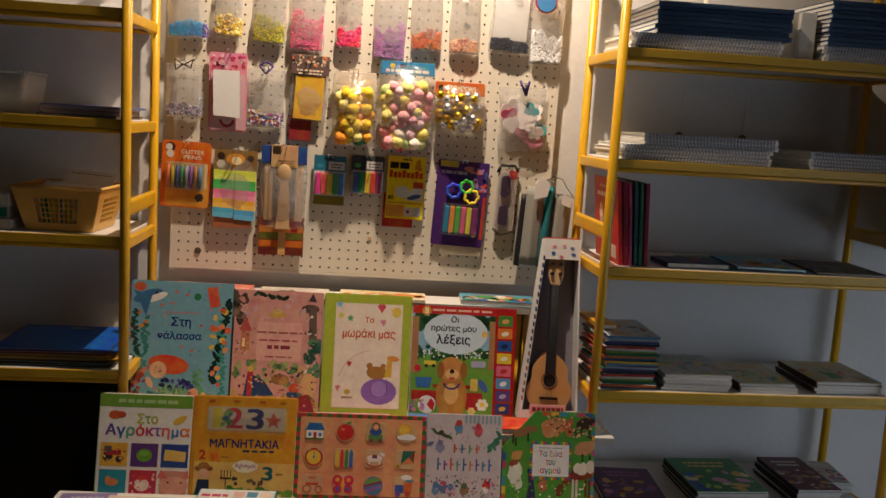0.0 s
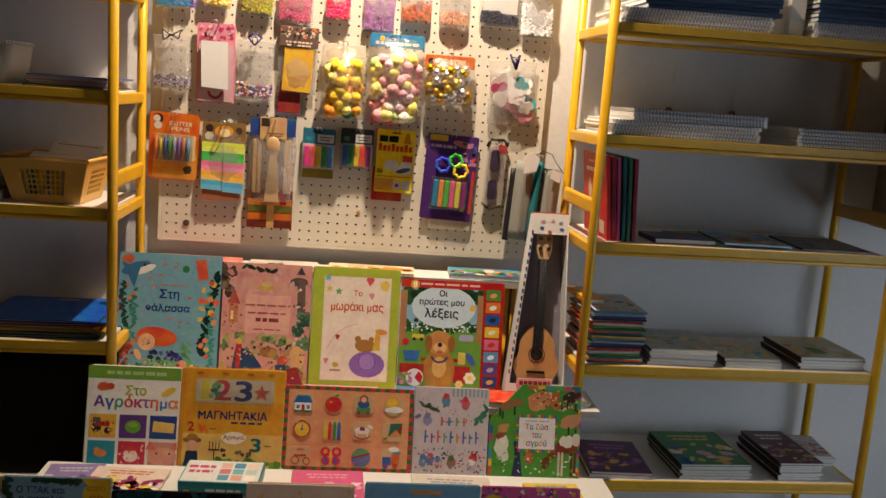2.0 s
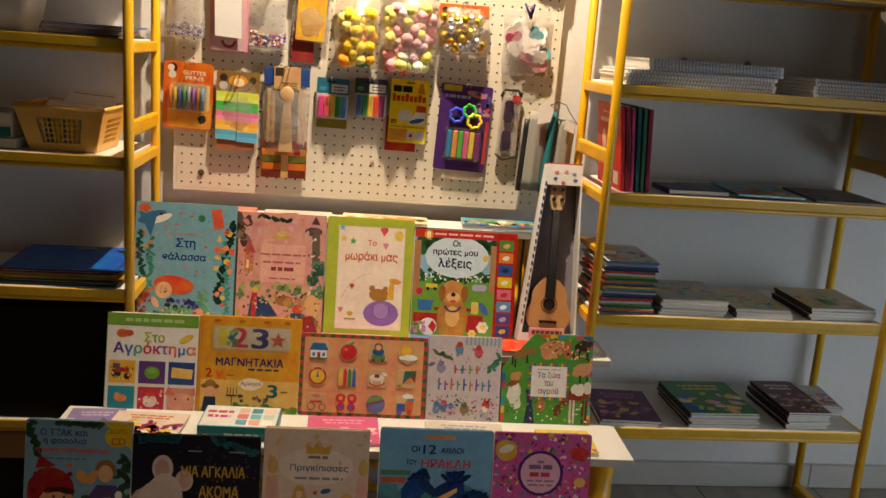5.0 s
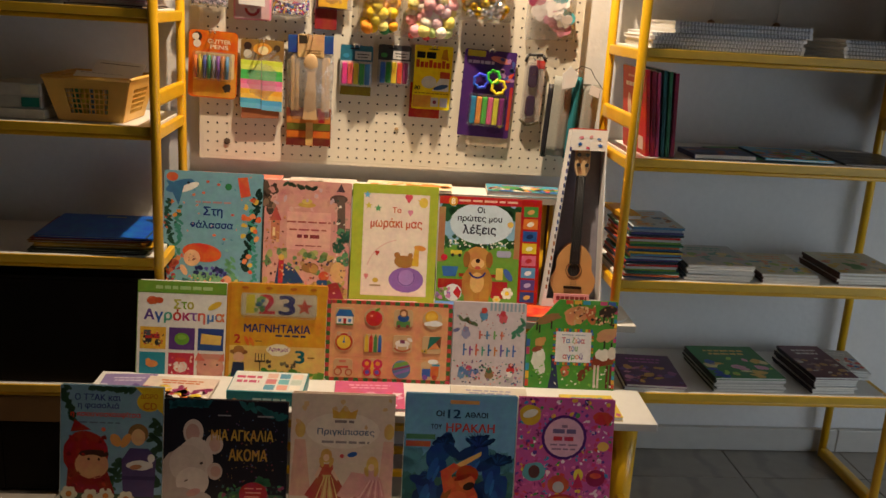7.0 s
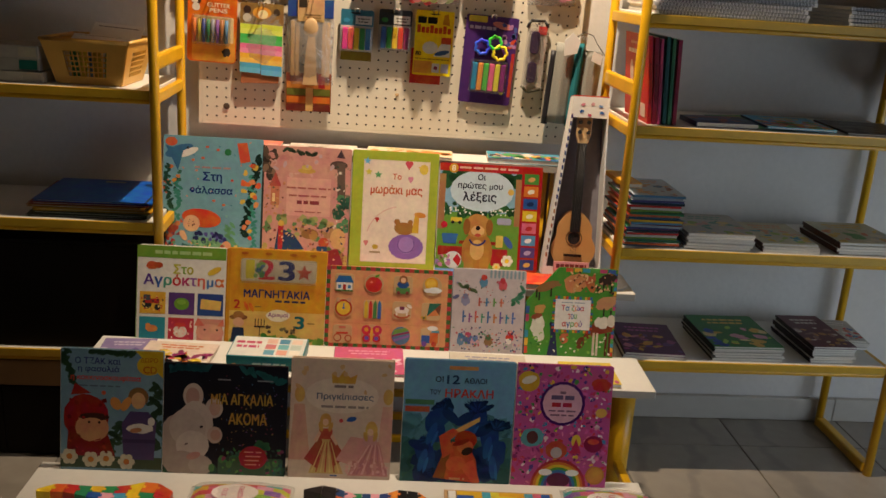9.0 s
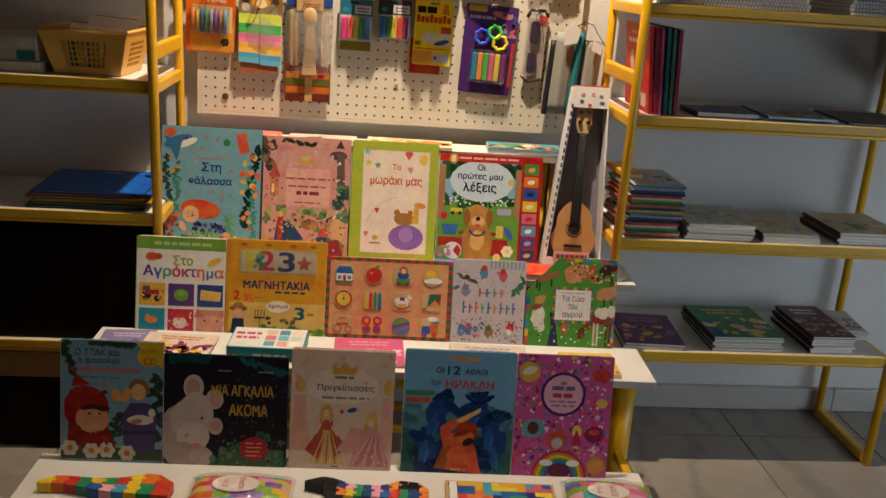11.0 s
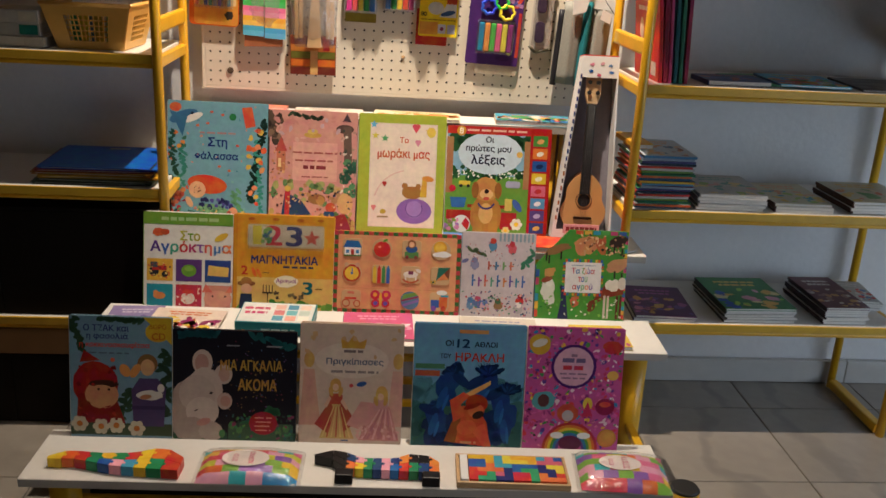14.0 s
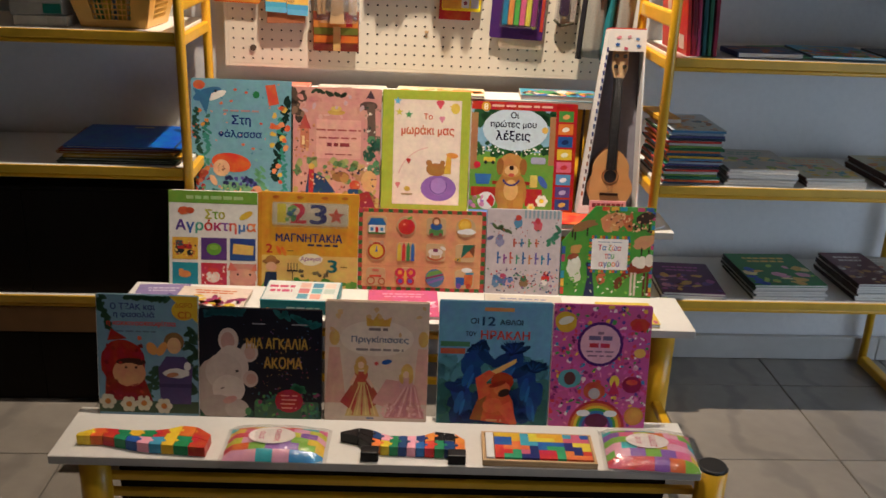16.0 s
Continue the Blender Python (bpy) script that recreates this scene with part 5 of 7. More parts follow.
def pouch(w, h, deep, seed, fill=0.6, name="film_bag", parent=None, material=None):
    """A crinkled clear bag: two sheets that bulge where it is full."""
    rng, nx, nz = random.Random(seed), 10, 14
    bm = bmesh.new()
    for side in (-1, 0.25):
        rows = []
        for j in range(nz + 1):
            row = []
            for i in range(nx + 1):
                u, v = i / nx, j / nz
                swell = math.sin(math.pi * u) ** 0.6 * (0.18 + 0.82 * max(0.0, math.sin(math.pi * min(1.0, (v + 0.06) / (fill + 0.3)))) ** 0.8)
                edge = 0.03 * math.sin(7 * v + seed) * w * (2 * u - 1)
                row.append(bm.verts.new(((u - 0.5) * w + edge * 0.6, side * deep * swell + rng.uniform(-1, 1) * 0.0012, v * h)))
            rows.append(row)
        for j in range(nz):
            for i in range(nx):
                bm.faces.new((rows[j][i], rows[j][i + 1], rows[j + 1][i + 1], rows[j + 1][i])).smooth = True
    return part(name, bm, material or FILM, parent, "thin clear plastic bag")


def heap(w, h, deep, n, r, seed):
    rng, out = random.Random(seed), []
    for i in range(n):
        u, v = rng.random(), rng.random() ** 1.25
        k = math.sin(math.pi * (0.08 + 0.84 * u)) ** 0.5
        out.append(((u - 0.5) * (w - 2.6 * r), -r - rng.random() * max(0.001, deep * k - 2 * r), r + v * h * (0.75 + 0.25 * math.sin(6 * u + seed)), r * rng.uniform(0.75, 1.15)))
    return out


def settled(w, h, deep, r, seed):
    """Grains that have settled level in the foot of a bag, with an uneven top."""
    rng, out = random.Random(seed), []
    count = int(min(900, 1.5 * w * h / (r * r)))
    for i in range(count):
        u, v = rng.random(), rng.random()
        k = math.sin(math.pi * (0.06 + 0.88 * u)) ** 0.4
        top = h * (0.86 + 0.14 * math.sin(5 * u + seed) + 0.06 * math.sin(17 * u + 2 * seed))
        out.append(((u - 0.5) * w, -r - (1 - rng.random() ** 2) * max(0.001, deep * k - 2 * r), r + v * top, r * rng.uniform(0.8, 1.15)))
    return out


def hang(name, xc, z0, label, category, out=0.012, tilt=0.0, turn=0.0):
    return thing(name, label, category, pose(xc, -out, z0, tilt, turn, 0), "packs on the pegboard")


def bead_bag(xc, w, z0, z1, colors, label, fullness=0.38, r=0.0026, seed=1, turn=0.0):
    ob = hang("bead_bag", xc, z0, label, "craft supplies", 0.010, turn=turn)
    h = z1 - z0
    grains("bead_filling", ob, [(x, y - 0.001, z + 0.004, q) for x, y, z, q in settled(w * 0.92, h * fullness, 0.016, r, seed)], [ink(c) for c in colors], seed=seed, label="loose small beads")
    pouch(w, h, 0.019, seed, parent=ob)
    hook(ob, h - 0.006)
    return ob


TOP = ((0.012, 0.092, 1.468, ["4aa0d8", "3a8ac8", "62b0e0"], "clear bag of fine blue beads on a hook", 0.20, 0.0018),
       (0.120, 0.072, 1.476, ["d8b040", "e8cc68", "f4e8a8"], "clear bag of gold beads on a hook", 0.26, 0.0040),
       (0.224, 0.085, 1.466, ["c8c040", "d8d058", "a8a838"], "clear bag of olive yellow beads on a hook", 0.34, 0.0018),
       (0.321, 0.091, 1.452, ["f06a98", "e85a8c", "f48ab0"], "clear bag of bright pink beads on a hook", 0.50, 0.0018),
       (0.433, 0.066, 1.468, ["f04a74", "e83a68", "f86a8c"], "clear bag of red pink beads on a hook", 0.26, 0.0028),
       (0.540, 0.086, 1.446, ["c484c8", "d09cd4", "b070b8"], "clear bag of fine lavender beads on a hook", 0.42, 0.0018),
       (0.639, 0.083, 1.477, ["d88058", "e09468", "c87048"], "clear bag of fine copper beads on a hook", 0.26, 0.0018),
       (0.740, 0.080, 1.475, ["d8a080", "e4c0a8", "c89070"], "clear bag of pale brown beads on a hook", 0.18, 0.0022),
       (0.862, 0.110, 1.486, ["404450", "585c68", "303038"], "clear bag with white card and dark beads", 0.18, 0.0022),
       (0.966, 0.090, 1.463, ["e8e8e8", "d8dce0", "f4f4f4"], "clear bag of clear crystal beads on a hook", 0.42, 0.0030))
for i, (x, w, z, cols, label, full, r) in enumerate(TOP):
    o = bead_bag(x, w, z, 1.665, cols, label, full, r, seed=11 + i, turn=(-2, 1, 3, 2, 0, 1, -1, 0, 2, -1)[i])
    if i in (1, 4, 7):
        part("price_label", box(-0.012, 0.004, -0.021, -0.020, 0.135, 0.150), WHITE, o)
    if i == 8:
        part("white_insert", box(-0.046, 0.046, -0.004, -0.002, 0.035, 0.170), WHITE, o, "plain white card insert")
    if i == 0:
        grains("violet_bead_filling", o, [(x_ + 0.050, y_, z_, r_) for x_, y_, z_, r_ in heap(0.020, 0.040, 0.014, 60, 0.0022, 5)], [ink("5a4aa8"), ink("6a5ab8")])
badge = hang("round_badge", 0.953, 1.600, "round blue and red printed badge on the board", "badge", 0.034)
part("disc", tube((0, 0, 0.025), (0, 0.003, 0.025), 0.030, 28), ink("b83a34"), badge)
part("face", tube((0, -0.002, 0.025), (0, -0.0005, 0.025), 0.026, 28), ink("4a86c0"), badge)

# second row
o = bead_bag(0.010, 0.095, 1.262, 1.400, ["8a8a98", "b0a8b8", "5a5a6a", "c8b8c0"], "clear bag of silver and grey sequins", 0.22, 0.0030, seed=31)
bow = wire([(-0.022, -0.02, 0.150), (0.0, -0.024, 0.135), (0.024, -0.02, 0.150), (0.018, -0.018, 0.128), (0.0, -0.024, 0.138), (-0.020, -0.018, 0.122), (-0.022, -0.02, 0.150)], 0.0018, 6)
part("binder_clip", bow, BLACK, o, "dark wire binder clip")
o = hang("sticker_card", 0.122, 1.233, "pink sticker pack with a white price slip", "craft supplies", 0.012)
part("card", prism(rounded(-0.049, 0.049, 0.0, 0.204, 0.006), -0.004, 0.0), ink("d88aa0"), o)
part("sheet", box(-0.044, 0.044, -0.0055, -0.0042, 0.004, 0.150), ink("c8a4a8"), o)
part("price_slip", prism([(-0.034, 0.040), (0.034, 0.036), (0.031, 0.158), (-0.037, 0.158)], -0.016, -0.0145), WHITE, o, "white paper price slip")
p = Art(0.09, 0.05, 5)
p.scatter(26, 0.02, 0.02, 0.98, 0.98, 0.03, 0.08, ["d0506c", "e8b8c4", "b83a5a"])
p.done("print", o, pose(-0.045, -0.0045, 0.152))
p = Art(0.05, 0.04, 7)
p.ring(0.5, 0.7, 0.40, 0.14, "a8343c", 180, 360)
p.ring(0.5, 0.7, 0.22, 0.10, "d8c8c0", 180, 360)
p.done("printed_shape", o, pose(-0.025, -0.006, 0.002))
hook(o, 0.196)
o = bead_bag(0.222, 0.097, 1.248, 1.400, ["e0dcd8", "b8485a", "4a6aa8", "c8a050", "d8d0d0", "7a4a8a"], "clear bag of mixed coloured beads", 0.24, 0.0042, seed=33)
part("binder_clip", wire([(-0.018, -0.02, 0.160), (0.0, -0.03, 0.140), (0.018, -0.02, 0.160), (0.0, -0.025, 0.172), (-0.018, -0.02, 0.160)], 0.0026, 6), ink("4a3a78"), o, "dark violet clip")
o = hang("feather_bag", 0.333, 1.271, "clear bag of yellow sheets with a dark patterned header card", "craft supplies", 0.012, turn=1)
part("sheet_pad", prism([(-0.040, 0.006), (0.036, 0.004), (0.040, 0.118), (-0.036, 0.120)], -0.010, -0.004, 0.001), ink("d8a838"), o)
head = part("header_card", box(-0.050, 0.050, -0.012, -0.002, 0.122, 0.173, 0.001), ink("6a5450"), o)
p = Art(0.1, 0.051, 9)
p.scatter(40, 0.03, 0.45, 0.97, 0.97, 0.02, 0.05, ["e0c8a8", "3a2c28", "d87a50", "4a4a44"])
p.bars(0.5, 0.22, 0.7, "e8d0b8", 2, gap=0.16, tall=0.09)
p.done("print", head, pose(-0.05, -0.0125, 0.122))
pouch(0.101, 0.135, 0.014, 35, parent=o)
part("rear_pack", box(-0.048, 0.010, 0.000, 0.004, -0.052, 0.030, 0.001), ink("8a2c2c"), o)
hook(o, 0.165)


def pompon_bag(xc, w, z0, z1, colors, r, n, seed, label, header, sub=2, metal=False, deep=0.045):
    o = hang("pompon_bag", xc, z0, label, "craft supplies", 0.018)
    h = z1 - z0
    mats = [surface("foil_" + c, c, 0.22, metal=0.9, grain=120, vary=0.3, bump=0.004) for c in colors] if metal else [surface("wool_" + c, c, 0.95, grain=160, vary=0.25, stain=30, bump=0.008) for c in colors]
    rng, places = random.Random(seed), []
    full = h * 0.74
    for i in range(n * 40):
        x, z = rng.uniform(-w / 2 + r, w / 2 - r), rng.uniform(r, full)
        y = -r - rng.uniform(0, deep * math.sin(math.pi * (x / w + 0.5)) * 0.75)
        if all((x - a) ** 2 + (y - b) ** 2 + (z - c) ** 2 > (1.18 * r) ** 2 for a, b, c, _ in places):
            places.append((x, y, z, r * rng.uniform(0.88, 1.1)))
        if len(places) >= n:
            break
    grains("pompon_filling", o, places, mats, sub, seed, "soft round pompons" if not metal else "shiny foil pompons")
    pouch(w * 1.08, h * 0.97, deep * 0.75 + 2.2 * r, seed, 0.75, parent=o, material=POMPON_FILM)
    head = part("header_card", prism([(-w / 2, h - 0.034), (w / 2, h - 0.034), (w / 2 - 0.002, h), (-w / 2 + 0.002, h)], -0.014, -0.003, 0.001), ink(header), o)
    hook(o, h - 0.008)
    return o, head, h


o, head, h = pompon_bag(0.456, 0.112, 1.214, 1.408, ["f0c828", "f4d848", "f0a828", "f8e888", "f4d030"], 0.0165, 60, 41, "clear bag of yellow and orange pompons", "d8c8b8")
grains("green_pompon_filling", o, [(0.014, -0.034, 0.016, 0.015), (0.030, -0.030, 0.020, 0.013)], [surface("wool_green", "2f7a48", 0.95, grain=160, vary=0.25, bump=0.008)], 2)
grains("orange_pompon_filling", o, [(-0.030, -0.038, 0.020, 0.019)], [surface("wool_orange", "f0982c", 0.95, grain=160, vary=0.25, bump=0.008)], 2)
o, head, h = pompon_bag(0.593, 0.145, 1.212, 1.443, ["f8b8bc", "f0e070", "c8dc8c", "f4a8b0", "f8ecd8", "f0e488", "f0c8d0", "d4e0a0"], 0.0165, 110, 42, "large clear bag of pastel pompons with blue header", "3a86b8", deep=0.055)
p = Art(0.145, 0.034, 4)
p.bars(0.5, 0.30, 0.8, "e8e8e0", 1, tall=0.22)
p.disc(0.40, 0.70, 0.06, "1c2c48", 0.035)
p.disc(0.22, 0.65, 0.05, "d8c040")
p.done("print", head, pose(-0.0725, -0.0145, h - 0.034))
grains("red_pompon_filling", o, [(x, y - 0.006, z - 0.006, r) for x, y, z, r in heap(0.13, 0.030, 0.035, 26, 0.010, 8)], [surface("wool_red", "e05860", 0.95, grain=160, vary=0.25, bump=0.008)], 2)
o, head, h = pompon_bag(0.736, 0.135, 1.264, 1.399, ["d8b020", "e8c838", "d0d4d8", "e0e4e8"], 0.0140, 40, 43, "clear bag of gold and silver foil pompons, orange header", "c8682c", metal=True, deep=0.035)
p = Art(0.135, 0.034, 6)
p.disc(0.12, 0.5, 0.06, "3a2c24")
p.disc(0.20, 0.5, 0.05, "e0b080")
p.text("POMPONS", 0.56, 0.5, 0.5, "e8d8a8", tall=0.42)
p.done("print", head, pose(-0.0675, -0.0145, h - 0.034))
o = hang("foam_shape_bag", 0.916, 1.225, "clear bag of white, pink and teal foam butterflies", "craft supplies", 0.012, turn=-2)
rng = random.Random(17)
for i in range(13):
    c = ("e4dcd8", "e4dcd8", "c85a78", "4aa0a8", "d888a0", "e4dcd8")[i % 6]
    x, z, s = rng.uniform(-0.042, 0.042), rng.uniform(0.018, 0.125), rng.uniform(0.011, 0.017)
    bm = bmesh.new()
    for k in (-1, 1):
        join(bm, prism([(s * 0.8 * k + s * math.cos(a * math.pi / 5), s * 0.3 + s * math.sin(a * math.pi / 5)) for a in range(10)], -0.002, 0.001))
        join(bm, prism([(s * 0.6 * k + 0.7 * s * math.cos(a * math.pi / 5), -s * 0.8 + 0.7 * s * math.sin(a * math.pi / 5)) for a in range(10)], -0.0016, 0.001))
    q = part("foam_butterfly", bm, ink(c), o)
    q.matrix_local = pose(x, -0.006 - 0.0026 * i / 3, z, rng.uniform(-12, 12), rng.uniform(-50, 50), 0)
pouch(0.130, 0.172, 0.024, 19, 0.7, parent=o)
part("binder_clip", wire([(-0.012, -0.02, 0.190), (0.0, -0.03, 0.160), (0.014, -0.02, 0.188), (0.004, -0.026, 0.150), (-0.012, -0.02, 0.190)], 0.0032, 6), ink("3a2c6a"), o, "dark violet clip")
hook(o, 0.168)


# third row
def card_pack(name, xc, w, z0, z1, color, label, out=0.012, turn=0.0, corner=0.006):
    o = hang(name, xc, z0, label, "craft supplies", out, turn=turn)
    h = z1 - z0
    part("card", prism(rounded(-w / 2, w / 2, 0, h, corner), -0.0015, 0.0), ink(color), o)
    hook(o, h - 0.010)
    return o, h


def blister(o, x0, x1, z0, z1, deep=0.014):
    part("blister", box(x0, x1, -deep, -0.002, z0, z1, 0.004), BLISTER, o, "clear moulded blister")


o, h = card_pack("glitter_pen_pack", 0.015, 0.128, 1.024, 1.200, "d0641c", "orange card of glitter pens under a clear blister", turn=2, corner=0.012)
p = Art(0.128, h, 3)
p.rect(0.10, 0.02, 0.98, 0.40, "d8943a", 0.05)
p.rect(0.14, 0.30, 0.94, 0.68, "e0c08a", 0.03)
p.disc(0.17, 0.90, 0.10, "3a2a24")
p.disc(0.14, 0.90, 0.07, "d8d0c4")
p.disc(0.17, 0.80, 0.08, "d8d0c4")
p.text("GLITTER", 0.62, 0.845, 0.46, "f0d8b8", tall=0.06)
p.text("PENS", 0.62, 0.765, 0.36, "f0d8b8", tall=0.06)
p.disc(0.80, 0.16, 0.09, "3a3430", 0.08, wob=0.2)
p.done("print", o, pose(-0.064, -0.0016, 0))
for i, c in enumerate(("c85a28", "b8a030", "3a4a8a", "2c7a4a", "8a8a98", "7a4a98", "a86a34", "5a8ab0")):
    part("glitter_pen", tube((-0.044 + i * 0.0118, -0.009, 0.052), (-0.044 + i * 0.0118, -0.009, 0.112), 0.0046, 10), ink(c), o)
blister(o, -0.052, 0.050, 0.046, 0.122)
o, h = card_pack("paper_pack", 0.147, 0.113, 1.008, 1.184, "8a6a3c", "pack of coloured paper strips with brown header", turn=0.5)
p = Art(0.113, h, 3)
p.disc(0.16, 0.90, 0.09, "3a2a24")
p.disc(0.50, 0.86, 0.22, "d8903a", 0.14)
p.disc(0.52, 0.84, 0.12, "f0dca8", 0.10)
p.disc(0.84, 0.88, 0.08, "4a3a2c")
p.disc(0.16, 0.78, 0.10, "c8c0b0")
p.rect(0, 0.0, 1, 0.66, "d8c8a8")
p.done("print", o, pose(-0.0565, -0.0016, 0))
for k, x in enumerate((-0.029, 0.027)):
    z = 0.122
    for i, c in enumerate(("d4e050", "e0e868", "4ab850", "58c060", "f078a8", "f498b8", "f4b840", "f8c860", "58b0d8", "70c0e4")):
        part("paper_strip", prism([(x - 0.027, z - 0.013), (x + 0.027, z - 0.0155), (x + 0.027, z - 0.0015), (x - 0.027, z)], -0.006 - 0.0004 * i, -0.003), ink(c), o)
        z -= 0.0125 + 0.0006 * k
pouch(0.117, 0.150, 0.012, 51, parent=o)
part("bag_tail", prism([(-0.054, -0.034), (0.046, -0.030), (0.048, 0.0), (-0.052, 0.0)], -0.006, -0.004), surface("brown_film", "a86a48", 0.25, vary=0.2), o, "folded brown film tail")
o = hang("wooden_spoon_pack", 0.276, 0.980, "pack of wooden spoons and sticks, blue header", "craft supplies", 0.012)
part("header_card", box(-0.060, 0.060, -0.008, 0.0, 0.176, 0.222, 0.001), ink("2c4a8a"), o)
lab = part("paper_label", box(-0.034, 0.036, -0.012, -0.0085, 0.165, 0.225, 0.0006), ink("c8a070"), o)
p = Art(0.07, 0.06, 2)
p.rect(0.05, 0.6, 0.35, 0.95, "3a3228")
p.bars(0.6, 0.3, 0.6, "8a6a48", 3, gap=0.12, tall=0.05)
p.done("print", lab, pose(-0.034, -0.0122, 0.165))
for i, (x, t) in enumerate(((-0.046, 3), (-0.034, -2), (0.036, 2), (0.047, -3))):
    part("wooden_stick", box(x - 0.005, x + 0.005, -0.008, -0.005, 0.022, 0.165, 0.0012), PINE, o)
spoon = bmesh.new()
bmesh.ops.create_uvsphere(spoon, u_segments=18, v_segments=10, radius=1, matrix=Matrix.LocRotScale((0.002, -0.018, 0.150), None, (0.019, 0.006, 0.025)))
join(spoon, prism([(-0.018, 0.0), (0.020, 0.0), (0.013, 0.130), (-0.006, 0.130)], -0.020, -0.015, 0.001))
part("wooden_spoon", spoon, PINE, o, "pale wooden spoon")
pouch(0.122, 0.190, 0.030, 53, 0.7, parent=o)
hook(o, 0.212)
part("striped_pack", box(-0.063, 0.058, -0.005, -0.001, -0.073, 0.030, 0.001), ink("8a4a28"), o, "striped pack behind")
p = Art(0.121, 0.103, 2)
for v, c in ((0.02, "6a2c24"), (0.22, "c86a28"), (0.42, "6a6a2c"), (0.60, "c87a38"), (0.80, "7a3a30")):
    p.rect(0.02, v, 0.98, v + 0.17, c)
p.rect(0.44, 0.0, 0.60, 0.62, "d0a468")
p.rect(0.72, 0.62, 0.86, 0.98, "a82028")
p.done("stripe_print", o, pose(-0.063, -0.0052, -0.073))
for xc, w, z0, z1, cols, back in ((0.397, 0.087, 1.074, 1.183, ("f0409a", "f0605a", "f0e040", "40a858", "4a90d8"), "2c6a80"), (0.499, 0.088, 1.082, 1.189, ("2c68c0", "2c9a40", "f0d030", "e04a30", "a02c6a"), "3a3c40")):
    o, h = card_pack("marker_pack", xc, w, z0, z1, back, "small blister pack of five bright marker pens", turn=1)
    p = Art(w, h, 8)
    p.rect(0.45, 0.66, 0.95, 0.86, "d0d0cc")
    p.bars(0.70, 0.79, 0.36, "3a3a3a", 2, gap=0.07, tall=0.03)
    p.disc(0.45, 0.92, 0.16, "101418", 0.03)
    p.disc(0.18, 0.74, 0.10, "4a9a4a" if back == "3a3c40" else "3a8aa8", 0.07)
    p.rect(0, 0, 1, 0.62, "c8c4c0")
    p.done("print", o, pose(-w / 2, -0.0016, 0))
    for i, c in enumerate(cols):
        part("marker_pen", box(-0.037 + i * 0.0152, -0.0235 + i * 0.0152, -0.011, -0.003, 0.006, 0.062, 0.002), ink(c), o)
    blister(o, -w / 2 + 0.002, w / 2 - 0.002, 0.002, 0.068)
    if back == "2c6a80":
        part("rear_pack", box(-0.040, 0.042, 0.001, 0.004, -0.024, 0.05, 0.001), ink("8a7a2c"), o)
o, h = card_pack("adhesive_putty_pack", 0.603, 0.103, 1.022, 1.193, "f0d41c", "yellow card pack of white adhesive putty pads", turn=1.2, corner=0.003)
p = Art(0.103, h, 8)
p.rect(0.06, 0.80, 0.28, 0.90, "1c1c1c", 0.02)
p.rect(0.31, 0.80, 0.56, 0.90, "1c1c1c", 0.02)
p.disc(0.5, 0.945, 0.14, "4a4420", 0.018)
p.poly([(0.70, 0.80), (0.90, 0.78), (0.84, 0.96), (0.74, 0.94)], "c88a20")
for i in range(8):
    p.rect(0.05 + i * 0.113, 0.655, 0.14 + i * 0.113, 0.745 if i % 3 else 0.775, "c84a1c", 0.015)
p.disc(0.42, 0.43, 0.20, "d8d4c8", 0.16)
p.poly([(0.52, 0.30), (0.95, 0.30), (0.95, 0.56), (0.75, 0.56)], "e0dcd4")
p.disc(0.74, 0.36, 0.20, "3a5a88", 0.06, 15)
p.rect(0.70, 0.50, 0.96, 0.60, "c8502c")
p.text("80", 0.12, 0.335, 0.14, "2a2818")
p.rect(0.02, 0.03, 0.50, 0.22, "d8983c")
p.rect(0.50, 0.05, 0.70, 0.19, "c8c4cc")
p.rect(0.74, 0.05, 0.94, 0.19, "b8b8c8")
p.disc(0.60, 0.12, 0.05, "8a3a58")
p.bars(0.5, 0.255, 0.9, "a88a18", 1, tall=0.018)
p.done("print", o, pose(-0.0515, -0.0016, 0))
part("rear_pack", box(-0.058, 0.026, 0.002, 0.006, -0.024, 0.07, 0.001), ink("b83428"), o, "red pack behind")
def scalloped(x, y, z, big, small, n=28, m=8):
    """A wavy plastic ring standing in x and z."""
    bm = bmesh.new()
    rows = []
    for i in range(n):
        a_ = 2 * math.pi * i / n
        q = big * (1 + 0.10 * math.cos(7 * a_))
        rows.append([bm.verts.new((x + (q + small * math.cos(2 * math.pi * k / m)) * math.cos(a_), y + small * math.sin(2 * math.pi * k / m), z + (q + small * math.cos(2 * math.pi * k / m)) * math.sin(a_))) for k in range(m)])
    for i in range(n):
        for k in range(m):
            bm.faces.new((rows[i][k], rows[(i + 1) % n][k], rows[(i + 1) % n][(k + 1) % m], rows[i][(k + 1) % m])).smooth = True
    return bm


o, h = card_pack("modelling_clay_pack", 0.752, 0.143, 0.954, 1.189, "4a2a6a", "purple card of clay sticks and ring cutters", turn=2.5)
p = Art(0.143, h, 8)
p.rect(0.05, 0.92, 0.40, 0.99, "c8b83c", 0.02)
p.bars(0.34, 0.86, 0.52, "b8a8c8", 1, tall=0.035)
p.disc(0.70, 0.90, 0.20, "c8787a", 0.06, -10)
p.scatter(14, 0.72, 0.66, 0.97, 0.92, 0.03, 0.06, ["d8b060", "4a5a9a", "c84a34", "a87aa8"])
p.rect(0.93, 0.10, 0.99, 0.60, "b83a30")
p.disc(0.80, 0.20, 0.06, "c8c040", 0.14, 8)
p.disc(0.70, 0.08, 0.14, "3a2058", 0.05)
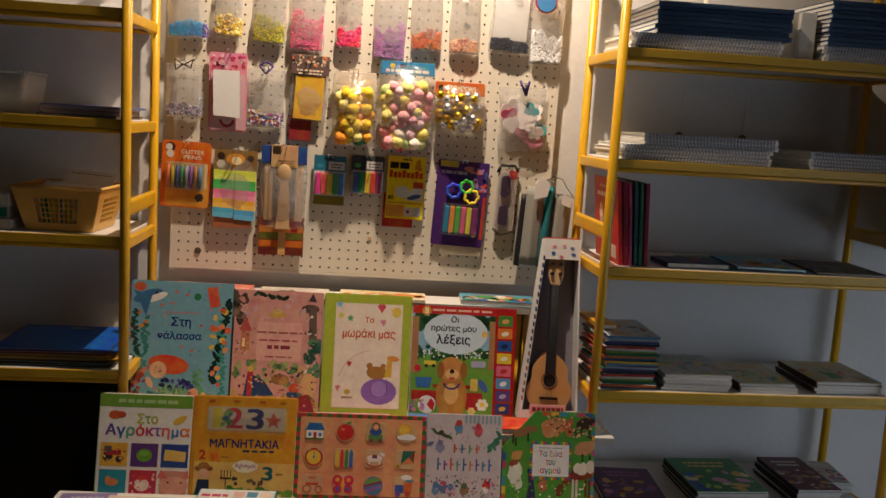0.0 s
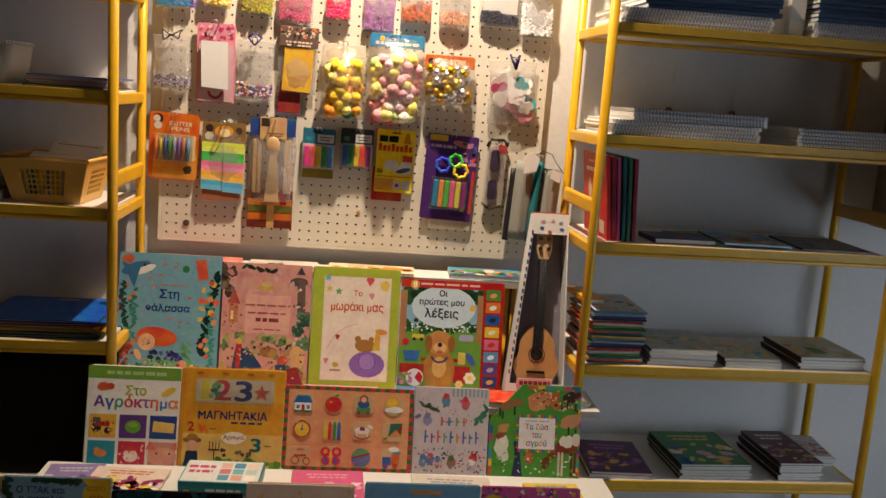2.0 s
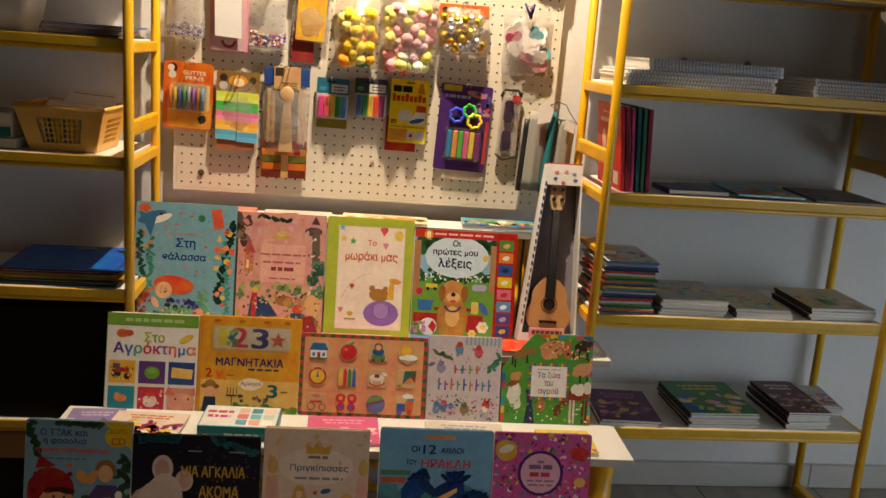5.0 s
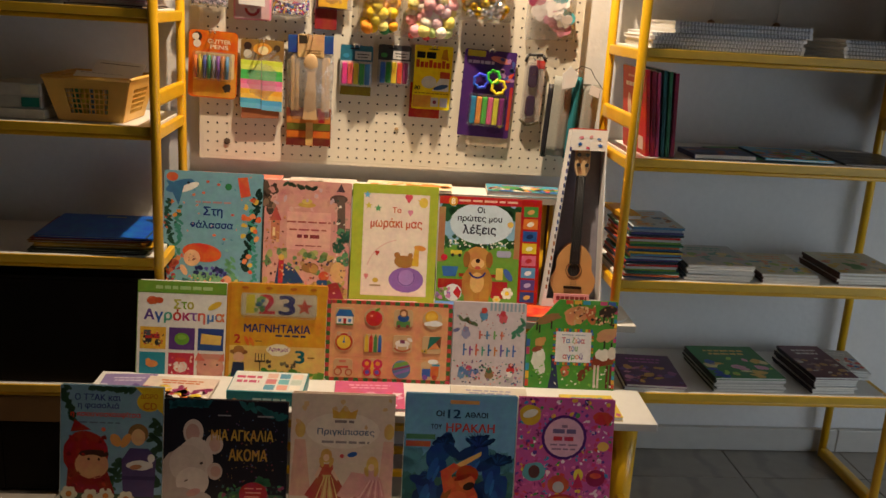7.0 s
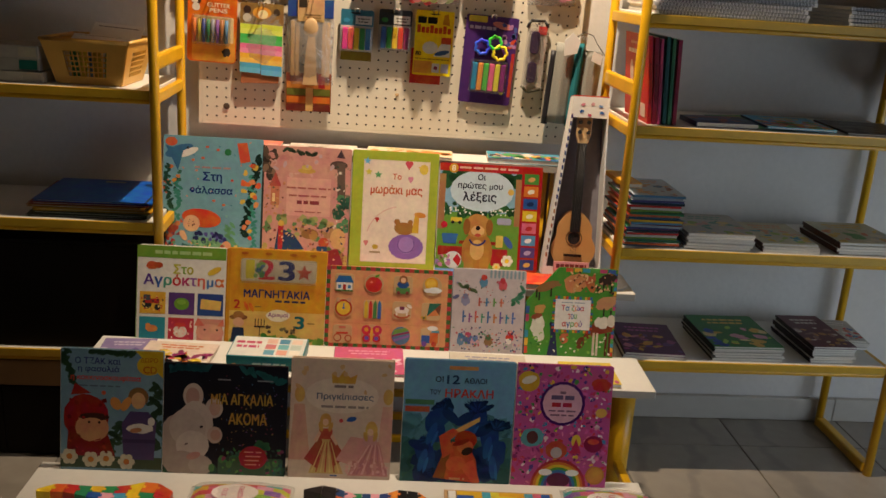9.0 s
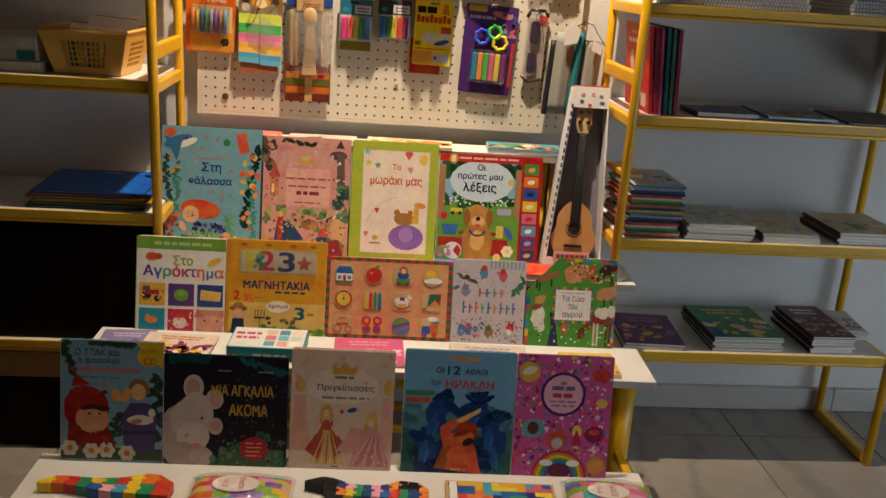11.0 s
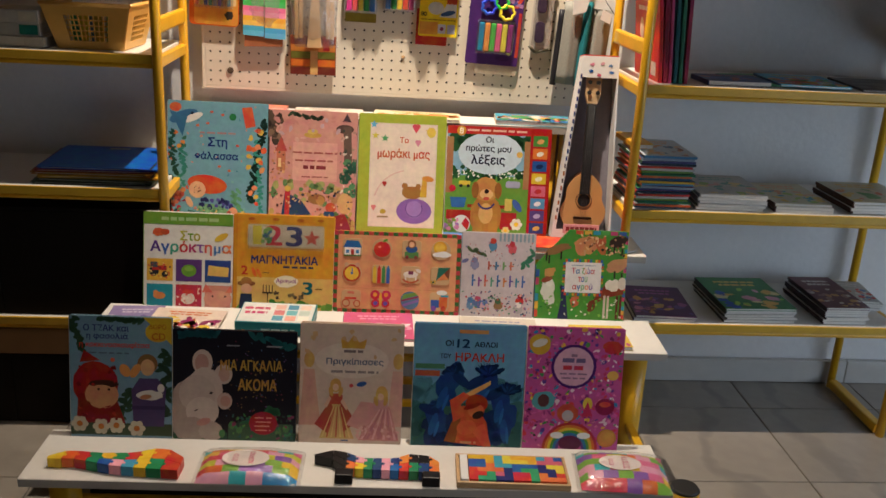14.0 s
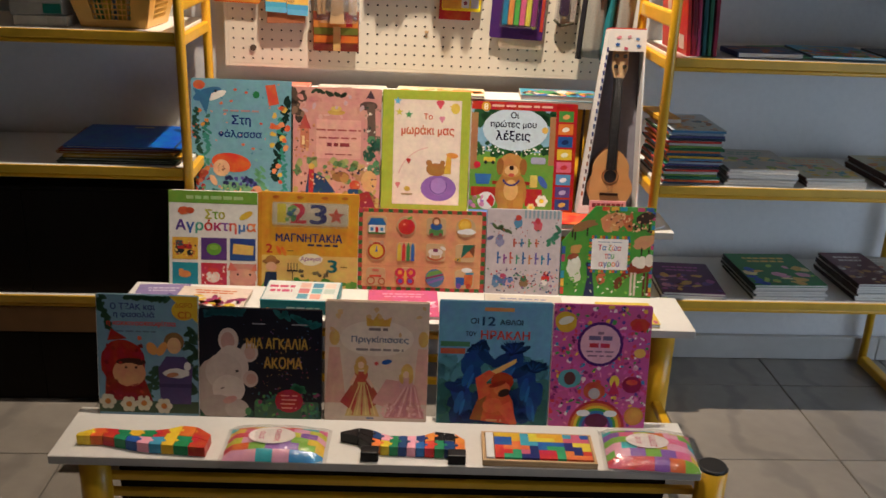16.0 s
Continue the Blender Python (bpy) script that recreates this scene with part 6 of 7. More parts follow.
p.done("print", o, pose(-0.0715, -0.0016, 0))
for x, z, r, c in ((-0.022, 0.152, 0.018, "3a60e0"), (0.012, 0.166, 0.016, "4cd040"), (0.028, 0.140, 0.018, "f0dc38")):
    part("ring_cutter", scalloped(x, -0.012, z, r, 0.0042), ink(c), o)
for i, c in enumerate(("2c90b8", "f09a4a", "5ac050", "e86a98", "e4dc4a", "8a2c78")):
    part("clay_stick", box(-0.042 + i * 0.0155, -0.028 + i * 0.0155, -0.014, -0.002, 0.036, 0.110, 0.003), ink(c), o)
blister(o, -0.048, 0.054, 0.030, 0.118, 0.017)
part("rear_pack", prism(rounded(-0.044, 0.072, -0.025, 0.20, 0.004), 0.002, 0.006), ink("c8b8a0"), o, "pale pack behind")
o = hang("knife_pack", 0.880, 0.998, "narrow blister pack of two dark craft tools", "craft supplies", 0.012, turn=2)
part("card", prism(rounded(-0.028, 0.028, 0, 0.175, 0.010), -0.0015, 0), ink("c8c0b4"), o)
part("dark_rim", wire([(-0.029, -0.001, 0.165), (-0.022, -0.001, 0.185), (0.018, -0.001, 0.186), (0.028, -0.001, 0.170)], 0.004, 8), BLACK, o)
for z, hh in ((0.098, 0.060), (0.020, 0.056)):
    part("tool_handle", prism(rounded(-0.017, 0.008, z, z + hh, 0.010), -0.011, -0.002, 0.002), ink("3a2444"), o)
part("red_label", box(0.002, 0.026, -0.003, -0.0016, 0.150, 0.172), ink("b83a34"), o)
part("lower_edge", wire([(-0.028, -0.002, 0.010), (-0.010, -0.004, -0.006), (0.026, -0.002, 0.004)], 0.004, 8), surface("olive_film", "4a4634", 0.3), o)
blister(o, -0.024, 0.024, 0.012, 0.165, 0.014)
hook(o, 0.168)
GREYCLOTH = surface("grey_cloth", "94948c", 0.9, grain=220, vary=0.16, stain=9, stains=0.14, bump=0.002)
TEAL = surface("teal_cloth", "14707a", 0.85, grain=220, vary=0.14, stain=9, stains=0.12)
o = hang("apron_pack", 0.992, 0.901, "grey and teal rolled cloth packs with white tags", "craft supplies", 0.016, turn=3)


def cloth(x0, x1, z0, z1, deep, seed, lean=0.0):
    """A hanging soft pack with folds down its length."""
    bm = bmesh.new()
    rows = []
    for j in range(9):
        v = j / 8
        rows.append([bm.verts.new((x0 + (x1 - x0) * i / 12 + lean * v, -deep * (0.45 + 0.55 * math.sin(math.pi * i / 12)) - 0.0012 * math.sin(i * 1.3 + seed + 1.5 * v), z0 + (z1 - z0) * v)) for i in range(13)])
    for j in range(8):
        for i in range(12):
            bm.faces.new((rows[j][i], rows[j][i + 1], rows[j + 1][i + 1], rows[j + 1][i])).smooth = True
    r = bmesh.ops.extrude_face_region(bm, geom=bm.faces[:])
    bmesh.ops.translate(bm, verts=[q for q in r["geom"] if isinstance(q, bmesh.types.BMVert)], vec=(0, 0.006, 0))
    return bm


part("grey_pack", cloth(-0.064, -0.006, 0.010, 0.228, 0.022, 1), GREYCLOTH, o, "grey folded cloth")
part("dark_edge", cloth(-0.076, -0.060, 0.004, 0.205, 0.014, 5), ink("26262c"), o, "black folded edge")
part("teal_pack", cloth(-0.012, 0.012, 0.006, 0.232, 0.030, 2), TEAL, o, "teal rolled cloth")
part("grey_pack", cloth(0.012, 0.066, 0.050, 0.215, 0.024, 3), GREYCLOTH, o, "grey folded cloth")
part("white_tag", prism([(-0.046, 0.195), (-0.012, 0.205), (-0.006, 0.240), (-0.030, 0.258), (-0.050, 0.236)], -0.036, -0.034), WHITE, o)
part("white_tag", prism([(0.030, 0.190), (0.058, 0.180), (0.060, 0.206), (0.034, 0.216)], -0.034, -0.032), WHITE, o)
part("cord", wire([(-0.02, -0.03, 0.245), (0.0, -0.034, 0.262), (0.026, -0.034, 0.256), (0.040, -0.03, 0.236), (0.070, -0.02, 0.205)], 0.0012, 6), BLACK, o)
hook(o, 0.240)

# ---- things on the shelf units ----
NAVY_COVER = surface("navy_cover", "34567c", 0.45, grain=60, vary=0.12)
COIL = surface("black_coil", (0.03, 0.04, 0.07), 0.35)
GREYEDGE = surface("punched_edge", (0.74, 0.75, 0.77), 0.6, grain=300, vary=0.3)


def coil_mesh(length):
    """The row of wire rings along a notebook's edge, as one mesh."""
    v, f, n = [], [], int(length / 0.0085)
    for k in range(n):
        x = (k + 0.5) * length / n
        for dx in (-0.0014, 0.0014):
            c = len(v)
            for i in range(8):
                t = 2 * math.pi * i / 8
                for side in (-0.0006, 0.0006):
                    v.append((x + dx + side, -0.0015 + 0.0042 * math.cos(t), 0.0042 * math.sin(t)))
            for i in range(8):
                j = (i + 1) % 8
                f.append((c + 2 * i, c + 2 * j, c + 2 * j + 1, c + 2 * i + 1))
    mesh = bpy.data.meshes.new("coil")
    mesh.from_pydata(v, [], f)
    mesh.materials.append(COIL)
    mesh.update()
    return mesh


def notebook(w, d, h, cover, label):
    ob = thing("spiral_notebook", label, "notebook", group="spiral notebooks in piles")
    part("cover", box(0.0, w, 0.004, d, h - 0.0012, h, 0.0004), cover, ob)
    part("back_cover", box(0.0, w, 0.004, d, 0.0, 0.0012, 0.0004), cover, ob)
    part("page_block", box(0.002, w - 0.002, 0.006, d - 0.002, 0.0013, h - 0.0013), PAPER, ob, "white page block")
    part("binding_edge", box(0.002, w - 0.002, 0.0028, 0.0058, 0.0008, h - 0.0008), NAVY_COVER if cover is NAVY_COVER else GREYEDGE, ob, "dark punched binding edge")
    c = link("coil", coil_mesh(w - 0.02), ob, "dark wire coil binding")
    c.location = (0.01, 0.004, h / 2)
    return ob


def pile(first, n, x, y, z, h, seed, shift=0.004):
    rng = random.Random(seed)
    for i in range(n):
        m = pose(x + rng.uniform(-shift, shift), y + rng.uniform(-shift, shift), z + i * h, 0, 0, rng.uniform(-0.8, 0.8))
        if i == 0:
            first.matrix_world = m
        else:
            copy_thing(first, m)


S1, S2, S3, S4, S5 = SHELF_Z
L1, L2, L3, L4, L5 = LEFT_Z
dark_label, white_label = "spiral notebook with navy cover lying in a pile", "white spiral notebook lying in a pile"
pile(notebook(0.385, 0.235, 0.0095, WHITE, white_label), 4, 1.114, -0.300, S1 + 0.001, 0.0100, 1)
pile(notebook(0.345, 0.235, 0.0105, NAVY_COVER, dark_label), 7, 1.172, -0.298, S1 + 0.0415, 0.0110, 2)
pile(notebook(0.250, 0.235, 0.0095, WHITE, white_label), 4, 1.605, -0.300, S1 + 0.001, 0.0100, 3)
pile(notebook(0.240, 0.230, 0.0105, NAVY_COVER, dark_label), 10, 1.612, -0.298, S1 + 0.0415, 0.0110, 4)
pile(notebook(0.390, 0.235, 0.0090, WHITE, white_label), 4, 1.112, -0.300, S2 + 0.001, 0.0096, 5)
pile(notebook(0.350, 0.235, 0.0090, WHITE, white_label), 3, 1.168, -0.296, S2 + 0.0394, 0.0096, 6)
pile(notebook(0.260, 0.230, 0.0085, WHITE, white_label), 5, 1.604, -0.295, S2 + 0.001, 0.0092, 7)
o = thing("paper_block", "tall pale block of paper standing on the shelf", "paper", pose(1.555, -0.26, S1 + 0.001, 0, 0, -6))
part("sheet_pad", box(0, 0.040, 0, 0.20, 0, 0.120, 0.002), PAPER, o)
part("wrapper", box(-0.001, 0.041, 0.02, 0.15, -0.0005, 0.1215, 0.001), ink("b8b4a8"), o)


def flat_book(x, y, z, w, d, h, cover, label, turn=0.0, spine="3a2c24", art=(), seed=1, name="flat_book", category="book", spots=24, sag=0.0, front=""):
    """A book or booklet lying on its back, spine to the left."""
    ob = thing(name, label, category, pose(x, y, z, sag, 0, turn))
    part("cover", box(0, w, 0, d, h - 0.0012 if h > 0.0065 else h - 0.0022, h, 0.0004), ink(cover), ob)
    part("back_cover", box(0, w, 0, d, 0, 0.0010, 0.0003), ink(cover), ob)
    part("page_block", box(0.0025, w - 0.0015, 0.0015, d - 0.0015, 0.0011, h - 0.0023), PAPER, ob, "white page block")
    part("spine", box(-0.0008, 0.0018, 0, d, 0.0002, h - 0.0002, 0.0003), ink(spine), ob)
    if front:
        part("front_spine", box(0.0005, w - 0.0005, -0.0012, 0.0012, 0.0002, h - 0.0002, 0.0004), ink(front), ob)
    if art:
        a_ = Art(w, d, seed)
        a_.scatter(spots, 0.05, 0.05, 0.95, 0.6, 0.03, 0.11, art, wob=0.25)
        a_.done("cover_print", ob, Matrix.Translation((0, 0, h)) @ pose(0, 0, 0, -90, 0, 0))
        b_ = Art(w, d, seed)
        b_.bars(0.5, 0.84, 0.6, art[0], 2, gap=0.10, tall=0.05)
        b_.done("title_print", ob, Matrix.Translation((0, 0, h)) @ pose(0, 0, 0, -90, 0, 0))
    return ob


def stack(n, x, y, z, w, d, h, covers, label, seed, turn=0.0, spines=("2c1c18",), art=(), jit=0.004, lean=0.0, name="flat_book"):
    rng = random.Random(seed)
    for i in range(n):
        flat_book(x + rng.uniform(-jit, jit) + lean * i, y + rng.uniform(-jit, jit), z + i * (h + 0.0004), w, d, h, covers[i % len(covers)] if i == n - 1 else "cfccc6", label, turn + rng.uniform(-1.2, 1.2),
                  spines[i % len(spines)], art if i == n - 1 else (), seed, name)


# third shelf: magazines on end and booklets lying flat
for i, (c, s, t) in enumerate((("c02820", "8a1a1a", 0.010), ("8a1c30", "6a1428", 0.011), ("b8406a", "a0305a", 0.008), ("1c5a5c", "184a4c", 0.009), ("2c6a4a", "245a40", 0.009), ("8a1c3a", "7a1834", 0.010))):
    o = thing("magazine", ("red" if i == 0 else "dark") + " covered magazine standing on end on the shelf", "magazine", pose(1.135 + i * 0.0128, -0.285, S3 + 0.001, 0, -6.0 + 0.6 * i, 0), "magazines standing on end")
    part("cover", box(0, t, 0, 0.175 if i else 0.215, 0, 0.215 - 0.003 * (i % 3), 0.0008), ink(c), o)
    part("page_block", box(0.0012, t - 0.0012, 0.001, (0.175 if i else 0.215) + 0.0008, 0.001, 0.2155 - 0.003 * (i % 3)), PAPER, o, "white page block")
    part("spine_print", box(t * 0.3, t * 0.7, -0.0006, 0.0002, 0.05, 0.15), ink(s), o)
    if i == 0:
        p = Art(0.213, 0.213, 4)
        p.bars(0.5, 0.90, 0.5, "d89a8a", 1, tall=0.03)
        p.bars(0.5, 0.80, 0.7, "e8d8cc", 1, tall=0.05)
        p.disc(0.30, 0.55, 0.08, "e0c8b8", 0.14)
        p.disc(0.62, 0.50, 0.07, "d8a848", 0.16)
        p.rect(0.70, 0.06, 0.90, 0.22, "d8c8c0")
        p.done("cover_print", o, Matrix.Translation((0, 0.214, 0)) @ pose(0, 0, 0, 0, 0, -90))
flat_book(1.262, -0.285, S3 + 0.001, 0.165, 0.12, 0.013, "24386a", "blue pencil pack lying on the shelf", 2, "24386a", ["a8502c", "3a5a9a"], 3, "pencil_pack", "pencils")
flat_book(1.400, -0.270, S3 + 0.001, 0.150, 0.20, 0.004, "4a9a5a", "green booklet with bent cover lying flat", 12, "2c5a3a", ["c8a03a", "3a68a8", "b84a34"], 5)
flat_book(1.445, -0.288, S3 + 0.006, 0.180, 0.20, 0.006, "58b8e0", "bright coloured booklet lying on the shelf", -3, "2c4a6a", ["e0c03a", "5ab05a", "d85a7a", "f0e8d0", "e8803a"], 6, spots=60)
flat_book(1.660, -0.285, S3 + 0.001, 0.190, 0.22, 0.006, "5a5a5a", "thin grey booklet lying on the shelf", -4, "1c1414", ["8a8a88"], 7)

# fourth shelf: a pile of readers and open piles beside it
rng = random.Random(8)
cols = ["a8b4bc", "c8ccd0", "4a88b8", "d0d4d4", "2c4468", "b8c4cc", "c84a38", "3a8a5a", "a82a2a", "6a9a3c", "2c3c6c", "e0b038", "b8442c", "2c6a3c", "d07a2c"]
for i in range(21):
    flat_book(1.116 + rng.uniform(-0.006, 0.006), -0.298 + rng.uniform(-0.006, 0.006), S4 + 0.001 + i * 0.0066, 0.140 + rng.uniform(-0.004, 0.004), 0.205, 0.0063, cols[i % 15],
              "thin paperback reader in a tall pile", rng.uniform(-2.5, 2.5), ["2c2c34", "a82c24", "24506a", "3a6a4a", "c86a2c"][i % 5], ["c89a6a", "8a5a4a", "4a7a9a", "d8b080"] if i == 20 else (), i, "paperback_reader", front=["24506a", "8a96a0", "a82c24", "2c6a4a", "c8a030", "3a3a6a", "b0b4b0", "b85a2c", "4a7a9a", "20303c", "6a8a3a"][(i * 7) % 11])
flat_book(1.112, -0.235, S4 + 0.141, 0.050, 0.16, 0.012, "d8a020", "small yellow booklet on top of the pile", 4, "c89018")
stack(5, 1.275, -0.298, S4 + 0.001, 0.180, 0.21, 0.0085, ["b8b4ac", "a8a49c"], "pale workbook in a low pile", 21, -2, ("6a6a68",), ["6a9a8a", "d09a90", "8aa850", "d8c080"], 0.006)
stack(3, 1.478, -0.296, S4 + 0.001, 0.155, 0.21, 0.0080, ["c8c0a0"], "pale workbook with brown spine in a low pile", 22, -1, ("4a2c1c",), ["d89a6a", "3a98a8", "a0b850", "d8b84a"], 0.005)
stack(4, 1.690, -0.297, S4 + 0.001, 0.185, 0.21, 0.0085, ["c0b898"], "pale workbook with brown spine in a low pile", 23, 1, ("4a2c1c",), ["d0a838", "d0704a", "5a9a50", "d8c8a0"], 0.005)

# fifth shelf
stack(2, 1.150, -0.296, S5 + 0.001, 0.165, 0.22, 0.008, ["5a2a58"], "purple workbook lying in a low pile", 31, -3, ("3a2040",), ["a85a98", "d08aa8", "d8a85a", "6a4a8a"], 0.004)
stack(6, 1.398, -0.297, S5 + 0.001, 0.200, 0.235, 0.0066, ["2c7a3c"], "green workbook lying in a pile", 32, 1, ("101c14",), ["e0b860", "2c58b8", "e0a0b8", "a0c850", "e8d8a0"], 0.005)
stack(7, 1.672, -0.300, S5 + 0.001, 0.125, 0.235, 0.0070, ["5a2430"], "maroon workbook lying in a pile", 33, 1, ("240c10",), ["c8c0b8", "b88a50", "8a6a68"], 0.005)

stack(4, 1.800, -0.190, S5 + 0.001, 0.090, 0.16, 0.0070, ["3a8a98", "b8b4ac"], "thin teal and white booklets in a fanned pile", 34, -6, ("1c4a58", "8a2a24"), ["d8d4cc", "c84a3a", "3a6a98"], 0.006)

# left unit, upper shelf
def tub(m, w0, d0, w1, d1, h):
    """An open tapered plastic tub with a rolled rim and a wavy lip."""
    ob = thing("plastic_tub", "cloudy white open plastic tub on the shelf", "tub", m)
    bm, rings = bmesh.new(), []
    for w, d, z in ((w0, d0, 0.0), (w0 + 0.4 * (w1 - w0), d0 + 0.4 * (d1 - d0), 0.4 * h), (w1, d1, h), (w1 - 0.006, d1 - 0.006, h), (w0 - 0.006, d0 - 0.006, 0.004)):
        rings.append([bm.verts.new((x, y, z)) for x, y in rounded(-w / 2, w / 2, -d / 2, d / 2, 0.018, 4)])
    for lo, hi in zip(rings, rings[1:]):
        for i in range(len(lo)):
            k = (i + 1) % len(lo)
            bm.faces.new((lo[i], lo[k], hi[k], hi[i])).smooth = True
    bm.faces.new(rings[0])
    bm.faces.new(rings[-1])
    part("body", bm, CLOUDY, ob)
    corners = rounded(-w1 / 2, w1 / 2, -d1 / 2, d1 / 2, 0.018, 4)
    part("rim", wire([(x, y, h + 0.002) for x, y in corners + corners[:1]], 0.004, 8), CLOUDY, ob, "rolled plastic rim")
    return ob


tub(pose(-0.395, -0.175, L2 + 0.001, 0, 0, 3), 0.155, 0.16, 0.180, 0.185, 0.092)
rng = random.Random(41)
for i in range(5):
    flat_book(-0.262 + rng.uniform(-0.012, 0.004), -0.292 + rng.uniform(-0.006, 0.006), L2 + 0.001 + i * 0.0056, 0.180, 0.21, 0.0050, ["3a2c34", "d8c8b8", "b88a90", "e0d4cc", "5a6ab0"][i], "glossy magazine lying in a low pile", rng.uniform(-5, 5), "3a3034", ["c85a5a", "3a4a8a", "d8c8b8", "6a4a6a"] if i == 4 else (), i, "glossy_magazine", "magazine")


def basket(m):
    """A tapered plastic basket with slotted sides."""
    ob = thing("plastic_basket", "yellow plastic basket with slotted sides, full of paper", "basket", m)
    w0, w1, d0, d1, h = 0.152, 0.204, 0.155, 0.200, 0.104

    def wall(a, b, c, d, name):
        """A wall with a lattice window, one moulded piece, between its lower corners a, b and upper corners d, c."""
        a, b, c, d = (Vector(q) for q in (a, b, c, d))
        us, vs, windows = [0.0, 0.22], [0.0, 0.17], set()
        for k in range(9):
            us += [0.22 + 0.062 * (k + 0.80), 0.22 + 0.062 * (k + 1)]
        for k in range(5):
            vs += [0.17 + 0.122 * (k + 0.80), 0.17 + 0.122 * (k + 1)]
        us, vs = us + [1.0], vs + [1.0]
        windows = {(1 + 2 * p_, 1 + 2 * q_) for p_ in range(9) for q_ in range(5)}
        bm = bmesh.new()
        grid_ = [[bm.verts.new((a.lerp(b, u)).lerp(d.lerp(c, u), v)) for v in vs] for u in us]
        for p_ in range(len(us) - 1):
            for q_ in range(len(vs) - 1):
                if (p_, q_) not in windows:
                    bm.faces.new((grid_[p_][q_], grid_[p_ + 1][q_], grid_[p_ + 1][q_ + 1], grid_[p_][q_ + 1]))
        made = bmesh.ops.extrude_face_region(bm, geom=bm.faces[:])
        bmesh.ops.translate(bm, verts=[q for q in made["geom"] if isinstance(q, bmesh.types.BMVert)], vec=(b - a).cross(d - a).normalized() * 0.0022)
        part(name, bm, PLASTIC, ob)
    lo = [(-w0 / 2, -d0 / 2, 0.002), (w0 / 2, -d0 / 2, 0.002), (w0 / 2, d0 / 2, 0.002), (-w0 / 2, d0 / 2, 0.002)]
    hi = [(-w1 / 2, -d1 / 2, h), (w1 / 2, -d1 / 2, h), (w1 / 2, d1 / 2, h), (-w1 / 2, d1 / 2, h)]
    for i, n in enumerate(("front_wall", "side_wall", "rear_wall", "side_wall")):
        j = (i + 1) % 4
        wall(lo[i], lo[j], hi[j], hi[i], n)
    part("bottom", box(-w0 / 2, w0 / 2, -d0 / 2, d0 / 2, 0.0, 0.003), PLASTIC, ob)
    rim = bmesh.new()
    for i in range(4):
        tube(hi[i], hi[(i + 1) % 4], 0.0048, 10, rim)
    part("rim", rim, PLASTIC, ob)
    rng_ = random.Random(6)
    for i in range(9):
        q = part("paper_packet", box(-0.010, 0.010, -0.050, 0.050, 0, 0.088, 0.002), ink(("d8d4c8", "4a8a5a", "c8b83c", "d0cfc8", "6a8ab0", "b8a040", "e0ddd4", "5a9a68", "c8c4b8")[i]), ob)
        q.matrix_local = pose(-0.050 + i * 0.0125, rng_.uniform(-0.01, 0.006), 0.005, 0, rng_.uniform(-5, 5), rng_.uniform(-4, 4))
    return ob


basket(pose(-0.222, -0.190, L3 + 0.001, 0, 0, -4))
for i, (x, y, z, t, r) in enumerate(((-0.222, -0.195, L3 + 0.100, -10, 8), (-0.195, -0.150, L3 + 0.108, -34, -4))):
    o = thing("paper_slip", "white printed paper lying on the basket", "paper", pose(x, y, z, -t, 3, r), "papers on the basket")
    part("sheet", box(-0.062, 0.062, -0.045, 0.045, 0, 0.0012), WHITE, o)
    p = Art(0.124, 0.09, 3)
    p.bars(0.5, 0.86, 0.8, "3a3a3a", 1, tall=0.03)
    p.rect(0.86, 0.10, 0.92, 0.2, "2c2c2c")
    p.done("print", o, Matrix.Translation((-0.062, -0.045, 0.0012)) @ pose(0, 0, 0, -90, 0, 0))
for i, (x, z, w, h, c) in enumerate(((-0.455, L3 + 0.001, 0.125, 0.024, "c0bcb0"), (-0.460, L3 + 0.0255, 0.120, 0.030, "a8a498"), (-0.452, L3 + 0.056, 0.115, 0.030, "b8b4a8"))):
    o = thing("carton", "small white carton in a low pile", "box", pose(x, -0.275, z, 0, 0, (-3, 2, -4)[i]), "small cartons on the shelf")
    part("body", box(0, w, 0, 0.12, 0, h, 0.0012), ink(c), o)
    part("label", box(w - 0.045, w - 0.004, -0.0008, 0.0004, 0.004, h - 0.004), ink(("b0aca0", "1c6a5a", "c8c0a8")[i]), o)

# left unit, folders
for i, (c, dz) in enumerate((("1c2a1c", 0.0), ("20301c", 0.008), ("b89020", 0.016), ("a8781c", 0.024), ("8a2c1c", 0.031), ("1a5ab8", 0.038))):
    o = thing("elastic_folder", ("blue" if i == 5 else "dark") + " card folder with elastic in a pile", "folder", pose(-0.385 + 0.008 * (i % 3), -0.302 + 0.004 * (i % 2), L4 + 0.001 + dz, 0, 0, (2, -2, 1, -1, 2, 0)[i]), "card folders in a pile")
    part("flap", box(0, 0.285, 0, 0.235, 0.0046, 0.0060, 0.0006), ink(c), o)
    part("elastic", box(0.268, 0.273, -0.0004, 0.2354, 0.0061, 0.0068), BLACK, o)
    part("back", box(0.002, 0.283, 0.002, 0.233, 0.0, 0.0012), ink(c), o)
    part("paper_fill", box(0.010, 0.275, 0.008, 0.225, 0.0013, 0.0044), PAPER, o)
    if i == 5:
        part("label_tab", box(0.12, 0.17, 0.200, 0.212, 0.0064, 0.0074), ink("a8a89a"), o)

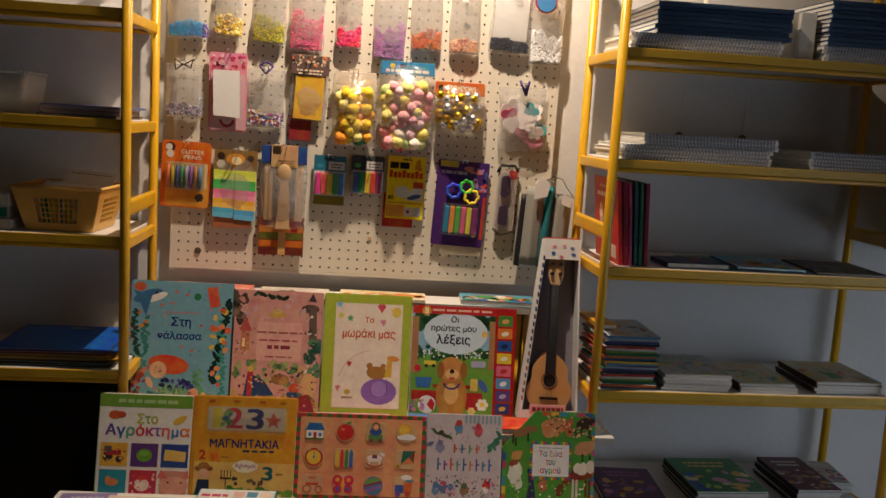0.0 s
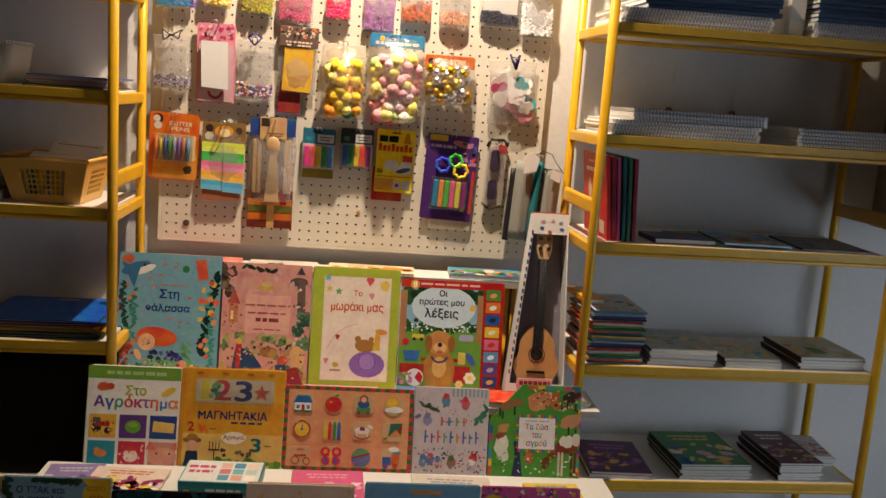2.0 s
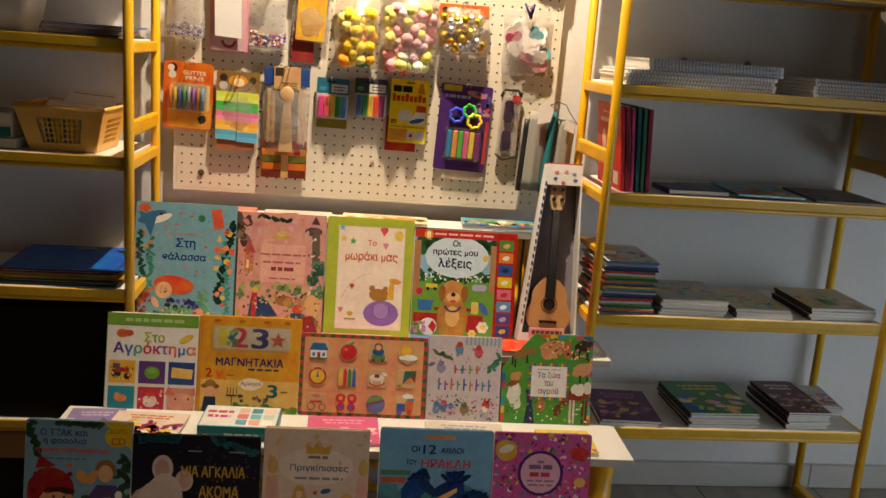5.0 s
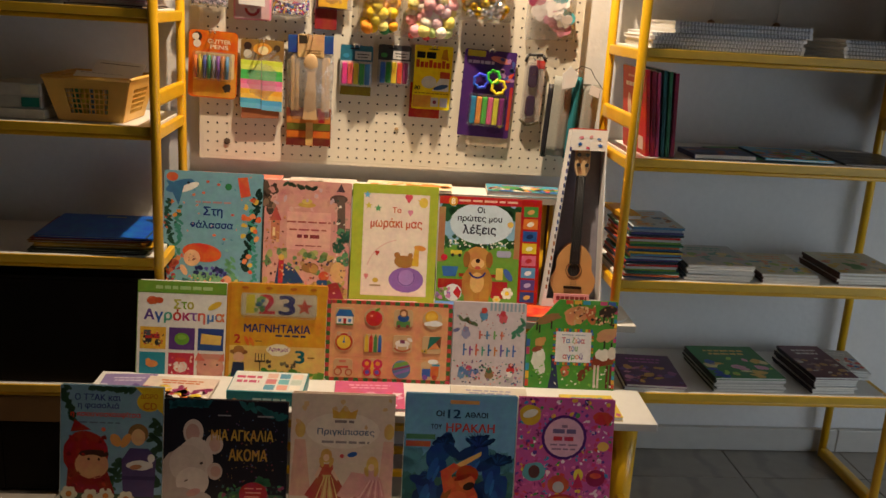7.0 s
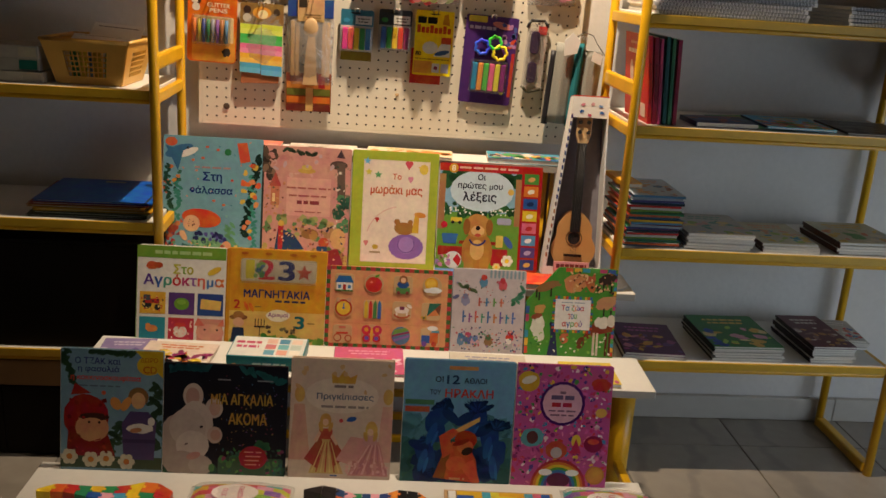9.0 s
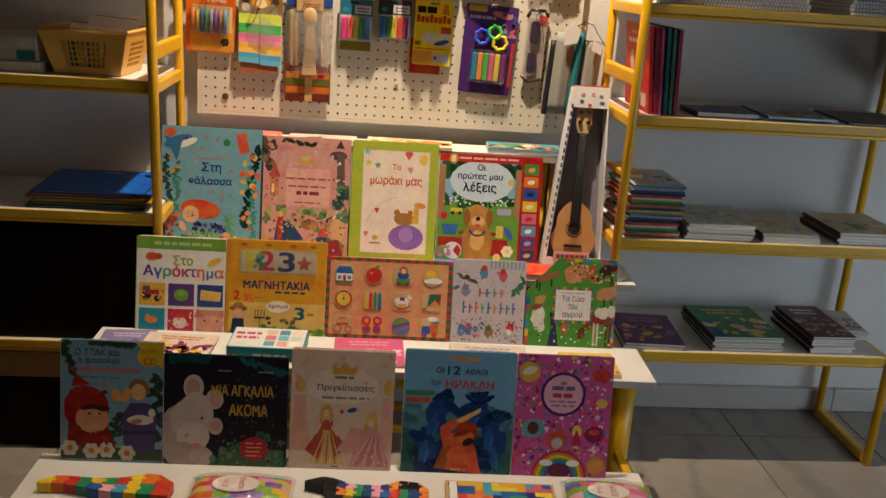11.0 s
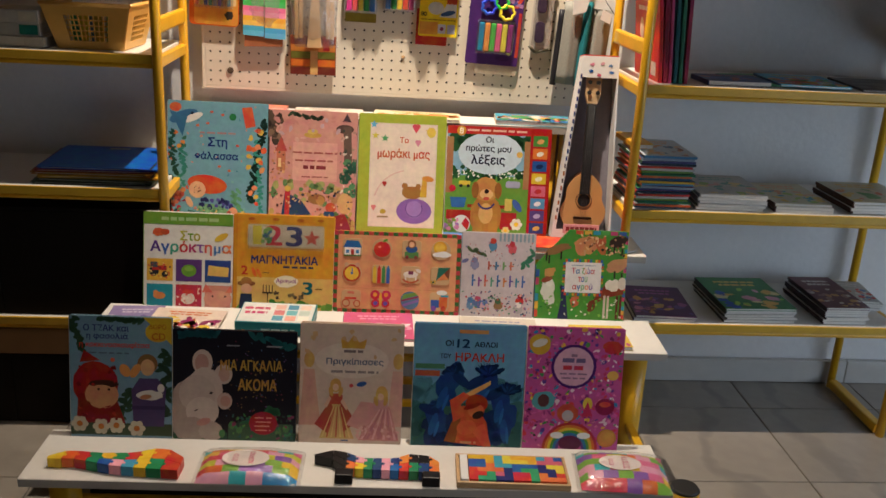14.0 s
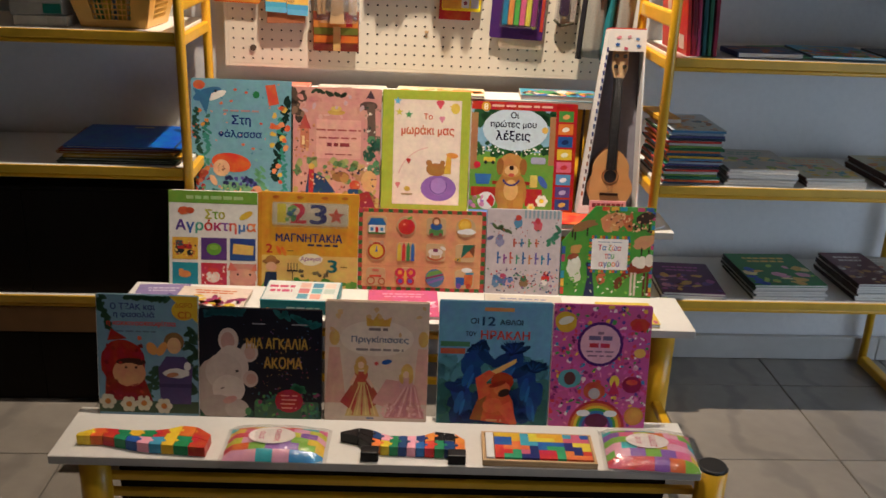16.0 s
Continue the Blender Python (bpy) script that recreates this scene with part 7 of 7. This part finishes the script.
# left unit, added near-black boxes stand in for the dark space low down
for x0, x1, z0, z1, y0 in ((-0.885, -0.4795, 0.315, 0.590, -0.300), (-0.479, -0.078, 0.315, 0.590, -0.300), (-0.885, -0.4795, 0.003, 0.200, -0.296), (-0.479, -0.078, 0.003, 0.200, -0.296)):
    o = thing("storage_crate", "added near-black box filling the dark space low on the shelves", "crate", pose(x0, y0, z0), "dark crates low on the shelves")
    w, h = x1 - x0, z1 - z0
    part("front_board", box(0, w, 0, 0.014, 0, h, 0.003), DARK_FILL, o)
    part("side_board", box(0, 0.014, 0.0145, 0.26, 0, h, 0.003), DARK_FILL, o)
    part("side_board", box(w - 0.014, w, 0.0145, 0.26, 0, h, 0.003), DARK_FILL, o)
    part("rear_board", box(0.0145, w - 0.0145, 0.246, 0.26, 0, h, 0.003), DARK_FILL, o)
    part("lid", box(0.0005, w - 0.0005, 0.0005, 0.2595, h + 0.0004, h + 0.009, 0.002), DARK_FILL, o)

# odds and ends behind the notebooks and at the shelf's end
for x, z0, z1, tone in ((1.369, 1.298, 1.424, WHITE), (1.556, 1.300, 1.422, PAPER)):
    o = thing("wall_cord", "thin pale cord on the wall with a brown knob", "cord", pose(x, 0.016, z0), "cords on the wall")
    part("cord", tube((0, 0, 0.0), (0.010, 0, z1 - z0), 0.0014, 8), tone, o)
    knob = bmesh.new()
    bmesh.ops.create_uvsphere(knob, u_segments=12, v_segments=8, radius=0.011, matrix=Matrix.Translation((0, -0.004, -0.004)))
    part("knob", knob, surface("brown_knob", (0.22, 0.12, 0.06), 0.5), o, smooth=True)
o = thing("plastic_holder", "small cloudy plastic holder behind the notebooks", "holder", pose(1.39, -0.045, S1 + 0.001))
part("stem", tube((0, 0, 0.0), (0, 0, 0.165), 0.008, 12), CLOUDY, o)
part("cup", tube((0, 0, 0.120), (0, 0, 0.150), 0.016, 16, r2=0.020), CLOUDY, o)

# ---- things lying on the stand ----


def laid(name, label, category, sx, sy, z, turn=0.0, group=""):
    return thing(name, label, category, STAND @ pose(sx, sy, z, 0, 0, turn), group)


def on_stand(sx, sy, z, w, d, h, cover, label, turn=0.0, art=(), seed=1, spine="8a8a88", spots=24, name="picture_magazine"):
    ob = flat_book(0, 0, 0, w, d, h, cover, label, 0, spine, art, seed, name, "book", spots)
    ob.matrix_world = STAND @ pose(sx, sy, z, 0, 0, turn)
    return ob


def jigsaw_animal(sx, sy, outline, cuts, tints, label, turn, dark_parts=()):
    """A wooden animal cut into upright slices that interlock, each slice a piece."""
    ob = laid("animal_puzzle", label, "puzzle", sx, sy, Z1 + 0.001, turn, "wooden animal puzzles on the stand")

    def span(x):
        lo, hi = 1.0, -1.0
        n = len(outline)
        for i in range(n):
            (ax, ay), (bx_, by) = outline[i], outline[(i + 1) % n]
            if min(ax, bx_) <= x <= max(ax, bx_) and ax != bx_:
                y = ay + (by - ay) * (x - ax) / (bx_ - ax)
                lo, hi = min(lo, y), max(hi, y)
        return lo, hi
    for i, (x0, x1) in enumerate(zip(cuts, cuts[1:])):
        (a0, a1), (b0, b1) = span(x0 + 0.0006), span(x1 - 0.0006)
        rows = 2 if (a1 - a0 > 0.045 or b1 - b0 > 0.045) else 1
        for k in range(rows):
            q0, q1 = k / rows, (k + 1) / rows
            quad = [(x0 + 0.0004, a0 + (a1 - a0) * q0), (x1 - 0.0004, b0 + (b1 - b0) * q0), (x1 - 0.0004, b0 + (b1 - b0) * q1 - 0.0006), (x0 + 0.0004, a0 + (a1 - a0) * q1 - 0.0006)]
            bm = prism(quad, -0.022, 0.0, 0.0009)
            if i + 2 < len(cuts):
                cz = (b0 + b1) / 2 if rows == 1 else b0 + (b1 - b0) * (q0 + q1) / 2
                knob = prism([(x1 + 0.0025 + 0.0042 * math.cos(j * math.pi / 6), cz + 0.0042 * math.sin(j * math.pi / 6)) for j in range(12)], -0.0224, 0.0)
                join(bm, knob)
            bmesh.ops.transform(bm, matrix=Matrix.Rotation(radians(-90), 4, "X"), verts=bm.verts)
            zs = [v.co.z for v in bm.verts]
            bmesh.ops.translate(bm, verts=bm.verts, vec=(0, 0, -min(zs)))
            part("puzzle_piece", bm, ink("1c1a1c") if i in dark_parts else ink(tints[(i + 3 * k) % len(tints)]), ob)
    return ob


jigsaw_animal(-0.590, -0.892, [(0.0, 0.022), (0.010, 0.004), (0.024, 0.008), (0.034, 0.024), (0.09, 0.012), (0.14, 0.0), (0.27, -0.006), (0.272, 0.040), (0.25, 0.068), (0.20, 0.072), (0.17, 0.052), (0.10, 0.046), (0.05, 0.050), (0.012, 0.046)],
              [0.002, 0.03, 0.055, 0.08, 0.105, 0.13, 0.155, 0.18, 0.205, 0.235, 0.270], ("e8c02c", "e0702c", "c8342c", "2c8a5a", "2c5aa8", "f0a8b8", "4a9ac0", "e8c02c", "2c8a5a", "c8342c"), "colourful wooden giraffe jigsaw with interlocking pieces", -2)
dog = jigsaw_animal(-0.060, -0.900, [(0.0, 0.062), (0.04, 0.050), (0.060, 0.020), (0.10, 0.016), (0.24, 0.014), (0.262, 0.016), (0.262, 0.050), (0.24, 0.074), (0.20, 0.080), (0.17, 0.060), (0.10, 0.058), (0.06, 0.082), (0.02, 0.086)],
                    [0.002, 0.04, 0.070, 0.088, 0.106, 0.124, 0.142, 0.160, 0.178, 0.198, 0.218, 0.240, 0.261], ("1c1a1c", "1c1a1c", "e8803a", "e8c42c", "2c8a5a", "24407a", "f0a8b8", "2c6ab0", "d83a30", "2c8a5a", "24407a", "e8803a"), "colourful wooden dog jigsaw with black head and paws", -1, (0, 1))
for x in (0.050, 0.226):
    part("paw", box(x, x + 0.036, -0.008, 0.018, 0, 0.022, 0.002), ink("1c1a1c"), dog, "black wooden paw")


def soft_pack(sx, sy, w, d, h, seed, label, turn, words):
    """A puffed printed pack in clear film."""
    ob = laid("puzzle_bag", label, "toy", sx, sy, Z1 + 0.001, turn, "soft puzzle packs on the stand")
    rng_, n = random.Random(seed), 12
    palette = ["e8c02c", "e06a90", "3a90d0", "80b83c", "e0702c", "e8a8c0", "d0d03a", "3ab4bc", "d8405a", "8a5ab0"]
    bm, rows = bmesh.new(), []
    for j in range(n + 1):
        rows.append([bm.verts.new(((i / n) * w, (j / n) * d, 0.004 + h * (math.sin(math.pi * i / n) * math.sin(math.pi * j / n)) ** 0.35 + rng_.uniform(-0.0008, 0.0008))) for i in range(n + 1)])
    shades = {}
    for j in range(n):
        for i in range(n):
            f = bm.faces.new((rows[j][i], rows[j][i + 1], rows[j + 1][i + 1], rows[j + 1][i]))
            f.smooth = True
            key = ((i + j // 2) // 2, j // 2)
            f.material_index = shades.setdefault(key, rng_.randrange(len(palette)))
    part("printed_pack", bm, [ink(c) for c in palette], ob)
    part("pack_base", box(0.002, w - 0.002, 0.002, d - 0.002, 0.0, 0.0038, 0.001), ink("c8c4bc"), ob)
    art_ = Art(w, d, seed, 0.00002)
    art_.disc(0.46, 0.52, 0.24, "ece2dc", 0.15)
    art_.text(words[0], 0.36, 0.52, 0.13, "c83a6a", turn=90)
    art_.text(words[1], 0.52, 0.52, 0.22, "c83a6a", turn=90)
    art_.done("print", ob, Matrix.Translation((0, 0, h + 0.0042)) @ pose(0, 0, 0, -90, 0, 0))
    film, frows = bmesh.new(), []
    for j in range(n + 1):
        frows.append([film.verts.new((-0.008 + (i / n) * (w + 0.016), -0.010 + (j / n) * (d + 0.018), 0.002 + (h + 0.005) * (math.sin(math.pi * i / n) * math.sin(math.pi * j / n)) ** 0.3 + rng_.uniform(-0.001, 0.001))) for i in range(n + 1)])
    for j in range(n):
        for i in range(n):
            film.faces.new((frows[j][i], frows[j][i + 1], frows[j + 1][i + 1], frows[j + 1][i])).smooth = True
    part("film_wrap", film, WRAP, ob, "shiny clear film wrap")
    return ob


soft_pack(-0.285, -0.925, 0.200, 0.115, 0.024, 5, "bright printed puzzle pack in shiny clear film", 0, ("ΣΤΟ", "ΧΩΡΙΟ"))
soft_pack(0.490, -0.915, 0.185, 0.135, 0.026, 9, "bright printed puzzle pack with animals in clear film", -4, ("ΣΤΟ", "ΣΠΙΤΙ"))
tray = laid("block_puzzle", "wooden tray filled with coloured block pieces", "puzzle", 0.236, -0.912, Z1 + 0.001, -1)
part("tray", box(0, 0.232, 0, 0.108, 0, 0.006, 0.001), PINE, tray, "pale wooden tray")
for q in (box(0, 0.232, 0, 0.006, 0.0062, 0.014, 0.001), box(0, 0.232, 0.102, 0.108, 0.0062, 0.014, 0.001), box(0, 0.006, 0.0065, 0.1015, 0.0062, 0.014, 0.001), box(0.226, 0.232, 0.0065, 0.1015, 0.0062, 0.014, 0.001)):
    part("rim", q, PINE, tray)
rng = random.Random(12)
part("white_bar", box(0.008, 0.024, 0.008, 0.100, 0.0064, 0.017, 0.001), WHITE, tray)
grid, count = {}, 0
NX, NY = 11, 6
for gx in range(NX):
    for gy in range(NY):
        if (gx, gy) in grid:
            continue
        cells, tries = [(gx, gy)], 0
        while len(cells) < 4 and tries < 12:
            cx, cy = rng.choice(cells)
            dx, dy = rng.choice(((1, 0), (0, 1), (0, -1)))
            q = (cx + dx, cy + dy)
            if 0 <= q[0] < NX and 0 <= q[1] < NY and q not in grid and q not in cells:
                cells.append(q)
            tries += 1
        for q in cells:
            grid[q] = count
        bm = bmesh.new()
        for cx, cy in cells:
            x0, y0 = 0.026 + cx * 0.018, 0.0085 + cy * 0.0152
            box(x0, x0 + 0.0179, y0, y0 + 0.0151, 0.0064, 0.0165, bm=bm)
        part("block_piece", bm, ink(("c83a30", "2c5aa0", "d8a82c", "3a9a6a", "d8783c", "24306a", "c8607a", "4aa0b8", "d8c83c")[count % 9]), tray)
        count += 1

# middle shelf
on_stand(-0.562, -0.605, Z2 + 0.0005, 0.120, 0.150, 0.006, "8a7aa8", "lilac booklet lying on the shelf", 4, ["c8c0d0", "5a4a88"], 3)
on_stand(-0.470, -0.600, Z2 + 0.007, 0.165, 0.130, 0.005, "d8c8b8", "bright picture magazine lying on the shelf", -3, ["c86a2c", "d8b83c", "8a2c5a", "e8e0d4", "b83a34"], 5, spots=44)
cards = laid("card_box", "teal card game box with printed white lid", "box", -0.262, -0.585, Z2 + 0.001, -1)
part("box_base", box(0, 0.172, 0, 0.115, 0, 0.030, 0.0015), ink("1f6f78"), cards)
part("box_lid", box(-0.0012, 0.1732, -0.0012, 0.1162, 0.012, 0.0325, 0.0015), ink("2a7f88"), cards)
p = Art(0.172, 0.115, 6)
p.rect(0.01, 0.02, 0.99, 0.98, "d4d8d4")
p.bars(0.22, 0.70, 0.34, "b8406a", 2, gap=0.22, tall=0.12)
for i in range(3):
    for j in range(3):
        p.rect(0.46 + i * 0.17, 0.10 + j * 0.28, 0.60 + i * 0.17, 0.34 + j * 0.28, ("5a9ab0", "d8a090", "e8e4d8", "c87a80", "6ab0b8", "b8c8c0", "d8b0a0", "4a8aa8", "e0c8b8")[3 * j + i])
p.done("lid_print", cards, Matrix.Translation((0, 0, 0.0325)) @ pose(0, 0, 0, -90, 0, 0))
p = Art(0.172, 0.030, 6)
p.bars(0.56, 0.42, 0.44, "a8c8c8", 1, tall=0.30)
p.disc(0.10, 0.30, 0.04, "c89a6a", 0.03)
p.done("side_print", cards, pose(0, -0.0014, 0))
on_stand(-0.02, -0.600, Z2 + 0.0005, 0.165, 0.150, 0.007, "c85a80", "pink picture magazine lying on the shelf", 2, ["e0a0b8", "d8507a", "e8d8dc"], 7)
on_stand(0.250, -0.600, Z2 + 0.0005, 0.185, 0.150, 0.006, "c8c0b0", "patterned picture magazine lying on the shelf", -2, ["8a8aa0", "c8a048", "b84a5a", "5a6a9a"], 8, spots=44)
on_stand(0.520, -0.608, Z2 + 0.0005, 0.128, 0.120, 0.010, "d8c048", "yellow edged booklet with blue and red print", 1, ["4a90b8", "d8844a", "d8b83c", "b85a7a"], 9, spine="d0b428")

# third shelf and ledge
on_stand(-0.020, -0.316, Z3 + 0.0005, 0.190, 0.10, 0.006, "d8a0b0", "pink and blue magazine lying on the shelf", 1, ["5ab0c8", "e8d8dc", "d8608a"], 11)
on_stand(0.215, -0.316, Z3 + 0.0005, 0.100, 0.10, 0.012, "4a78b0", "blue booklet lying on the shelf", -1, ["6a98c8"], 12)
on_stand(0.318, -0.316, Z3 + 0.0005, 0.070, 0.10, 0.010, "d8cfa0", "cream booklet lying on the shelf", 2, ["c8a070"], 13)
on_stand(0.432, -0.318, Z3 + 0.0005, 0.205, 0.095, 0.014, "d8482c", "orange red board book lying on the shelf", -2, ["e0603a"], 14, spine="e0dccc", spots=6)
on_stand(-0.425, -0.130, ZL + 0.0005, 0.215, 0.095, 0.009, "d87a68", "salmon booklet lying on the ledge", -1, ["e0988a"], 15, spine="e8e0d8")
on_stand(-0.185, -0.128, ZL + 0.0005, 0.180, 0.090, 0.006, "d8cfc0", "pale booklet lying on the ledge", 2, ["c8b8a8"], 16)
on_stand(0.020, -0.130, ZL + 0.0005, 0.230, 0.095, 0.008, "e0d4b0", "cream and yellow magazine lying on the ledge", -2, ["d8a83c", "d8883c", "e8e0c8"], 17)
on_stand(0.345, -0.128, ZL + 0.0005, 0.200, 0.095, 0.013, "4a98b0", "bright board book lying on the ledge", -2, ["c84a5a", "d8a03c", "4a9a5a", "d8d0c0", "3a68a8"], 18, spine="d8c8b0", spots=44)
white = laid("round_board", "white round-cornered card lying on the shelf", "card", 0.635, -0.300, Z3 + 0.0005)
part("card", tube((0.035, 0.055, 0), (0.035, 0.055, 0.004), 0.058, 30), WHITE, white)

# ---- toy ukulele in its open box ----
BASE_Y, LEAN = -0.232, 9.5
uke = thing("ukulele_box", "tapered white display box printed with blue figures", "box", STAND @ pose(0.500, BASE_Y, Z3 + 0.0155, -LEAN, 0, 0))
UH = 0.470


def taper(k0, k1, inset=0.0):
    """Left and right edge of the box at two heights."""
    e = lambda k: (0.054 * k + inset, 0.157 - 0.010 * k - inset)
    (a0, b0), (a1, b1) = e(k0), e(k1)
    return [(a0, k0 * UH), (b0, k0 * UH), (b1, k1 * UH), (a1, k1 * UH)]


part("back_panel", prism(taper(0, 1), 0.050, 0.053), ink("8a8690"), uke, "grey inner back panel")
part("head_panel", prism(taper(0.885, 1), -0.001, 0.002), WHITE, uke, "printed white head panel")
part("head_block", prism(taper(0.89, 1, 0.002), 0.0025, 0.049), WHITE, uke)
part("top_panel", prism([(0.055, UH + 0.0002), (0.146, UH + 0.0002), (0.146, UH + 0.003), (0.055, UH + 0.003)], -0.001, 0.053), ink("c84a3c"), uke, "red top panel")
part("foot_panel", prism(taper(0, 0.045), -0.001, 0.002), WHITE, uke)
part("floor_panel", box(0.004, 0.153, 0.0025, 0.0495, 0.0005, 0.003), WHITE, uke)
for name, edge in (("side_panel", 0), ("side_panel", 1)):
    t = taper(0.0, 1.0)
    if edge == 0:
        q = [t[0], (t[0][0] + 0.009, 0), (t[3][0] + 0.006, UH), t[3]]
    else:
        q = [(t[1][0] - 0.004, 0), t[1], t[2], (t[2][0] - 0.004, UH)]
    part(name, prism(q, -0.0015, 0.0495), WHITE, uke, "printed white side panel")
p = Art(0.157, UH, 5)
for i in range(20):
    k = 0.10 + i * 0.041
    p.shape([(0.054 * k + 0.002, k * UH), (0.054 * k + 0.0065, k * UH), (0.054 * k + 0.0065, k * UH + 0.011), (0.054 * k + 0.002, k * UH + 0.011)], "2c3c78" if k > 0.4 else ("a8683c", "6a5a58")[i % 2])
for u, v, c in ((0.50, 0.955, "d88aa0"), (0.48, 0.92, "2c5aa8"), (0.66, 0.96, "d8a0a8"), (0.80, 0.95, "6a8ab8"), (0.82, 0.915, "4a78b8"), (0.62, 0.90, "c85a6a")):
    p.disc(u, v, 0.035, c, 0.025, wob=0.3)
p.done("box_print", uke, pose(0, -0.0016, 0))
lab = part("paper_label", box(0.030, 0.125, -0.006, -0.0025, 0.012, 0.036, 0.001), ink("d8a0a0"), uke, "pink paper label with plain bars")
p = Art(0.095, 0.024, 5)
p.bars(0.5, 0.5, 0.85, "7a3038", 1, tall=0.45)
p.done("label_print", lab, pose(0.030, -0.006, 0.012))

guitar = thing("toy_ukulele", "small wooden toy ukulele with black fretboard", "ukulele", STAND @ pose(0.500, BASE_Y, Z3 + 0.0155, -LEAN, 0, 0) @ pose(0.081, 0.012, 0.006, 0, 1.0, 0))


def hips(n=48):
    """The waisted outline of the body."""
    out = []
    for i in range(n):
        a_ = 2 * math.pi * i / n
        z = 0.083 + 0.081 * math.sin(a_)
        k = (z - 0.002) / 0.162
        half = 0.071 * math.sqrt(max(0.0, math.sin(math.pi * min(1, k * 0.99 + 0.005)))) * (1.0 - 0.26 * k - 0.16 * math.exp(-((k - 0.58) / 0.13) ** 2))
        out.append((half * (1 if math.cos(a_) >= 0 else -1) * min(1.0, abs(math.cos(a_)) * 6), z))
    return out


part("body_side", prism(hips(), 0.0025, 0.034), surface("dark_guitar_side", "5a3018", 0.35), guitar, "dark brown sides")
top_ = part("sound_board", prism(hips(), 0.0, 0.0024, 0.0006), SPRUCE, guitar, "amber wooden sound board")
part("sound_hole", tube((0, -0.0008, 0.092), (0, 0.0002, 0.092), 0.0165, 28), BLACK, top_)
part("rosette", wire([(0.021 * math.cos(i * math.pi / 14), -0.0006, 0.092 + 0.021 * math.sin(i * math.pi / 14)) for i in range(29)], 0.0009, 6), ink("3a2010"), top_)
part("bridge", box(-0.024, 0.024, -0.005, -0.0002, 0.042, 0.049, 0.0015), ink("2c1a10"), guitar)
part("neck", box(-0.0105, 0.0105, 0.003, 0.018, 0.140, 0.345, 0.003), ink("3a2414"), guitar)
neck = part("fretboard", prism([(-0.013, 0.108), (0.013, 0.108), (0.0105, 0.342), (-0.0105, 0.342)], -0.005, 0.0025, 0.0008), BLACK, guitar, "black fretboard")
for i in range(12):
    z = 0.118 + 0.224 * (1 - (1 - i / 12) ** 1.5)
    part("fret", box(-0.0108, 0.0108, -0.0056, -0.0049, z, z + 0.0010), ink("4a4a48"), neck)
hd = part("headstock", prism([(-0.013, 0.343), (0.013, 0.343), (0.020, 0.365), (0.020, 0.412), (-0.020, 0.412), (-0.020, 0.365)], -0.004, 0.008, 0.0015), PINE, guitar, "pale wooden headstock")
for sx_ in (-0.011, 0.011):
    for z in (0.372, 0.398):
        part("tuning_peg", tube((sx_, -0.010, z), (sx_, -0.0042, z), 0.0052, 14), BLACK, hd)
for x in (-0.0066, -0.0022, 0.0022, 0.0066):
    part("string", tube((x, -0.0062, 0.046), (x * 0.9, -0.0066, 0.345), 0.0003, 5), ink("6a6a6a"), guitar)

# ---- floor, tile by tile ----
floor = thing("floor", "worn grey-white marble floor tiles with dark joints", "floor")
floor["kind"] = "structure"
part("floor_bed", box(WX0, WX1, WY0, WY1, -0.12, -0.004), GROUT, floor, "dark joint bed")
TS = 0.385
tile_mesh = None
for i in range(-11, 8):
    for j in range(-15, 2):
        tx0, tx1 = max(1.582 + i * TS, WX0), min(1.582 + (i + 1) * TS - 0.003, WX1)
        ty0, ty1 = max(-0.165 + j * TS, WY0), min(-0.165 + (j + 1) * TS - 0.003, WY1)
        if tx1 - tx0 < 0.02 or ty1 - ty0 < 0.02:
            continue
        whole = abs(tx1 - tx0 - TS + 0.003) < 1e-6 and abs(ty1 - ty0 - TS + 0.003) < 1e-6
        if whole and tile_mesh:
            o = link("tile", tile_mesh, floor)
        else:
            o = part("tile", box(0, tx1 - tx0, 0, ty1 - ty0, -0.02, 0, 0.0015, seg=1), TILE, floor)
            if whole:
                tile_mesh = o.data
        o.location = (tx0, ty0, 0)
